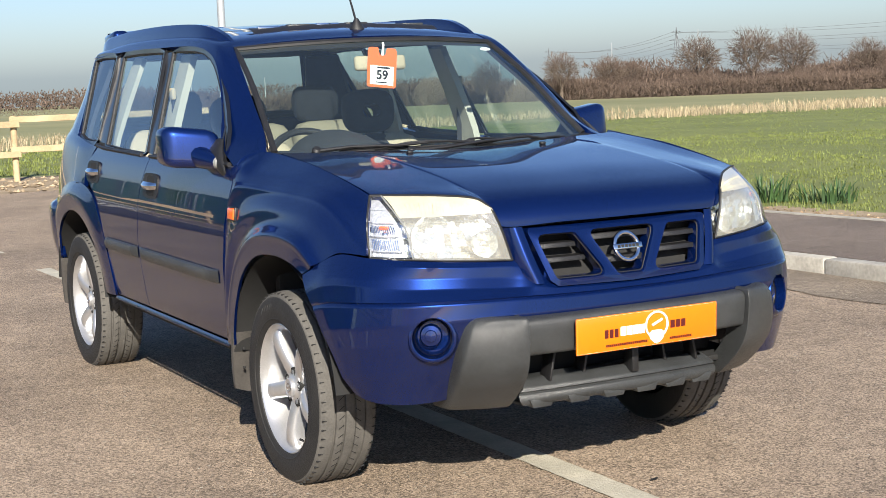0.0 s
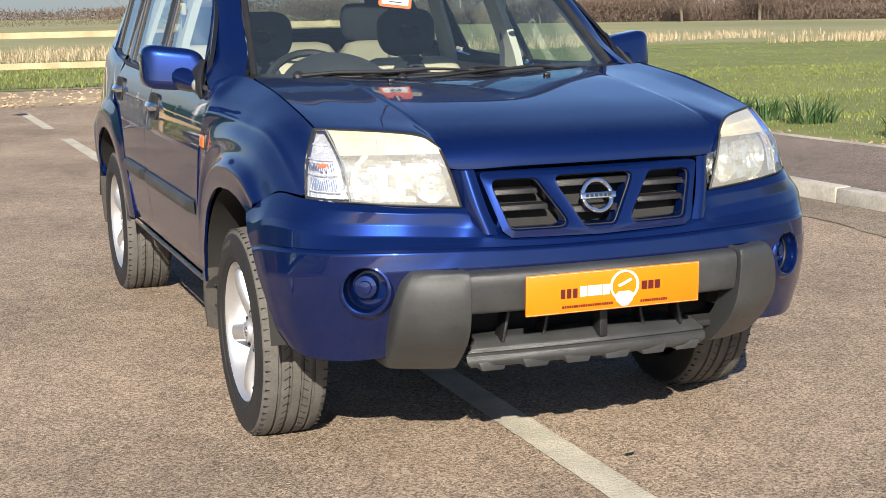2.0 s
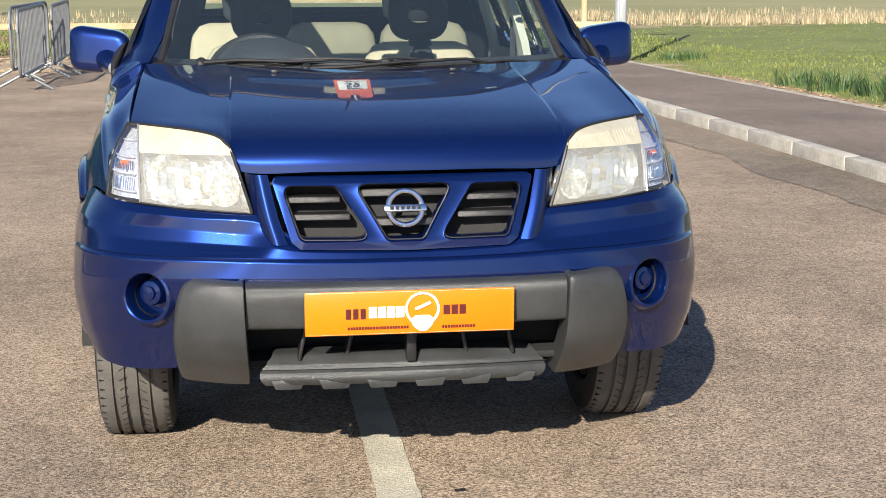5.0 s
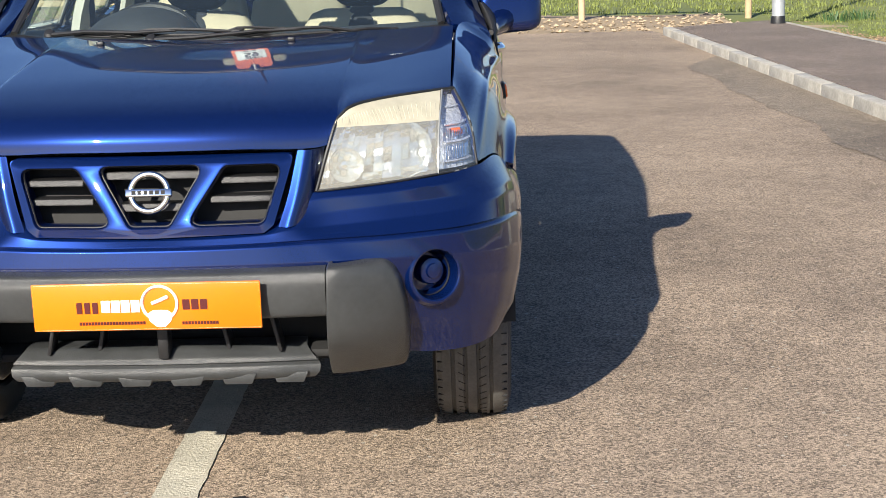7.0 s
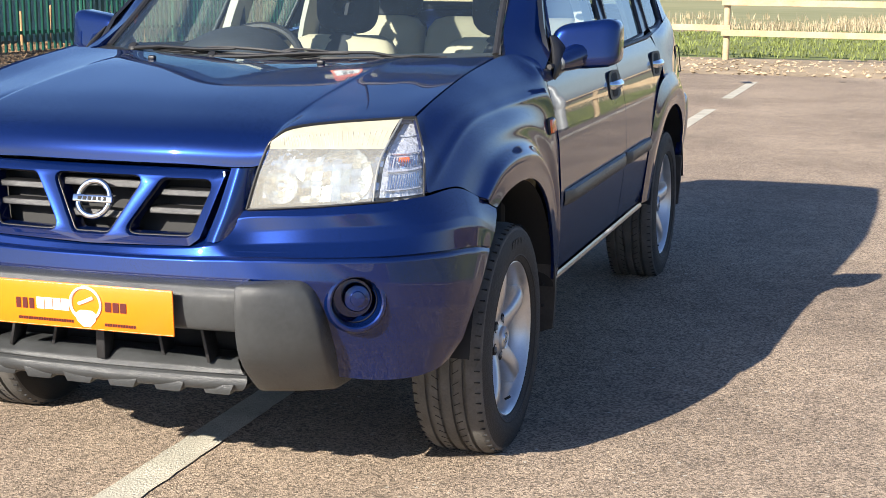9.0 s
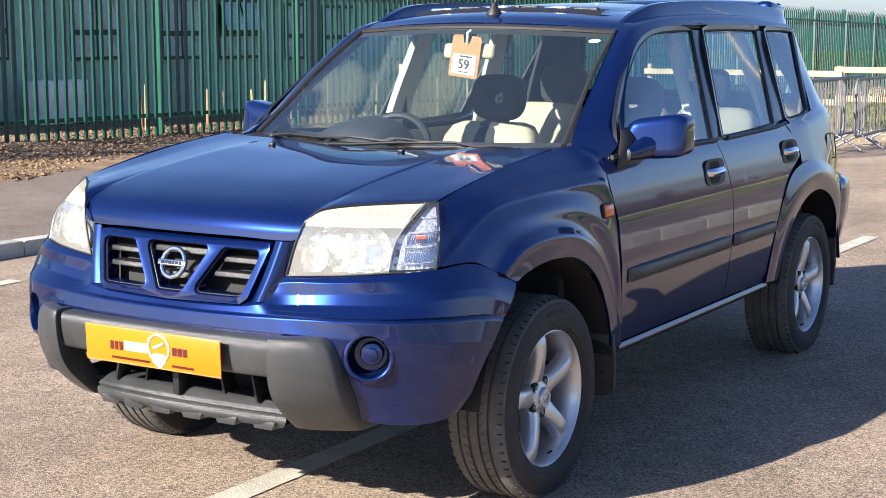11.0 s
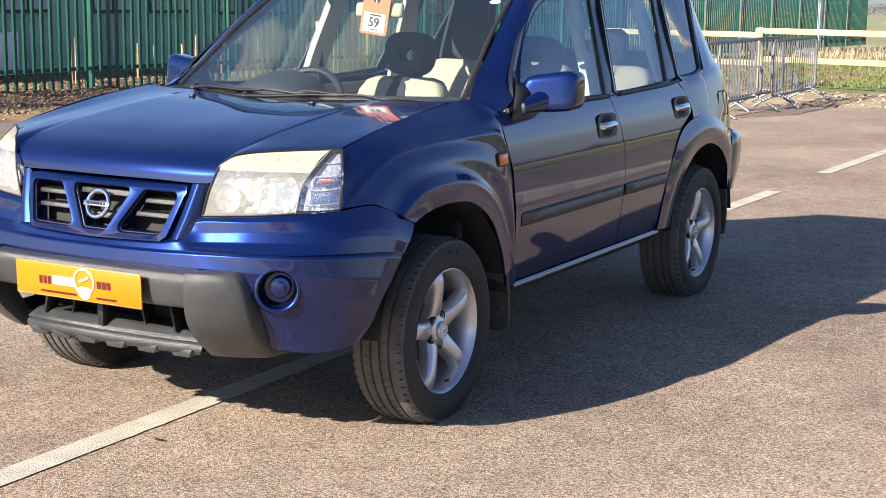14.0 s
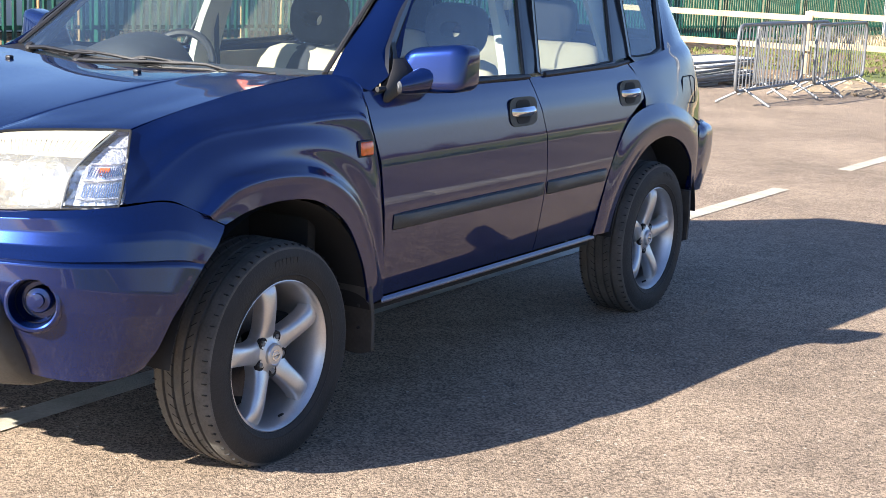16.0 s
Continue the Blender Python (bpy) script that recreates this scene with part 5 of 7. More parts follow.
def wiper(u0, u1, v0, v1, reach):
    uc, vc = (u0 + u1) / 2, (v0 + v1) / 2
    w = part("wiper", tube([screen_point(reach[0], 0.0, 0.012), screen_point(reach[0] * 0.7 + uc * 0.3, vc * 0.3, 0.022), screen_point(reach[0] * 0.3 + uc * 0.7, vc * 0.75, 0.026), screen_point(uc, vc, 0.024)], [0.014, 0.011, 0.009, 0.007], 8, flat=0.6), BLACK, car, "black windscreen wiper")
    part("blade", tube([screen_point(u0 + (u1 - u0) * k / 8, v0 + (v1 - v0) * k / 8, 0.006) for k in range(9)], 0.005, 6), BLACK, w)
    part("bridge", tube([screen_point(u0 + (u1 - u0) * k / 8, v0 + (v1 - v0) * k / 8, 0.012 + 0.016 * math.sin(math.pi * (k - 1.5) / 5)) for k in (1.5, 2, 3, 4, 5, 6, 6.5)], 0.0055, 6), BLACK, w)
    for k0, k1 in ((0.3, 2.7), (5.3, 7.7)):
        part("yoke", tube([screen_point(u0 + (u1 - u0) * k / 8, v0 + (v1 - v0) * k / 8, 0.008 + 0.010 * math.sin(math.pi * (k - k0) / (k1 - k0))) for k in np.linspace(k0, k1, 6)], 0.0045, 6), BLACK, w)
    part("arm_pivot", moved(lathe([(-0.012, 0.018), (0.006, 0.018), (0.014, 0.012), (0.015, 0.0)], 14), Matrix.Translation(screen_point(reach[0], 0.0, 0.012)) @ Vector((0, -0.55, 0.83)).to_track_quat("X", "Z").to_matrix().to_4x4()), BLACK, w)


wiper(-0.68, 0.30, 0.02, 0.075, (-0.80, 0.0))
wiper(-0.05, 0.80, 0.045, 0.0, (-0.30, 0.0))
aerial = part("aerial", lathe([(0, 0), (0, 0.034), (0.012, 0.030), (0.035, 0.016), (0.05, 0.008), (0.052, 0)], 16), BLACK, car, "black roof aerial with a short whip")
aerial.matrix_world = pose(0.0, 1.06, roof_z(0, 1.06) - 0.002, 0, -90, 0)
mast_part = part("whip", tube([(0, 1.06, roof_z(0, 1.06) + 0.03), (0.0, 1.13, roof_z(0, 1.06) + 0.155), (0.0, 1.23, roof_z(0, 1.06) + 0.34)], [0.0055, 0.0045, 0.003], 6), BLACK, car)

# bonnet
BONNET = {
    0.0: [(-0.803, 0.903), (-0.797, 0.932), (-0.778, 0.960), (-0.736, 0.986), (-0.640, 1.012), (-0.45, 1.044), (-0.10, 1.078), (0.125, 1.086)],
    0.2: [(-0.796, 0.903), (-0.790, 0.932), (-0.771, 0.960), (-0.730, 0.986), (-0.635, 1.012), (-0.45, 1.044), (-0.10, 1.080), (0.15, 1.090)],
    0.403: [(-0.768, 0.903), (-0.763, 0.931), (-0.744, 0.958), (-0.704, 0.983), (-0.615, 1.009), (-0.44, 1.040), (-0.10, 1.081), (0.187, 1.096)],
    0.434: [(-0.752, 0.966), (-0.742, 0.972), (-0.722, 0.981), (-0.680, 0.993), (-0.59, 1.011), (-0.43, 1.038), (-0.09, 1.078), (0.20, 1.098)],
    0.464: [(-0.722, 0.990), (-0.711, 0.993), (-0.688, 0.998), (-0.645, 1.005), (-0.565, 1.016), (-0.41, 1.038), (-0.085, 1.076), (0.206, 1.0985)],
    0.54: [(-0.637, 0.998), (-0.624, 1.001), (-0.597, 1.006), (-0.554, 1.012), (-0.48, 1.022), (-0.35, 1.039), (-0.07, 1.074), (0.216, 1.099)],
    0.61: [(-0.565, 0.999), (-0.552, 1.002), (-0.525, 1.007), (-0.485, 1.013), (-0.42, 1.023), (-0.30, 1.040), (-0.05, 1.074), (0.225, 1.101)],
    0.692: [(-0.488, 1.001), (-0.478, 1.004), (-0.455, 1.009), (-0.42, 1.016), (-0.36, 1.027), (-0.25, 1.046), (-0.03, 1.078), (0.235, 1.104)],
}
cols = []
for sx in (-1, 1):
    keys = sorted(BONNET)
    for k in (reversed(keys) if sx < 0 else keys[1:]):
        cols.append([(sx * k, y, z) for y, z in BONNET[k]])
bonnet = part("bonnet", skin(cols, 44, 72), PAINT, car, "blue bonnet with a shallow raised centre")
thick(bonnet, 0.018)
for x in (-0.30, 0.24):
    part("washer_nozzle", moved(box(0.022, 0.020, 0.012, (0, 0, 0), 0.005), pose(x, 0.02, 1.092)), BLACK, bonnet)

# front bumper cover
BT = [
    [(0, -0.838, 0.715), (0.13, -0.84, 0.718), (0.25, -0.833, 0.73), (0.315, -0.81, 0.765), (0.372, -0.792, 0.797), (0.53, -0.752, 0.806), (0.669, -0.692, 0.815), (0.757, -0.588, 0.822), (0.803, -0.445, 0.822), (0.857, -0.305, 0.752)],
    [(0, -0.842, 0.713), (0.13, -0.844, 0.716), (0.25, -0.837, 0.727), (0.318, -0.815, 0.755), (0.376, -0.796, 0.782), (0.533, -0.757, 0.790), (0.674, -0.698, 0.798), (0.765, -0.593, 0.803), (0.814, -0.449, 0.802), (0.861, -0.315, 0.737)],
    [(0, -0.858, 0.711), (0.13, -0.859, 0.713), (0.253, -0.851, 0.720), (0.325, -0.838, 0.733), (0.392, -0.828, 0.745), (0.545, -0.797, 0.755), (0.692, -0.730, 0.760), (0.791, -0.610, 0.762), (0.838, -0.458, 0.757), (0.865, -0.340, 0.708)],
    [(0, -0.866, 0.706), (0.13, -0.866, 0.707), (0.255, -0.859, 0.712), (0.328, -0.848, 0.722), (0.396, -0.839, 0.732), (0.548, -0.807, 0.741), (0.697, -0.739, 0.745), (0.797, -0.615, 0.745), (0.844, -0.462, 0.735), (0.866, -0.350, 0.699)],
    [(0, -0.874, 0.694), (0.13, -0.873, 0.694), (0.26, -0.866, 0.696), (0.34, -0.857, 0.698), (0.41, -0.846, 0.699), (0.56, -0.812, 0.700), (0.708, -0.742, 0.700), (0.806, -0.617, 0.696), (0.850, -0.475, 0.685), (0.866, -0.385, 0.668)],
    [(0, -0.869, 0.690), (0.13, -0.868, 0.690), (0.26, -0.861, 0.692), (0.34, -0.852, 0.694), (0.41, -0.841, 0.695), (0.56, -0.807, 0.696), (0.706, -0.737, 0.696), (0.802, -0.614, 0.692), (0.846, -0.475, 0.681), (0.863, -0.388, 0.664)],
    [(0, -0.876, 0.684), (0.13, -0.875, 0.684), (0.262, -0.868, 0.686), (0.343, -0.858, 0.688), (0.415, -0.846, 0.689), (0.565, -0.811, 0.690), (0.711, -0.741, 0.689), (0.807, -0.618, 0.685), (0.850, -0.482, 0.674), (0.866, -0.397, 0.657)],
    [(0, -0.884, 0.645), (0.13, -0.882, 0.645), (0.27, -0.875, 0.645), (0.37, -0.863, 0.645), (0.46, -0.847, 0.645), (0.60, -0.805, 0.640), (0.728, -0.732, 0.630), (0.815, -0.62, 0.618), (0.852, -0.52, 0.605), (0.864, -0.455, 0.592)],
    [(0, -0.872, 0.59), (0.13, -0.87, 0.59), (0.27, -0.863, 0.59), (0.37, -0.852, 0.59), (0.46, -0.838, 0.59), (0.60, -0.795, 0.58), (0.727, -0.725, 0.57), (0.808, -0.632, 0.56), (0.845, -0.548, 0.55), (0.857, -0.50, 0.54)],
    [(0, -0.83, 0.50), (0.13, -0.83, 0.50), (0.27, -0.825, 0.50), (0.37, -0.815, 0.50), (0.46, -0.800, 0.50), (0.60, -0.766, 0.495), (0.715, -0.708, 0.485), (0.79, -0.636, 0.475), (0.825, -0.570, 0.465), (0.838, -0.535, 0.46)],
    [(0, -0.74, 0.42), (0.13, -0.74, 0.42), (0.27, -0.74, 0.42), (0.37, -0.738, 0.415), (0.46, -0.735, 0.41), (0.59, -0.715, 0.388), (0.69, -0.684, 0.382), (0.755, -0.636, 0.385), (0.79, -0.592, 0.395), (0.808, -0.555, 0.41)],
]


def recessed(x):
    """How far the band under the headlamp is set back, along the bumper."""
    return float(np.interp(x, [0.345, 0.40, 0.70, 0.79], [0.0, 1.0, 1.0, 0.0]))


for row, dy, dz in ((1, -0.012, 0.0), (2, 0.026, 0.004), (3, 0.024, -0.012)):
    BT[row] = [(x, y + dy * recessed(x), z + dz * recessed(x)) for x, y, z in BT[row]]


def bumper_cover():
    """The whole cover from corner to corner, with the fog lamp holes and the middle left open."""
    full = [[(-x, y, z) for x, y, z in reversed(q)] + list(q[1:]) for q in BT]
    v, f = skin(full, 301, 91, straight=True)
    arr = np.array(v)
    keep = []
    for q in f:
        c = arr[list(q)].mean(axis=0)
        if math.hypot((abs(c[0]) - 0.648) * 1.12, c[2] - 0.592) < 0.065:
            continue
        if c[2] < 0.635 and abs(c[0]) < 0.45:
            continue
        keep.append(q)
    return v, keep


bumper = part("front_bumper", bumper_cover(), PAINT, car, "blue bumper cover with grey guards", 45)
thick(bumper, 0.015)


def fog_cup(s):
    """A round blanked fog lamp recess: flange, dished cup, raised centre button."""
    m = pose(s * 0.650, -0.7755, 0.592) @ Vector((s * 0.48, -0.87, 0.06)).to_track_quat("X", "Z").to_matrix().to_4x4()
    cup = part("fog_lamp_blank", moved(lathe([(-0.060, 0.0), (-0.060, 0.046), (-0.040, 0.053), (-0.008, 0.058), (0.003, 0.060), (0.005, 0.064), (0.003, 0.070), (-0.010, 0.077)], 48), m), PAINT, bumper, "round blue fog lamp blank")
    part("ring", moved(lathe([(-0.034, 0.0525), (-0.030, 0.054), (-0.026, 0.0525)], 40), m), BLACK, cup)
    knob = pose(s * 0.006, 0, 0.005) @ m
    part("button", moved(lathe([(-0.061, 0.034), (-0.034, 0.033), (-0.029, 0.030), (-0.027, 0.018), (-0.020, 0.0165), (-0.0185, 0.0)], 36), knob), PAINT, cup)


fog_cup(1)
fog_cup(-1)


def corner_pad():
    """The grey guard at each corner: upright face that sweeps back below, with edges that turn in."""
    rows = []
    for z, x0, y0, x1, y1 in ((0.350, 0.404, -0.745, 0.556, -0.675), (0.352, 0.399, -0.772, 0.566, -0.700), (0.362, 0.397, -0.790, 0.573, -0.716), (0.40, 0.398, -0.836, 0.580, -0.757), (0.45, 0.400, -0.886, 0.584, -0.800), (0.50, 0.402, -0.914, 0.584, -0.828), (0.56, 0.404, -0.926, 0.577, -0.843), (0.61, 0.405, -0.928, 0.564, -0.850), (0.634, 0.405, -0.925, 0.549, -0.850), (0.645, 0.408, -0.915, 0.532, -0.846), (0.648, 0.416, -0.880, 0.512, -0.820)):
        w = x1 - x0

        def y(u):
            return y0 + (y1 - y0) * u ** 1.5

        rows.append([(x0 - 0.001, y0 + 0.10, z), (x0, y0 + 0.016, z), (x0 + 0.008, y0 + 0.002, z), (x0 + w * 0.35, y(0.35), z), (x0 + w * 0.7, y(0.7), z), (x1 - 0.016, y(0.9) + 0.002, z), (x1, y1 + 0.014, z), (x1 + 0.004, y1 + 0.09, z)])
    return skin(rows, 30, 40)


pair("corner_guard", corner_pad(), GUARD, "dark grey moulded bumper guard", 0.012, bumper)
BAR = []
for z, y in ((0.522, -0.86), (0.526, -0.905), (0.545, -0.918), (0.60, -0.926), (0.628, -0.922), (0.638, -0.905), (0.640, -0.86)):
    BAR.append([(x, y + 0.04 * (abs(x) / 0.40) ** 2 * 0.4, z) for x in (-0.402, -0.25, 0, 0.25, 0.402)])
thick(part("bumper_bar", skin(BAR, 24, 22), GUARD, bumper, "dark grey bar behind the number plate"), 0.01)
LIP_END, LIP_BOW = 0.372, 0.060


def lip_y(x):
    return -LIP_BOW * (1 - (x / LIP_END) ** 2)


LIP = []
for z, y, e in ((0.430, -0.70, 0.335), (0.428, -0.750, 0.338), (0.424, -0.764, 0.340), (0.404, -0.790, 0.358), (0.395, -0.793, 0.366), (0.389, -0.783, 0.368), (0.383, -0.793, 0.372), (0.366, -0.795, 0.370), (0.350, -0.786, 0.356), (0.346, -0.70, 0.350)):
    LIP.append([(x * e, y + lip_y(x * e), z + 0.012 * (1 - x * x)) for x in (-1, -0.6, 0, 0.6, 1)])
lip = part("bumper_lip", skin(LIP, 34, 30, straight=True), GUARD, bumper, "grey lower lip of the bumper", 40)
thick(lip, 0.008)
for k in range(6):
    x = -0.30 + 0.12 * k
    part("tooth", slab([(-0.044, 0.014), (-0.032, -0.012), (0.032, -0.012), (0.044, 0.014)], 0.05, lambda a, b, x=x: (x + a, -0.790 + lip_y(x), 0.352 + 0.012 * (1 - (x / 0.37) ** 2) + b), 0.002), GUARD, lip)
part("intake", skin([[(-0.44, -0.66, 0.36), (0, -0.68, 0.36), (0.44, -0.66, 0.36)], [(-0.44, -0.70, 0.62), (0, -0.72, 0.62), (0.44, -0.70, 0.62)]], 8, 4), DARK, bumper, "black lower air intake")
part("intake_rib", box(0.026, 0.05, 0.11, (0.012, -0.835, 0.475), 0.006), SLAT, bumper)
for x in (-0.26, -0.14, 0.15, 0.27):
    part("intake_rib", moved(box(0.010, 0.06, 0.11, (0, 0, 0), 0.004), pose(x, -0.785, 0.475, 0, 12 if x < 0 else -12, 0)), SLAT, bumper)

def number_plate():
    m = pose(0, -0.944, 0.5715, 2.0)
    plate = part("number_plate", moved(box(0.52, 0.006, 0.111, (0, 0, 0), 0.0028, 2), m), PLATE, bumper, "bright orange dealer plate with a white roundel")
    part("plate_edge", moved(tube([(-0.257, -0.002, -0.0525), (0.257, -0.002, -0.0525), (0.257, -0.002, 0.0525), (-0.257, -0.002, 0.0525)], 0.0011, 6, closed=True), m), WHITE, plate)

    def mark(name, pts, mat):
        part(name, moved(slab(pts, 0.0012, lambda a, b: (a, -0.0045, b)), m), mat, plate)

    def bars(name, x0, x1, z0, z1, n, mat, gap=0.25):
        w = (x1 - x0) / n
        pieces = [box(w * (1 - gap), 0.0012, z1 - z0, (x0 + w * (k + 0.5), -0.0042, (z0 + z1) / 2)) for k in range(n)]
        if n < 8:
            for q in pieces:
                part(name, moved(q, m), mat, plate)
        else:
            part(name, moved(join(*pieces), m), mat, plate)["kind"] = "stuff"

    bars("maroon_bar", -0.162, -0.108, -0.014, 0.012, 3, MAROON, 0.3)
    bars("white_bar", -0.104, -0.014, -0.012, 0.016, 4, WHITE, 0.12)
    bars("maroon_bar", 0.080, 0.140, -0.008, 0.016, 3, MAROON, 0.2)
    bars("small_print", -0.156, -0.004, -0.041, -0.034, 22, MAROON)
    bars("small_print", 0.078, 0.162, -0.043, -0.036, 12, MAROON)
    ring = [(0.030 + 0.040 * math.cos(a), -0.0045, 0.008 + 0.040 * math.sin(a)) for a in np.linspace(0, 2 * math.pi, 33)[:-1]]
    part("roundel", moved(tube(ring, 0.0035, 5, closed=True), m), WHITE, plate)
    part("emblem", moved(slab([(0.0, -0.018), (0.006, -0.034), (0.022, -0.048), (0.040, -0.048), (0.054, -0.034), (0.060, -0.018), (0.046, -0.008), (0.014, -0.008)], 0.0012, lambda a, b: (a, -0.0052, b)), m), WHITE, plate)
    part("emblem", moved(tube([(0.012, -0.0050, 0.008), (0.028, -0.0050, 0.014), (0.050, -0.0050, 0.024)], 0.0042, 5), m), WHITE, plate)


number_plate()


# grille
def grille_at(x, z):
    t = (z - 0.72) / 0.175
    return (x, -0.862 + 0.062 * t + 0.10 * x * x, z)


grille = part("grille", slab([(-0.325, 0.726), (0.325, 0.726), (0.335, 0.90), (-0.335, 0.90)], 0.01, lambda a, b: (grille_at(a, b)[0], grille_at(a, b)[1] + 0.075, b)), DARK, car, "three-part grille with a chrome badge")


def grille_bar(name, pts, mat, depth=0.035, lift=-0.006, bevel=0.006):
    part(name, slab(pts, depth, lambda a, b: (a, grille_at(a, b)[1] + lift, b), bevel), mat, grille)


def rounded(corners, r, n=5):
    """An outline with its corners rounded off."""
    out = []
    m = len(corners)
    for k in range(m):
        p, a, b = Vector(corners[k]), Vector(corners[k - 1]), Vector(corners[(k + 1) % m])
        u, w = (a - p).normalized(), (b - p).normalized()
        cut = min(r / max(0.2, math.tan(math.acos(max(-1, min(1, u.dot(w)))) / 2)), (a - p).length * 0.45, (b - p).length * 0.45)
        p0, p1 = p + u * cut, p + w * cut
        for q in range(n + 1):
            t = q / n
            out.append(tuple(p0 * (1 - t) ** 2 + p * 2 * t * (1 - t) + p1 * t * t))
    return out


SIDE_HOLE = [(0.172, 0.868), (0.306, 0.870), (0.262, 0.738), (0.082, 0.736)]
MID_HOLE = [(-0.126, 0.872), (0.126, 0.872), (0.046, 0.736), (-0.046, 0.736)]
HOLES = [rounded(SIDE_HOLE, 0.022), rounded([(-a, b) for a, b in reversed(SIDE_HOLE)], 0.022), rounded(MID_HOLE, 0.020)]


def grille_frame():
    """One moulded bezel with three openings whose rims roll inwards."""
    rim = rounded([(-0.332, 0.890), (0.332, 0.890), (0.285, 0.735), (0.262, 0.718), (0.0, 0.712), (-0.262, 0.718), (-0.285, 0.735)], 0.012, 4)
    bm = bmesh.new()

    def loop(pts, lift):
        vs = []
        for a, b in pts:
            vs.append(bm.verts.new((a, grille_at(a, b)[1] + lift, b)))
        return vs

    def shrunk(pts, d):
        c = Vector((sum(p[0] for p in pts) / len(pts), sum(p[1] for p in pts) / len(pts)))
        return [tuple(Vector(p) + (c - Vector(p)).normalized() * d) for p in pts]

    edges = []
    outer = loop(rim, -0.006)
    holes = []
    for h in HOLES:
        wide = shrunk(h, -0.007)
        holes.append((h, loop(wide, -0.010)))
    for ring in [outer] + [q for _, q in holes]:
        for k in range(len(ring)):
            edges.append(bm.edges.new((ring[k], ring[(k + 1) % len(ring)])))
    bmesh.ops.triangle_fill(bm, use_beauty=True, edges=edges)
    for h, ring in holes:
        prev = ring
        for d, lift in ((-0.003, -0.011), (0.0, -0.006), (0.002, 0.004), (0.003, 0.045)):
            nxt = loop(shrunk(h, d), lift)
            for k in range(len(nxt)):
                bm.faces.new((prev[k], prev[(k + 1) % len(nxt)], nxt[(k + 1) % len(nxt)], nxt[k]))
            prev = nxt
    back = loop(rim, 0.045)
    for k in range(len(back)):
        bm.faces.new((outer[k], outer[(k + 1) % len(back)], back[(k + 1) % len(back)], back[k]))
    bmesh.ops.recalc_face_normals(bm, faces=bm.faces)
    return bm


part("grille_frame", grille_frame(), PAINT, grille, "blue moulded grille surround", 50)
for s in (-1, 1):
    cheek = skin([[(s * 0.340, grille_at(0.34, 0.89)[1] + 0.004, 0.897), (s * 0.318, grille_at(0.318, 0.80)[1] + 0.004, 0.80), (s * 0.294, grille_at(0.294, 0.735)[1] + 0.004, 0.728)],
                  [(s * 0.365, grille_at(0.36, 0.89)[1] + 0.002, 0.897), (s * 0.345, grille_at(0.345, 0.80)[1] + 0.000, 0.80), (s * 0.322, grille_at(0.322, 0.735)[1] - 0.002, 0.728)],
                  [(s * 0.384, grille_at(0.38, 0.89)[1] + 0.020, 0.897), (s * 0.368, grille_at(0.368, 0.80)[1] + 0.022, 0.80), (s * 0.345, grille_at(0.345, 0.74)[1] + 0.016, 0.735)],
                  [(s * 0.398, grille_at(0.39, 0.89)[1] + 0.050, 0.897), (s * 0.380, grille_at(0.38, 0.80)[1] + 0.048, 0.80), (s * 0.372, grille_at(0.37, 0.75)[1] + 0.040, 0.745)]], 14, 14)
    part("grille_cheek", cheek, PAINT, grille, "blue panel between grille and headlamp")
for h in HOLES:
    part("opening_trim", tube([(a, grille_at(a, b)[1] + 0.002, b) for a, b in h], 0.0035, 6, closed=True), BLACK, grille)
for s in (-1, 1):
    for z, xa, xb in ((0.832, 0.160, 0.292), (0.790, 0.136, 0.280)):
        grille_bar("slat", [(s * xa, z - 0.007), (s * xb, z - 0.007), (s * xb, z + 0.008), (s * xa, z + 0.008)], SLAT, 0.045, 0.018, 0.003)
for z, xa in ((0.846, 0.112), (0.775, 0.075)):
    grille_bar("slat", [(-xa, z - 0.008), (xa, z - 0.008), (xa, z + 0.010), (-xa, z + 0.010)], SLAT, 0.04, 0.018, 0.003)
bz = 0.814
by = grille_at(0, bz)[1] - 0.012
ring = [(0.043 * math.cos(a), by - 0.35 * 0.043 * math.sin(a) * -1 * 0.9, bz + 0.041 * math.sin(a)) for a in np.linspace(0, 2 * math.pi, 41)[:-1]]
badge = part("badge", tube(ring, 0.0075, 10, closed=True), CHROME, grille, "round chrome maker's badge")
part("badge_bar", moved(box(0.108, 0.012, 0.019, (0, 0, 0), 0.004), pose(0, by - 0.004, bz, -19)), CHROME, badge)
part("badge_mark", moved(join(*[box(0.0085, 0.002, 0.009, (-0.034 + 0.0136 * k, -0.0068, 0)) for k in range(6)]), pose(0, by - 0.004, bz, -19)), DARK, badge)


# headlamps
HL_LOW = [(0.380, -0.792, 0.801), (0.45, -0.777, 0.805), (0.56, -0.742, 0.811), (0.658, -0.695, 0.818)]
HL_MID = [(0.405, -0.785, 0.885), (0.47, -0.766, 0.892), (0.56, -0.728, 0.902), (0.661, -0.654, 0.906)]
HL_UP = [(0.424, -0.768, 0.945), (0.48, -0.738, 0.943), (0.56, -0.690, 0.940), (0.664, -0.616, 0.937)]
HL_TOP = [(0.434, -0.752, 0.966), (0.464, -0.722, 0.989), (0.535, -0.642, 0.997), (0.668, -0.512, 1.0)]
IN_LOW = [(0.661, -0.693, 0.818), (0.715, -0.645, 0.819), (0.754, -0.588, 0.822)]
IN_MID = [(0.664, -0.649, 0.912), (0.715, -0.600, 0.912), (0.740, -0.548, 0.918)]
IN_TOP = [(0.671, -0.510, 1.0), (0.686, -0.500, 1.0), (0.700, -0.490, 1.0)]


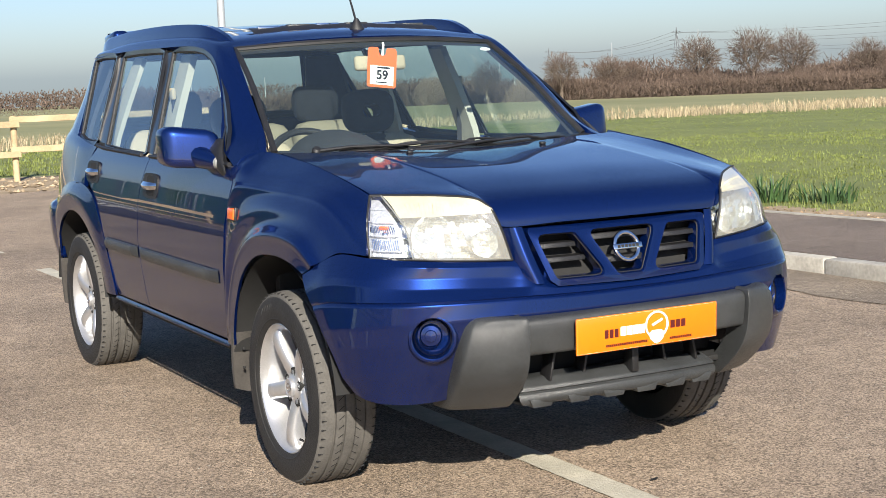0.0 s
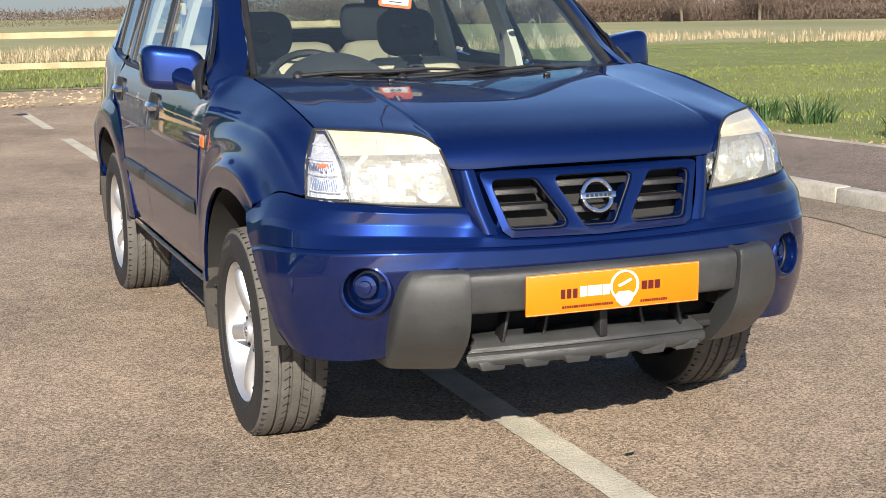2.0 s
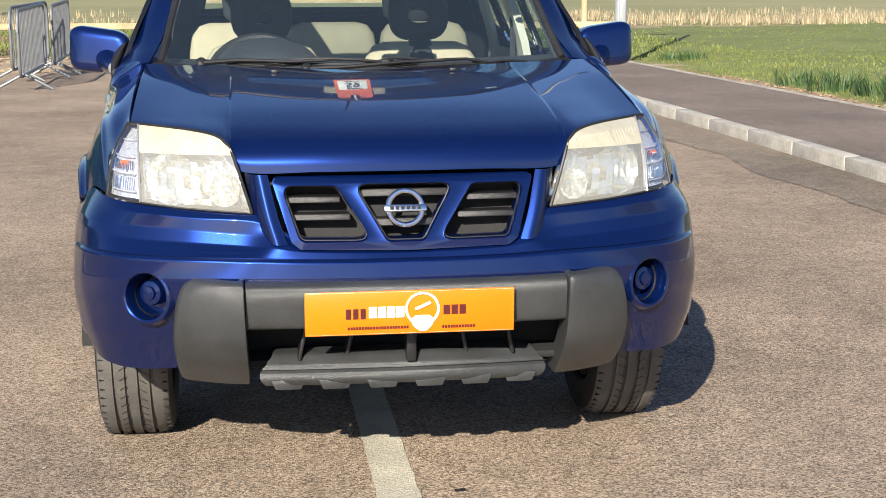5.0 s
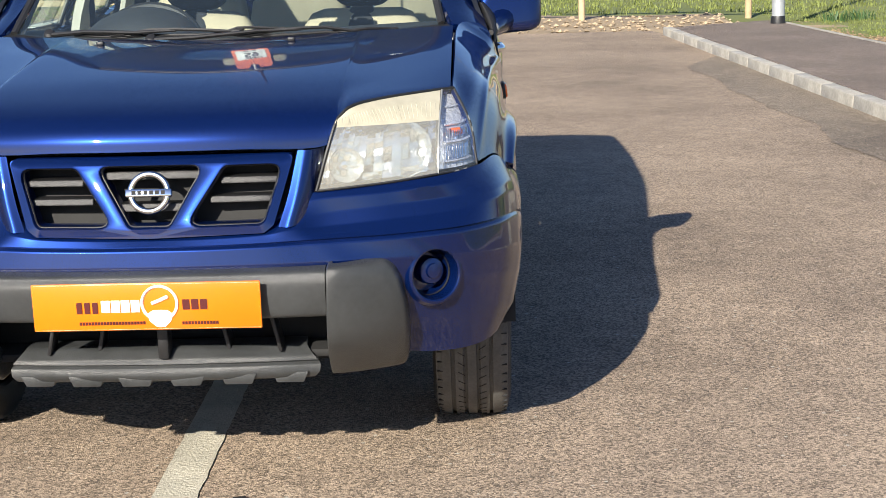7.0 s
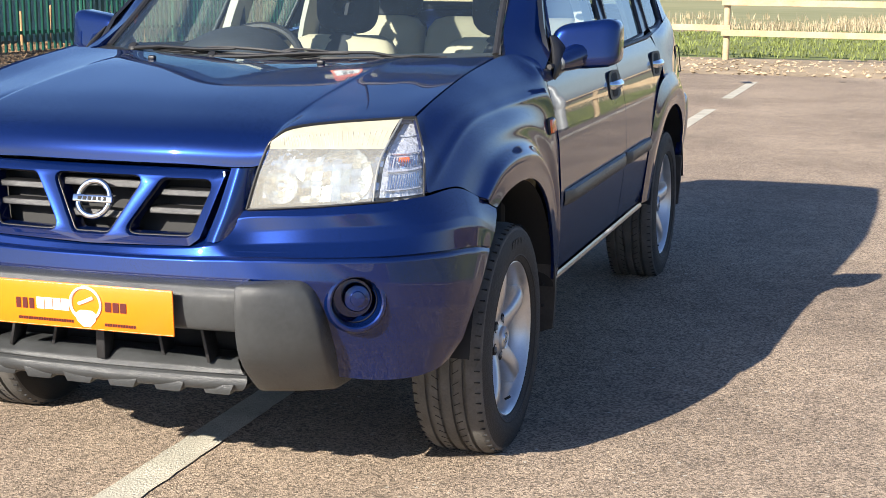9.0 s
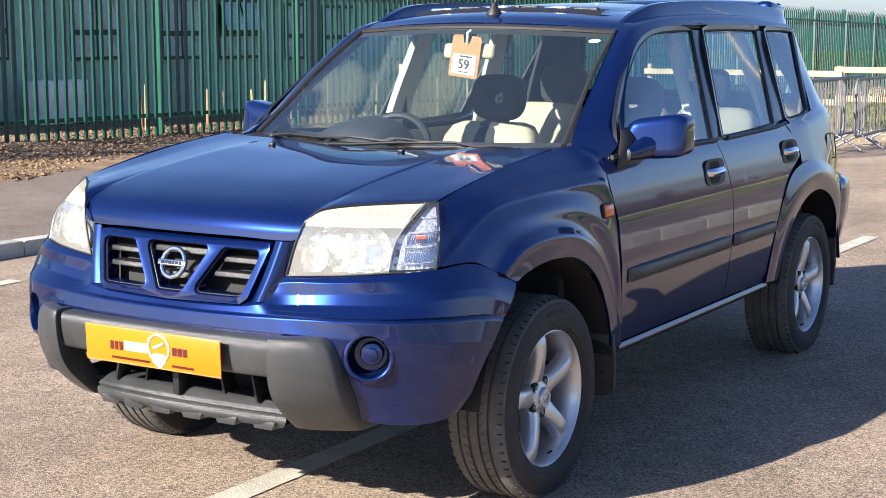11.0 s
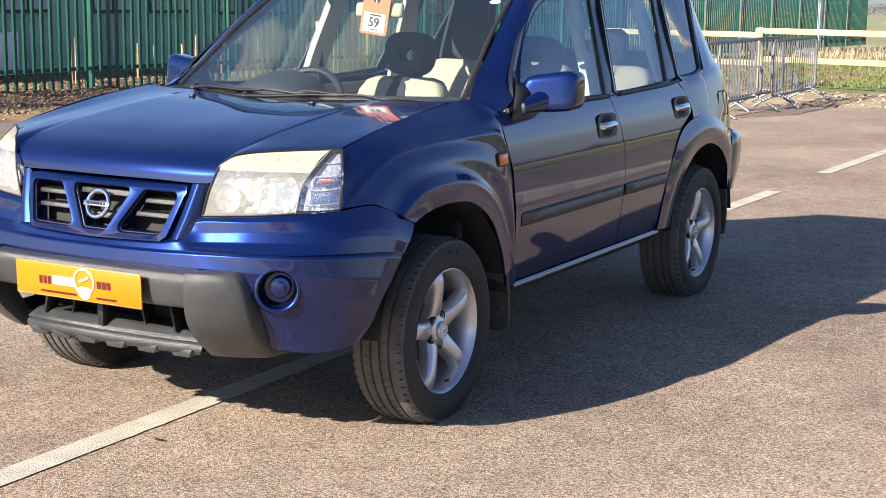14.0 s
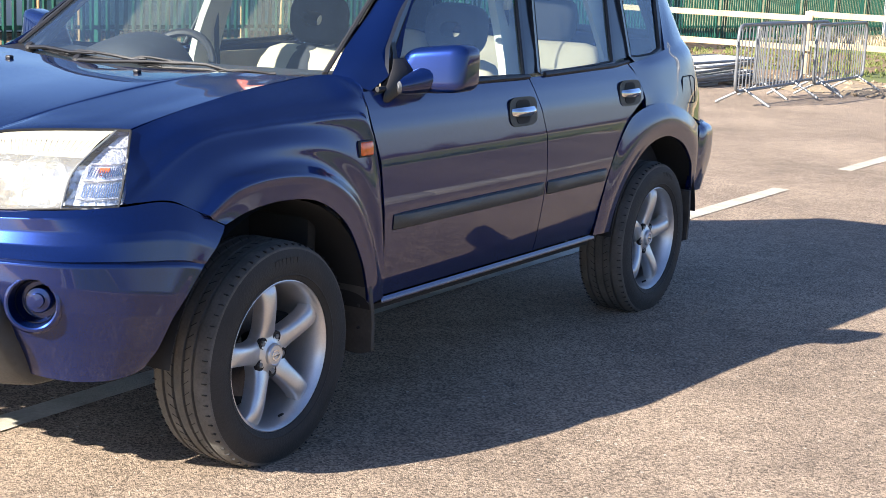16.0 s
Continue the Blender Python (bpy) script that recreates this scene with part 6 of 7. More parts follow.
def shrink(curves, dy, k=0.97):
    c = np.mean([p for q in curves for p in q], axis=0)
    return [[tuple(c + (np.array(p) - c) * k + np.array((0, dy, 0))) for p in q] for q in curves]


def headlamp(s):
    flip = (lambda q: q) if s > 0 else mirrored
    body = shrink([HL_LOW, HL_MID, HL_UP, HL_TOP], 0.07, 0.98)
    lamp = part("headlamp", flip(skin(body, 20, 16)), REFLECTOR, car, "large clear headlamp with a slightly yellowed lens")
    rnd = random.Random(5)
    gv, gf = skin(shrink([HL_LOW, HL_MID, HL_UP], 0.055, 0.97), 15, 11)
    fv, ff = [], []
    for q in gf:
        c = sum((Vector(gv[w]) for w in q), Vector()) / 4
        turn = Matrix.Rotation(rnd.uniform(-0.3, 0.3), 3, "X") @ Matrix.Rotation(rnd.uniform(-0.35, 0.35), 3, "Z")
        n0 = len(fv)
        fv += [tuple(c + turn @ ((Vector(gv[w]) - c) * 0.98)) for w in q]
        ff.append((n0, n0 + 1, n0 + 2, n0 + 3))
    part("faceted_reflector", flip((fv, ff)), REFLECTOR, lamp, "bright faceted reflector", 1)["kind"] = "stuff"
    part("lens", flip(skin([HL_LOW, HL_MID, HL_UP], 24, 18)), LENS, lamp)
    part("upper_lens", flip(skin([HL_UP, [tuple((np.array(a) + np.array(b)) / 2 + np.array((0, -0.004, 0.004))) for a, b in zip(HL_UP, HL_TOP)], HL_TOP], 24, 8)), HAZED, lamp, "cream ribbed upper lens")
    for k in range(36):
        t = (k + 0.5) / 36
        a, b = smooth_line(HL_UP, 35)[int(t * 34)], smooth_line(HL_TOP, 35)[int(t * 34)]
        part("rib", flip(tube([tuple(a + (b - a) * 0.12 + np.array((0, -0.0012, 0.0008))), tuple((a + b) / 2 + np.array((0, -0.0042, 0.0040))), tuple(a + (b - a) * 0.86 + np.array((0, -0.0005, 0.0003)))], 0.0009, 5)), HAZED, lamp)
    for cx, cy, cz, r, d in ((0.580, -0.668, 0.876, 0.066, 0.08), (0.447, -0.745, 0.852, 0.040, 0.05)):
        m = pose(cx, cy, cz) @ Vector((0.30, -0.93, 0.10)).to_track_quat("X", "Z").to_matrix().to_4x4()
        bowl = moved(lathe([(-d, 0.012), (-d * 0.86, r * 0.32), (-d * 0.70, r * 0.55), (-d * 0.42, r * 0.80), (0.0, r), (0.006, r * 1.03), (0.0, r * 1.06)], 18), m)
        bo = part("reflector_bowl", flip(bowl), REFLECTOR, lamp, "", 8)
        part("bulb_cap", flip(moved(lathe([(-d, 0.012), (-d * 0.45, 0.013), (-d * 0.35, 0.009), (-d * 0.33, 0.0)], 16), m)), CHROME, bo)
    part("seal", flip(tube([tuple(p) for p in list(smooth_line(HL_LOW, 10)) + list(smooth_line(IN_LOW, 5))[1:] + list(smooth_line([IN_LOW[2], IN_MID[2], IN_TOP[2]], 7))[1:]], 0.0032, 6)), BLACK, lamp)
    part("seal", flip(tube([tuple(p) for p in list(smooth_line([HL_LOW[0], HL_MID[0], HL_UP[0], HL_TOP[0]], 7)) + list(smooth_line(HL_TOP, 12))[1:] + [IN_TOP[2]]], 0.004, 6)), BLACK, lamp)
    ind = part("corner_lamp", flip(skin(shrink([IN_LOW, IN_MID, IN_TOP], 0.035, 0.96), 10, 12)), CORNER, lamp, "clear corner lamp with a silver reflector")
    part("corner_lens", flip(skin([IN_LOW, IN_MID, IN_TOP], 10, 14)), CLEAR, ind)
    inner = skin(shrink([IN_LOW, IN_MID, IN_TOP], 0.022, 0.92), 21, 40)[0]
    for c in range(3, 17):
        for t0, t1 in ((4, 11), (15, 20)):
            part("reflector_rib", flip(tube([inner[r * 21 + c] for r in range(t0, t1 + 1)], 0.0017, 4)), CHROME, ind)
    for r in (3, 13, 22, 31):
        part("reflector_step", flip(tube([inner[r * 21 + c] for c in range(2, 18)], 0.0042 if r == 13 else 0.0026, 5)), CORNER, ind)
    rim = list(smooth_line(IN_LOW, 8)) + list(smooth_line([IN_LOW[2], IN_MID[2], IN_TOP[2]], 10))[1:] + list(smooth_line(IN_TOP, 6))[-2::-1] + list(smooth_line([IN_LOW[0], IN_MID[0], IN_TOP[0]], 12))[-2:0:-1]
    part("lens_rim", flip(tube([tuple(p) for p in rim], 0.0028, 6, closed=True)), RIM_GREY, ind, "pale grey moulded rim")
    # orange blocks stand in for the amber reflected among the ribs
    for z, w in ((0.880, 0.040), (0.908, 0.030)):
        part("amber_reflection", flip(moved(box(w, 0.012, 0.012, (0, 0, 0), 0.004), pose(0.702, -0.585, z, 0, 0, 42))), ORANGE_LENS, ind)
    part("bulb", flip(moved(box(0.02, 0.03, 0.022, (0, 0, 0), 0.009), pose(0.700, -0.588, 0.887))), CHROME, ind)


headlamp(1)
headlamp(-1)


# side repeaters, mud flaps, sills, wheel housings, underbody
for s in (1, -1):
    rep = part("side_repeater", moved(box(0.016, 0.062, 0.042, (0, 0, 0), 0.006, 3), pose(s * (side_x(0.895) + 0.001), 0.352, 0.897, 0, s * -6, 0)), ORANGE_LENS, car, "orange side indicator")
    part("repeater_seal", moved(box(0.012, 0.070, 0.050, (0, 0, 0), 0.005, 2), pose(s * (side_x(0.895) - 0.002), 0.352, 0.897, 0, s * -6, 0)), BLACK, rep)
    flip = (lambda q: q) if s > 0 else mirrored
    for y, z, zz in ((0.41, 0.47, 0.250), (2.885, 0.50, 0.262)):
        flap = part("mud_flap", flip(skin([[(0.70, y + 0.02, zz), (0.78, y + 0.02, zz - 0.008), (0.838, y + 0.012, zz + 0.01)], [(0.70, y + 0.005, (z + zz) / 2), (0.78, y + 0.004, (z + zz) / 2), (0.848, y - 0.004, (z + zz) / 2)], [(0.70, y - 0.03, z), (0.78, y - 0.03, z), (0.853, y - 0.03, z)]], 10, 10)), FLAP, car, "dusty black rubber mud flap")
        thick(flap, 0.014)
        for dz in (0.06, 0.13):
            part("screw", flip(moved(lathe([(-0.004, 0.006), (0.0, 0.005), (0.002, 0.0)], 8), pose(0.815, y - 0.036 + 0.05 * dz, z - dz, 0, 0, -90))), DARK, flap)
    sill = part("sill", flip(skin([[(0.68, 0.47, 0.366), (0.68, 1.2, 0.366), (0.68, 2.0, 0.366)], [(0.776, 0.47, 0.368), (0.776, 1.2, 0.368), (0.776, 2.0, 0.368)], [(0.794, 0.47, 0.377), (0.794, 1.2, 0.377), (0.794, 1.98, 0.377)], [(0.806, 0.475, 0.397), (0.806, 1.2, 0.397), (0.806, 1.97, 0.397)]], 12, 12)), DARK, car, "black sill below the doors")
    part("sill_cover", flip(skin([[(0.819, 0.475, 0.397), (0.819, 1.2, 0.397), (0.819, 1.96, 0.397)], [(0.834, 0.477, 0.404), (0.834, 1.2, 0.404), (0.834, 1.955, 0.404)], [(0.828, 0.48, 0.421), (0.828, 1.2, 0.421), (0.828, 1.95, 0.421)]], 12, 7)), PAINT, sill)
    for yc, r, x1 in ((-0.05, 0.452, 0.845), (2.50, 0.436, 0.85)):
        v, f = [], []
        n = 22
        for i in range(n + 1):
            a = radians(8 + 164 * i / n)
            for x in (0.50, x1):
                v.append((x, yc + r * math.cos(a), 0.335 + r * math.sin(a)))
        f = [(2 * i, 2 * i + 1, 2 * i + 3, 2 * i + 2) for i in range(n)]
        c = len(v)
        v.append((0.50, yc, 0.25))
        f += [(2 * i, 2 * i + 2, c) for i in range(n)]
        part("wheel_housing", flip((v, f)), DARK, car)
    part("fuel_flap" if s > 0 else "quarter_seam", flip(tube([(0.834, 2.745, 0.885), (0.834, 2.86, 0.885), (0.826, 2.885, 0.90), (0.817, 2.88, 0.985), (0.812, 2.86, 1.0), (0.818, 2.75, 1.0), (0.824, 2.735, 0.985), (0.834, 2.73, 0.90)], 0.0025, 4, closed=True)) if s > 0 else flip(tube([(0.86, 2.40, 0.905), (0.852, 2.47, 0.895)], 0.002, 4)), DARK, car)
part("underbody", box(1.12, 3.0, 0.14, (0, 1.45, 0.38), 0.03), DARK, car)
part("undertray", box(1.05, 0.75, 0.02, (0, -0.40, 0.405), 0.006), DARK, car)
part("engine_bay", box(0.70, 0.56, 0.50, (0, -0.38, 0.64), 0.04), DARK, car)
part("bulkhead", box(1.45, 0.05, 0.62, (0, 0.26, 0.75), 0.02), DARK, car)

# rear bumper, tailgate, rear lamps
RB = [[(0.838, 2.866, 0.50), (0.830, 2.98, 0.485), (0.78, 3.12, 0.475), (0.60, 3.215, 0.47), (0, 3.25, 0.47)], [(0.848, 2.886, 0.62), (0.850, 3.0, 0.62), (0.80, 3.16, 0.62), (0.62, 3.255, 0.62), (0, 3.29, 0.62)], [(0.845, 2.922, 0.74), (0.846, 3.02, 0.745), (0.80, 3.165, 0.745), (0.62, 3.25, 0.745), (0, 3.285, 0.745)], [(0.826, 2.948, 0.775), (0.815, 3.02, 0.785), (0.76, 3.12, 0.787), (0.58, 3.20, 0.787), (0, 3.24, 0.787)]]
rb = skin(RB, 30, 16)
thick(part("rear_bumper", join(rb, mirrored(rb)), PAINT, car, "blue rear bumper"), 0.02)
TG = [[(x, 3.18 - 0.05 * (x / 0.66) ** 2 - dy, z) for x in (-0.66, -0.3, 0, 0.3, 0.66)] for z, dy in ((0.78, 0.0), (0.95, 0.01), (1.10, 0.05), (1.155, 0.09))]
tailgate = part("tailgate", skin(TG, 16, 12), PAINT, car)
thick(tailgate, 0.04)
RG = [[(x * k, y - 0.06 * (x / 0.6) ** 2, z) for x in (-0.6, -0.3, 0, 0.3, 0.6)] for z, y, k in ((1.155, 3.09, 1.0), (1.30, 3.00, 0.93), (1.48, 2.84, 0.85))]
rg = part("rear_window", skin(RG, 16, 10), TINTED, tailgate)
rg.visible_shadow = False
part("window_frame", tube([tuple(p) for p in list(smooth_line(RG[0], 10)) + list(smooth_line(RG[2], 10))[::-1]], 0.022, 6, closed=True), BLACK, tailgate)
pair("rear_lamp", skin([[(0.755, 2.985, 0.93), (0.70, 3.09, 0.93), (0.655, 3.14, 0.93)], [(0.735, 2.955, 1.10), (0.68, 3.06, 1.10), (0.63, 3.105, 1.10)]], 8, 8), material("red_lens", (0.35, 0.01, 0.01), rough=0.15, coat=0.6), "red rear lamp", 0.01)


# door mirrors
def door_mirror(s):
    flip = (lambda q: q) if s > 0 else mirrored
    bm = bmesh.new()
    bmesh.ops.create_cube(bm, size=1)
    bmesh.ops.bevel(bm, geom=bm.edges[:], offset=0.24, segments=5, affect="EDGES", profile=0.55)
    for q in bm.verts:
        x, y, z = q.co
        taper = 1.0 - 0.22 * max(0, -x + 0.1)
        if x < 0 and z < 0:
            x *= 1.0 + 0.75 * min(1.0, -z / 0.3)
        q.co = Vector((0.870 + x * 0.204, 0.704 + y * 0.115 + 0.055 * x + (0.02 * z if y < 0 else 0.0), 1.122 + z * 0.150 * taper + 0.012 * x - 0.03 * max(0, -x) ** 2))
    bm.verts.index_update()
    piece = [tuple(q.co) for q in bm.verts], [tuple(w.index for w in q.verts) for q in bm.faces]
    bm.free()
    mir = part("door_mirror", flip(piece), PAINT, car, "blue door mirror housing")
    part("mirror_foot", flip(skin([[(0.785, 0.525, 1.050), (0.80, 0.545, 1.048), (0.83, 0.585, 1.050)], [(0.793, 0.52, 1.072), (0.80, 0.54, 1.080), (0.82, 0.58, 1.088)], [(0.775, 0.55, 1.100), (0.79, 0.575, 1.110), (0.815, 0.61, 1.112)], [(0.775, 0.59, 1.06), (0.80, 0.615, 1.055), (0.83, 0.64, 1.055)], [(0.785, 0.525, 1.050), (0.80, 0.545, 1.048), (0.83, 0.585, 1.050)]], 8, 16)), BLACK, mir, "black mirror foot")
    rings = []
    for z, cx, cy, wx, wy in ((1.022, 0.812, 0.494, 0.004, 0.014), (1.032, 0.813, 0.502, 0.007, 0.028), (1.055, 0.814, 0.528, 0.011, 0.048), (1.090, 0.808, 0.575, 0.018, 0.066), (1.120, 0.796, 0.600, 0.017, 0.056), (1.150, 0.778, 0.606, 0.008, 0.030)):
        rings.append([(cx + wx * math.cos(a), cy + wy * math.sin(a), z) for a in np.linspace(0, 2 * math.pi, 9)])
    part("mirror_mount", flip(skin(rings, 25, 16)), BLACK, mir, "black triangular mirror mount")
    part("mirror_neck", flip(tube([(0.812, 0.548, 1.068), (0.820, 0.580, 1.072), (0.832, 0.630, 1.080), (0.850, 0.680, 1.092)], [0.024, 0.030, 0.038, 0.045], 14)), PAINT, mir)
    part("neck_cap", flip(tube([(0.808, 0.528, 1.066), (0.810, 0.536, 1.067), (0.812, 0.549, 1.068)], [0.012, 0.021, 0.0245], 14)), RIM_GREY, mir, "pale grey cap at the foot of the mirror")
    part("mirror_base", flip(skin([[(0.81, 0.650, 1.052), (0.875, 0.685, 1.045), (0.935, 0.735, 1.058)], [(0.81, 0.750, 1.055), (0.875, 0.770, 1.046), (0.925, 0.785, 1.058)]], 10, 4)), BLACK, mir)
    part("mirror_glass", flip(moved(box(0.15, 0.004, 0.11, (0, 0, 0), 0.002), pose(0.875, 0.770, 1.122, 0, 0, 16))), CHROME, mir)


door_mirror(1)
door_mirror(-1)
# dark block added out of sight to close the gap between wing and door
pair("hinge_post", box(0.05, 0.13, 0.15, (0.758, 0.465, 0.965), 0.01), DARK)


# wheels
def sidewall_shape():
    R = TYRE_R
    prof = [(-0.085, 0.2145), (-0.097, 0.2215), (-0.1045, 0.236), (-0.108, 0.262), (-0.1055, 0.288), (-0.099, 0.308), (-0.090, R - 0.012), (-0.080, R - 0.012)]
    return lathe(prof + [(-a, r) for a, r in reversed(prof)], 72)


def tread_shape():
    R = TYRE_R
    prof = [(-0.0995, 0.306), (-0.0965, 0.3135), (-0.086, R - 0.006), (-0.078, R - 0.003)]
    for g in (-0.052, -0.018, 0.018, 0.052):
        prof += [(g - 0.0055, R), (g - 0.0045, R - 0.008), (g + 0.0045, R - 0.008), (g + 0.0055, R)]
    prof += [(0.078, R - 0.003), (0.086, R - 0.006), (0.0965, 0.3135), (0.0995, 0.306)]
    return lathe(prof, 72)


def wheel_face():
    """The spoked disc's middle: a dished plate with five scalloped corners."""
    v, f = [], []
    n, m = 80, 6
    for k in range(n):
        a = 2 * math.pi * k / n
        lobe = math.cos(5 * a)
        rings = [(0.030, 0.068), (0.036, 0.064), (0.050, 0.060), (0.066 + 0.008 * lobe, 0.058), (0.074 + 0.010 * lobe, 0.050), (0.076 + 0.010 * lobe, 0.010)]
        for r, x in rings:
            v.append((x, -r * math.sin(a), r * math.cos(a)))
    for k in range(n):
        for i in range(m - 1):
            f.append((k * m + i, k * m + i + 1, ((k + 1) % n) * m + i + 1, ((k + 1) % n) * m + i))
    return v, f


def spoke_shape():
    """One spoke: rounded across, flaring a little at the hub, dropping behind the rim lip."""
    zs = [0.046, 0.062, 0.085, 0.115, 0.150, 0.180, 0.198, 0.2085]
    half = [0.044, 0.035, 0.030, 0.0285, 0.0285, 0.030, 0.033, 0.036]
    top = [0.058, 0.063, 0.070, 0.077, 0.083, 0.084, 0.079, 0.073]
    rows = []
    for z, h, t in zip(zs, half, top):
        rows.append([(t - 0.050, -h * 1.04, z), (t - 0.024, -h * 1.02, z), (t - 0.009, -h * 0.90, z), (t - 0.002, -h * 0.55, z), (t, 0, z), (t - 0.002, h * 0.55, z), (t - 0.009, h * 0.90, z), (t - 0.024, h * 1.02, z), (t - 0.050, h * 1.04, z)])
    return skin(rows, 21, 20)


def build_wheel():
    w = part("wheel", lathe([(-0.09, 0.05), (-0.085, 0.19), (-0.085, 0.205)], 36), DARK, car, "five-spoke silver alloy wheel with a worn tyre")
    ty = part("tyre", sidewall_shape(), RUBBER, w, "black road tyre", 25)
    part("tread", tread_shape(), TREAD, ty, "dusty grey worn tread", 25)
    bars = []
    for k in range(7):
        bars.append(moved(box(0.003, 0.012, 0.020, (0.1062, 0, 0.277)), Matrix.Rotation(-0.20 + 0.060 * k, 4, "X")))
    part("raised_mark", join(*bars), RUBBER, ty)
    shoulder = []
    for k in range(64):
        a = 2 * math.pi * k / 64
        for s in (-1, 1):
            shoulder.append(moved(box(0.024, 0.0026, 0.005, (s * 0.083, 0, TYRE_R - 0.0064)), Matrix.Rotation(a + (0.04 if s > 0 else 0), 4, "X")))
            shoulder.append(moved(box(0.022, 0.0022, 0.002, (s * 0.035, 0, TYRE_R - 0.0008)), Matrix.Rotation(a + 0.02 * s, 4, "X") @ Matrix.Rotation(0.6 * s, 4, "Z")))
    part("tread_pattern", join(*shoulder), DARK, ty)["kind"] = "stuff"
    part("sidewall_ring", lathe([(0.1035, 0.2335), (0.1062, 0.236), (0.1052, 0.2395)], 64), RUBBER, ty)
    part("rim", lathe([(-0.085, 0.192), (-0.02, 0.190), (0.03, 0.194), (0.062, 0.200), (0.080, 0.2065), (0.090, 0.2115), (0.0945, 0.2165), (0.0930, 0.2200), (0.088, 0.2205), (0.082, 0.2160)], 72), ALLOY, w, "silver alloy rim")
    part("brake_disc", lathe([(-0.03, 0.05), (-0.03, 0.140), (-0.045, 0.140)], 40), material("brake_iron", (0.12, 0.10, 0.09), rough=0.5, metal=0.8, vary=0.3, scale=20), w)
    part("brake_caliper", box(0.07, 0.06, 0.12, (-0.02, 0.12, 0.03), 0.015), DARK, w)
    lean = 0.157
    hub = part("hub", moved(wheel_face(), Matrix.Rotation(lean, 4, "X")), ALLOY, w, "silver hub with five nut holes", 40)
    part("centre_cap", lathe([(0.060, 0.0335), (0.0745, 0.0325), (0.0785, 0.0295), (0.0765, 0.0270), (0.0770, 0.0)], 36), ALLOY, hub)
    part("cap_mark", moved(lathe([(0.0, 0.0165), (0.002, 0.016), (0.002, 0.013), (0.0, 0.0125)], 28), Matrix.Translation((0.0768, 0, 0))), CHROME, hub)
    part("cap_bar", box(0.002, 0.036, 0.007, (0.0782, 0, 0), 0.0006), CHROME, hub)
    sp = None
    for k in range(5):
        if sp is None:
            sp = part("spoke", spoke_shape(), ALLOY, w, "", 50)
            ob = sp
        else:
            ob = new("spoke", sp.data)
            ob.parent = w
        ob.rotation_euler = (2 * math.pi * k / 5 + lean, 0, 0)
    for k in range(5):
        a = 2 * math.pi * (k + 0.5) / 5 + lean
        m = Matrix.Translation((0.004, -0.0525 * math.sin(a), 0.0525 * math.cos(a)))
        # black disc on the uncut hub face paints the shade inside a nut hole
        part("nut_hole", moved(lathe([(0.045, 0.0168), (0.0572, 0.0168), (0.0580, 0.0150), (0.0560, 0.0142), (0.0558, 0.0)], 20), m), DARK, hub)
        part("wheel_nut", moved(lathe([(0.0550, 0.0088), (0.0590, 0.0082), (0.0602, 0.006), (0.0600, 0.0)], 6), m), STEEL, hub)
    part("valve", tube([(0.07, 0.03, -0.190), (0.085, 0.03, -0.180)], 0.004, 6), BLACK, w)
    return w


wheel = build_wheel()
inset = HUB_X - 0.071
wheel.matrix_world = pose(inset, FRONT_Y, 0.333)
for x, y, z, spin, turn in ((inset, REAR_Y, 0.321, -16, 0), (-inset, FRONT_Y, 0.333, 22, 180), (-inset, REAR_Y, 0.321, 51, 180)):
    copy_thing(wheel, pose(x, y, z, spin, 0, turn))


# ---- inside the car ----
def cushion(sections, n=24, e=0.5):
    """A padded form through sections of (centre x, y, z, half width, half depth), lying in x and y."""
    rows = []
    for cx, cy, cz, w, d in sections:
        ring = []
        for k in range(n + 1):
            a = 2 * math.pi * k / n
            ca, sa = math.cos(a), math.sin(a)
            ring.append((cx + w * math.copysign(abs(ca) ** e, ca), cy + d * math.copysign(abs(sa) ** e, sa), cz))
        rows.append(ring)
    v, f = [], []
    for ring in rows:
        v += ring[:-1]
    for r in range(len(rows) - 1):
        for k in range(n):
            f.append((r * n + k, r * n + (k + 1) % n, (r + 1) * n + (k + 1) % n, (r + 1) * n + k))
    f += [tuple(reversed(range(n))), tuple((len(rows) - 1) * n + k for k in range(n))]
    return v, f


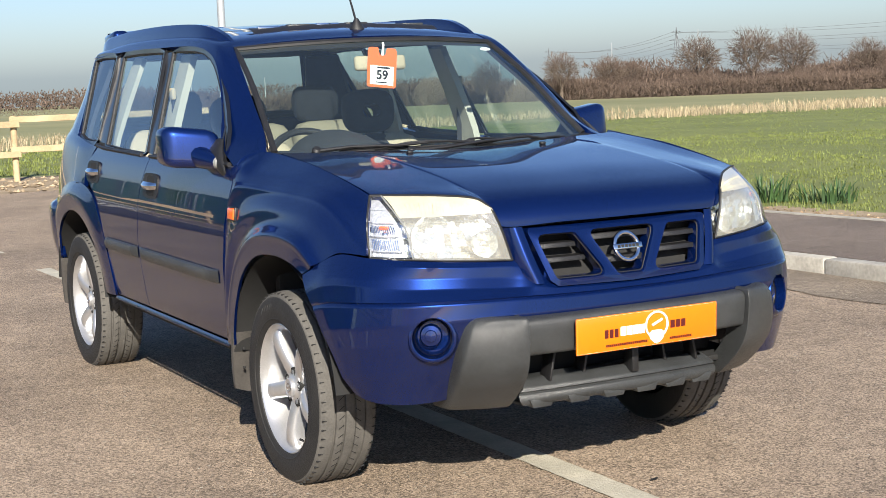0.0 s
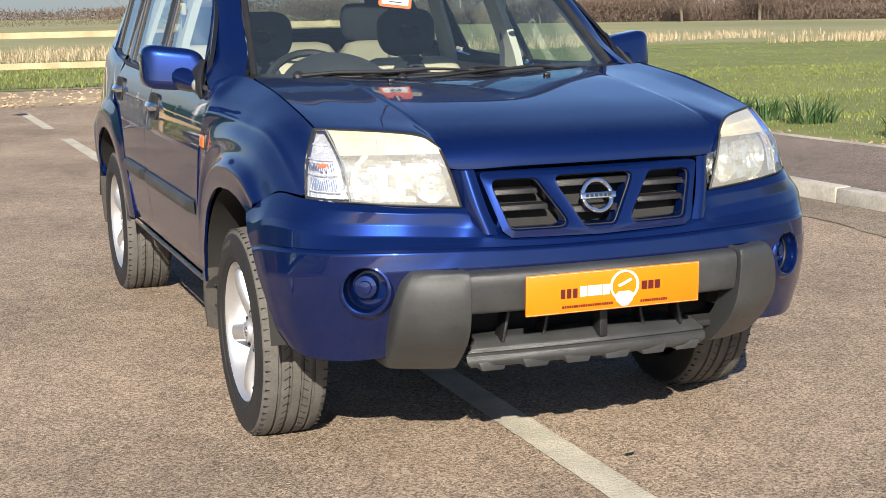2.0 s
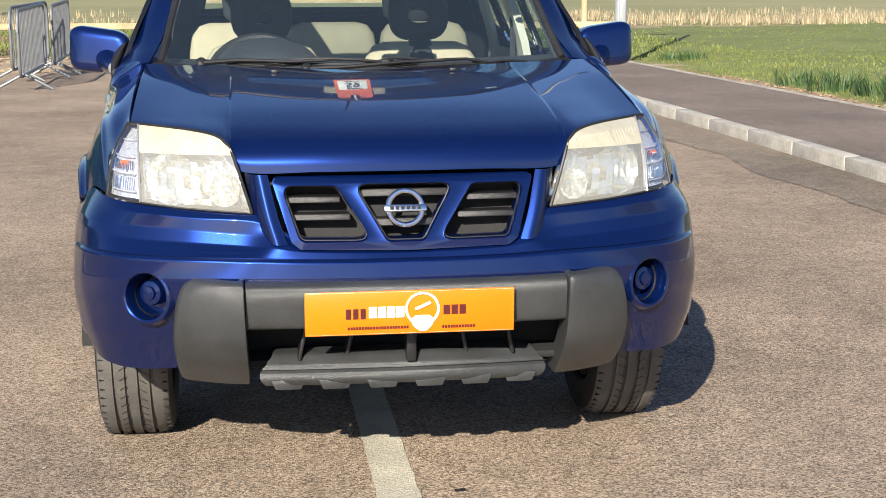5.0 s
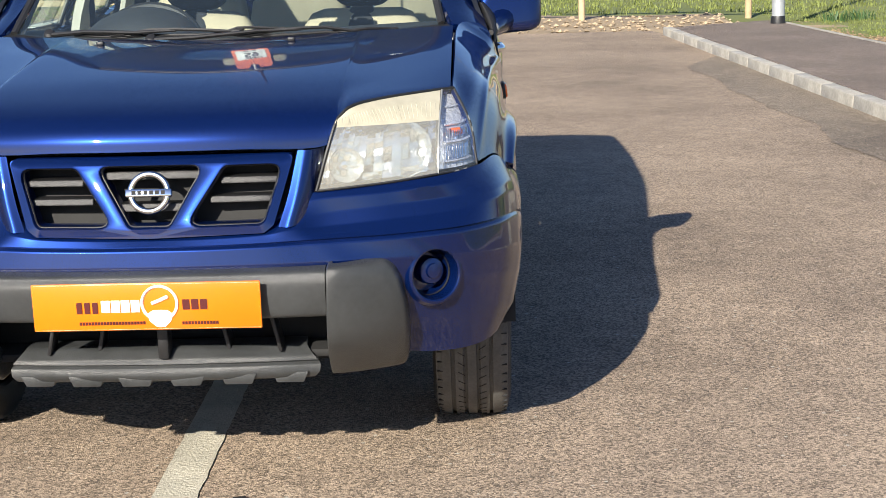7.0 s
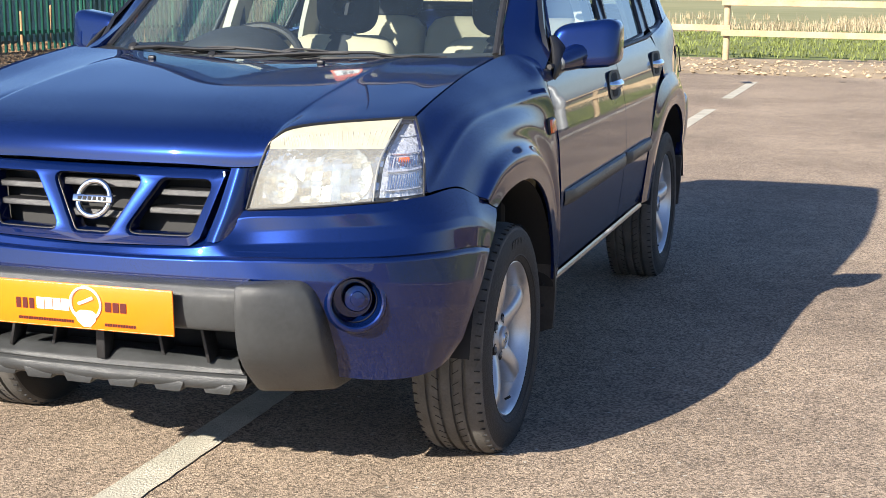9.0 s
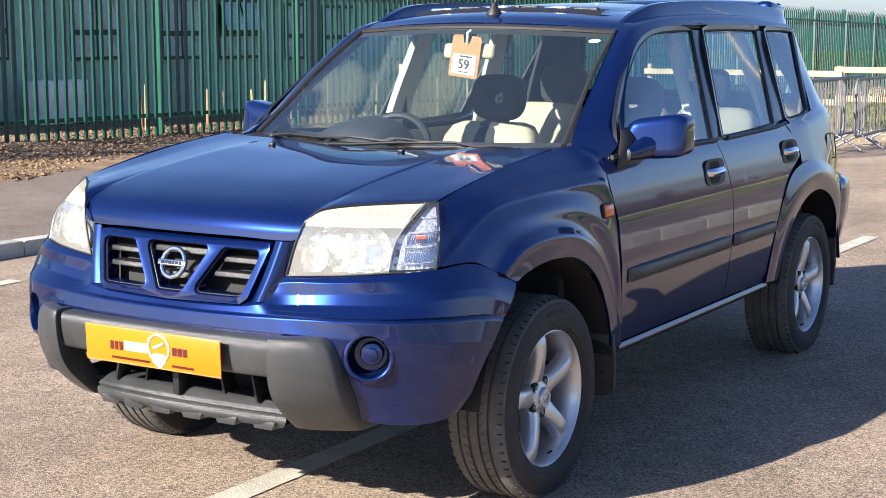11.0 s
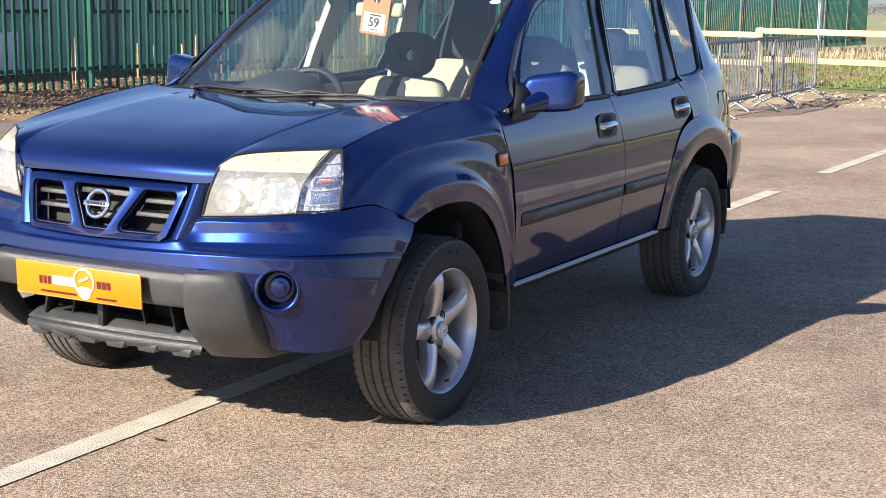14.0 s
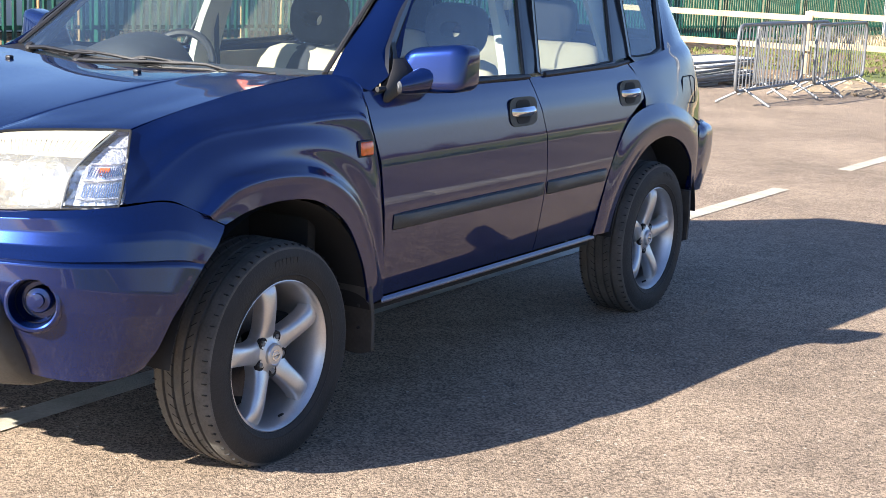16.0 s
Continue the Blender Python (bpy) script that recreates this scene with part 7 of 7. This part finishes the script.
def seat(x, y, label):
    """Front seat: cushion, padded backrest with pale shoulders, headrest with a round opening."""
    st = part("seat", cushion([(x, y - 0.32, 0.54, 0.24, 0.24), (x, y - 0.33, 0.64, 0.26, 0.26), (x, y - 0.33, 0.69, 0.25, 0.25), (x, y - 0.33, 0.71, 0.20, 0.20)]), CREAM, car, label, 60)

    def lean(z):
        return y - 0.16 + (z - 0.62) * 0.30

    part("backrest", cushion([(x, lean(0.62), 0.62, 0.24, 0.07), (x, lean(0.75), 0.75, 0.255, 0.085), (x, lean(0.92), 0.92, 0.25, 0.08), (x, lean(1.02), 1.02, 0.225, 0.07), (x, lean(1.065), 1.065, 0.195, 0.055), (x, lean(1.082), 1.082, 0.15, 0.03)]), CREAM, st, "", 60)
    part("backrest_centre", cushion([(x, lean(0.64) - 0.02, 0.64, 0.10, 0.075), (x, lean(0.92) - 0.012, 0.92, 0.085, 0.085), (x, lean(1.03) - 0.004, 1.03, 0.06, 0.072), (x, lean(1.075), 1.075, 0.055, 0.05), (x, lean(1.09), 1.09, 0.04, 0.03)]), CHARCOAL, st, "charcoal middle panel", 60)
    part("backrest_shell", cushion([(x, lean(0.62) + 0.06, 0.62, 0.23, 0.045), (x, lean(0.9) + 0.06, 0.92, 0.235, 0.045), (x, lean(1.04) + 0.035, 1.04, 0.20, 0.04), (x, lean(1.07) + 0.03, 1.07, 0.17, 0.03)]), CHARCOAL, st, "charcoal back of the seat", 60)
    v, f = [], []
    n = 32
    for k in range(n):
        a = 2 * math.pi * k / n
        ca, sa = math.cos(a), math.sin(a)
        rx, rz = 0.124 * math.copysign(abs(ca) ** 0.62, ca) * (1.0 + 0.05 * sa), 0.102 * math.copysign(abs(sa) ** 0.7, sa)
        hx, hz = 0.046 * math.copysign(abs(ca) ** 0.7, ca), 0.030 * sa - 0.004
        for u, yy in ((1.0, 0.0), (0.97, -0.030), (0.86, -0.048), (0.5, -0.052), (0.0, -0.046), (0.0, 0.046), (0.5, 0.052), (0.86, 0.048), (0.97, 0.030)):
            v.append((hx + (rx - hx) * u, yy, hz + (rz - hz) * u))
    for k in range(n):
        for j in range(9):
            f.append((k * 9 + j, k * 9 + (j + 1) % 9, ((k + 1) % n) * 9 + (j + 1) % 9, ((k + 1) % n) * 9 + j))
    part("headrest", moved((v, f), pose(x, lean(1.19) + 0.01, 1.187, -8)), CHARCOAL, st, "charcoal headrest with a round opening", 60)
    for s in (-0.04, 0.04):
        part("headrest_post", tube([(x + s, lean(1.06), 1.06), (x + s, lean(1.12) + 0.005, 1.12)], 0.006, 6), CHROME, st)
    return st


seat(-0.315, 1.64, "cream and charcoal driver's seat")
seat(0.325, 1.66, "cream and charcoal front passenger seat")
bench = part("rear_bench", cushion([(0, 2.02, 0.56, 0.62, 0.26), (0, 2.02, 0.66, 0.63, 0.27), (0, 2.02, 0.70, 0.60, 0.24)], 40, 0.35), CREAM, car, "cream rear bench seat", 60)
for x, w in ((-0.425, 0.205), (0.0, 0.21), (0.425, 0.205)):
    part("backrest", cushion([(x, 2.27, 0.66, w, 0.07), (x, 2.30, 0.80, w + 0.003, 0.08), (x, 2.34, 1.00, w, 0.075), (x, 2.355, 1.08, w - 0.012, 0.062), (x, 2.36, 1.118, w - 0.04, 0.042), (x, 2.36, 1.132, w - 0.09, 0.02)], 28, 0.42), CREAM, bench, "", 60)
    part("backrest_shell", cushion([(x, 2.38, 0.66, w, 0.04), (x, 2.42, 1.00, w, 0.04), (x, 2.42, 1.09, w - 0.02, 0.03)], 20, 0.4), CHARCOAL, bench, "charcoal back of the bench", 60)
for x in (-0.36, 0.36):
    part("headrest", cushion([(x, 2.375, 1.135, 0.09, 0.035), (x, 2.375, 1.165, 0.115, 0.048), (x, 2.378, 1.24, 0.122, 0.05), (x, 2.38, 1.285, 0.11, 0.045), (x, 2.38, 1.305, 0.085, 0.03)], 24, 0.6), CHARCOAL, bench, "", 60)
dash = part("dashboard", skin([[(-0.70, 0.36, 0.80), (0, 0.30, 0.80), (0.70, 0.36, 0.80)], [(-0.68, 0.38, 1.03), (0, 0.24, 1.02), (0.68, 0.38, 1.03)], [(-0.68, 0.50, 1.082), (0, 0.42, 1.066), (0.68, 0.50, 1.082)], [(-0.68, 0.64, 1.070), (0, 0.64, 1.055), (0.68, 0.64, 1.070)], [(-0.68, 0.68, 0.80), (0, 0.68, 0.80), (0.68, 0.68, 0.80)]], 24, 24), DASH, car, "dark dashboard with an instrument hood")
part("instrument_hood", skin([[(-0.31 + w * u, y, 1.045 + h * (1 - abs(u) ** 2.8)) for u in (-1, -0.85, -0.6, -0.2, 0.2, 0.6, 0.85, 1)] for y, w, h in ((0.44, 0.20, 0.016), (0.50, 0.205, 0.075), (0.60, 0.205, 0.106), (0.68, 0.20, 0.110), (0.685, 0.19, 0.098))], 28, 12), DASH, dash)
ringp = [(0.185 * math.cos(a), 0, 0.185 * math.sin(a)) for a in np.linspace(0, 2 * math.pi, 37)[:-1]]
steer = part("steering_wheel", moved(tube(ringp, 0.015, 8, closed=True), pose(-0.335, 0.80, 0.985, -28)), BLACK, car, "black steering wheel")
part("wheel_boss", moved(box(0.17, 0.05, 0.12, (0, 0.01, -0.01), 0.02, 3), pose(-0.335, 0.80, 0.985, -28)), BLACK, steer)
for a in (200, 340, 270):
    part("wheel_spoke", moved(tube([(0, 0.005, 0), (0.18 * math.cos(radians(a)), 0, 0.18 * math.sin(radians(a)))], 0.014, 6), pose(-0.335, 0.80, 0.985, -28)), BLACK, steer)
mirror = part("rear_view_mirror", moved(box(0.225, 0.03, 0.060, (0, 0, 0), 0.014, 3), pose(0.005, 0.865, 1.405, -10)), CREAM, car, "pale backed rear view mirror")
part("mirror_stem", tube([(0.005, 0.86, 1.41), (0.005, 0.90, 1.47)], 0.010, 6), BLACK, mirror)
pair("pillar_trim", skin([[(0.735, 1.36, 0.75), (0.735, 1.50, 0.75)], [(0.735, 1.36, 1.06), (0.735, 1.51, 1.06)], [(0.60, 1.41, 1.47), (0.60, 1.53, 1.47)]], 4, 10), TRIM, "pale door pillar trim", 0.03)
pair("screen_pillar_trim", skin([[(0.735, 0.55, 1.06), (0.655, 0.44, 1.085)], [(0.690, 0.72, 1.24), (0.618, 0.66, 1.255)], [(0.618, 0.99, 1.43), (0.56, 0.985, 1.46)]], 4, 10), CHARCOAL, "grey windscreen pillar trim", 0.012)
pair("rear_pillar_trim", skin([[(0.74, 2.16, 0.9), (0.74, 2.34, 0.9)], [(0.735, 2.15, 1.08), (0.735, 2.33, 1.08)], [(0.60, 2.09, 1.47), (0.60, 2.22, 1.47)]], 4, 10), TRIM, "pale rear pillar trim", 0.02)
pair("tail_pillar_trim", skin([[(0.73, 2.66, 0.9), (0.62, 2.98, 0.9)], [(0.725, 2.66, 1.12), (0.62, 2.98, 1.12)], [(0.60, 2.60, 1.46), (0.50, 2.78, 1.46)]], 4, 10), CHARCOAL, "charcoal tail pillar trim", 0.02)
pair("door_trim", skin([[(0.765, 0.55, 0.45), (0.765, 2.2, 0.45)], [(0.765, 0.55, 1.03), (0.765, 2.2, 1.03)]], 6, 4), CREAM, "cream inner door trim", 0.02)
part("roof_lining", opened(skin([[(-0.56, 1.02, 1.465), (0, 0.96, 1.485), (0.56, 1.02, 1.465)], [(-0.59, 1.6, 1.505), (0, 1.6, 1.53), (0.59, 1.6, 1.505)], [(-0.57, 2.55, 1.475), (0, 2.6, 1.50), (0.57, 2.55, 1.475)]], 40, 60), 0.38, 1.29, 1.93), CREAM, car, "cream roof lining round the sunroof")
part("cabin_floor", box(1.45, 2.9, 0.03, (0, 1.6, 0.46)), CHARCOAL, car)
part("load_bay_side", skin([[(-0.70, 2.30, 0.5), (-0.70, 3.0, 0.5)], [(-0.70, 2.30, 1.08), (-0.66, 3.0, 1.08)]], 4, 4), CHARCOAL, car)
part("load_bay_side", skin([[(0.70, 2.30, 0.5), (0.70, 3.0, 0.5)], [(0.70, 2.30, 1.08), (0.66, 3.0, 1.08)]], 4, 4), CHARCOAL, car)
for s in (-1, 1):
    belt_part = part("seat_belt", tube([(s * 0.675, 1.44, 1.30), (s * 0.68, 1.46, 1.05), (s * 0.67, 1.48, 0.75)], 0.012, 5, flat=0.3), CHARCOAL, car)
    part("belt_guide", box(0.02, 0.04, 0.05, (s * 0.68, 1.44, 1.31), 0.008), CREAM, belt_part)


# ---- hanging stock tag behind the windscreen ----
def stock_tag():
    tag = thing("stock_tag", "orange and white card tag numbered 59 hung behind the windscreen", "tag")
    m = pose(0.0, 0.836, 1.386, -4, 7, 0)
    out = [(-0.058, -0.080), (0.058, -0.080), (0.064, -0.073), (0.064, 0.068), (0.056, 0.080), (0.020, 0.080), (0.013, 0.050), (-0.013, 0.050), (-0.020, 0.080), (-0.056, 0.080), (-0.064, 0.068), (-0.064, -0.073)]
    part("card", moved(slab(out, 0.002), m), TAGM, tag)
    part("label", moved(box(0.104, 0.0015, 0.076, (0, -0.0015, -0.032), 0.0005), m), WHITE, tag)
    letters("59", 0.052, INK, m @ pose(0, -0.0042, -0.032, 90, 0, 0), tag, "number", 0.0012)
    part("print_bars", moved(join(box(0.058, 0.001, 0.007, (0.006, -0.0026, -0.001)), box(0.050, 0.001, 0.004, (0, -0.0026, -0.060))), m), INK, tag)
    part("hook", moved(tube([(0, 0.0, 0.048), (0.0, -0.004, 0.090), (0.004, 0.01, 0.100)], 0.005, 6), m), WHITE, tag)
    part("sticker", moved(lathe([(0.0, 0.0), (0.0, 0.016)], 20), Matrix.Translation(screen_point(0.90, 0.93, -0.006)) @ Vector((0, -0.55, 0.83)).to_track_quat("X", "Z").to_matrix().to_4x4() @ Matrix.Diagonal((1, 1.5, 0.8, 1))), WHITE, tag)


stock_tag()
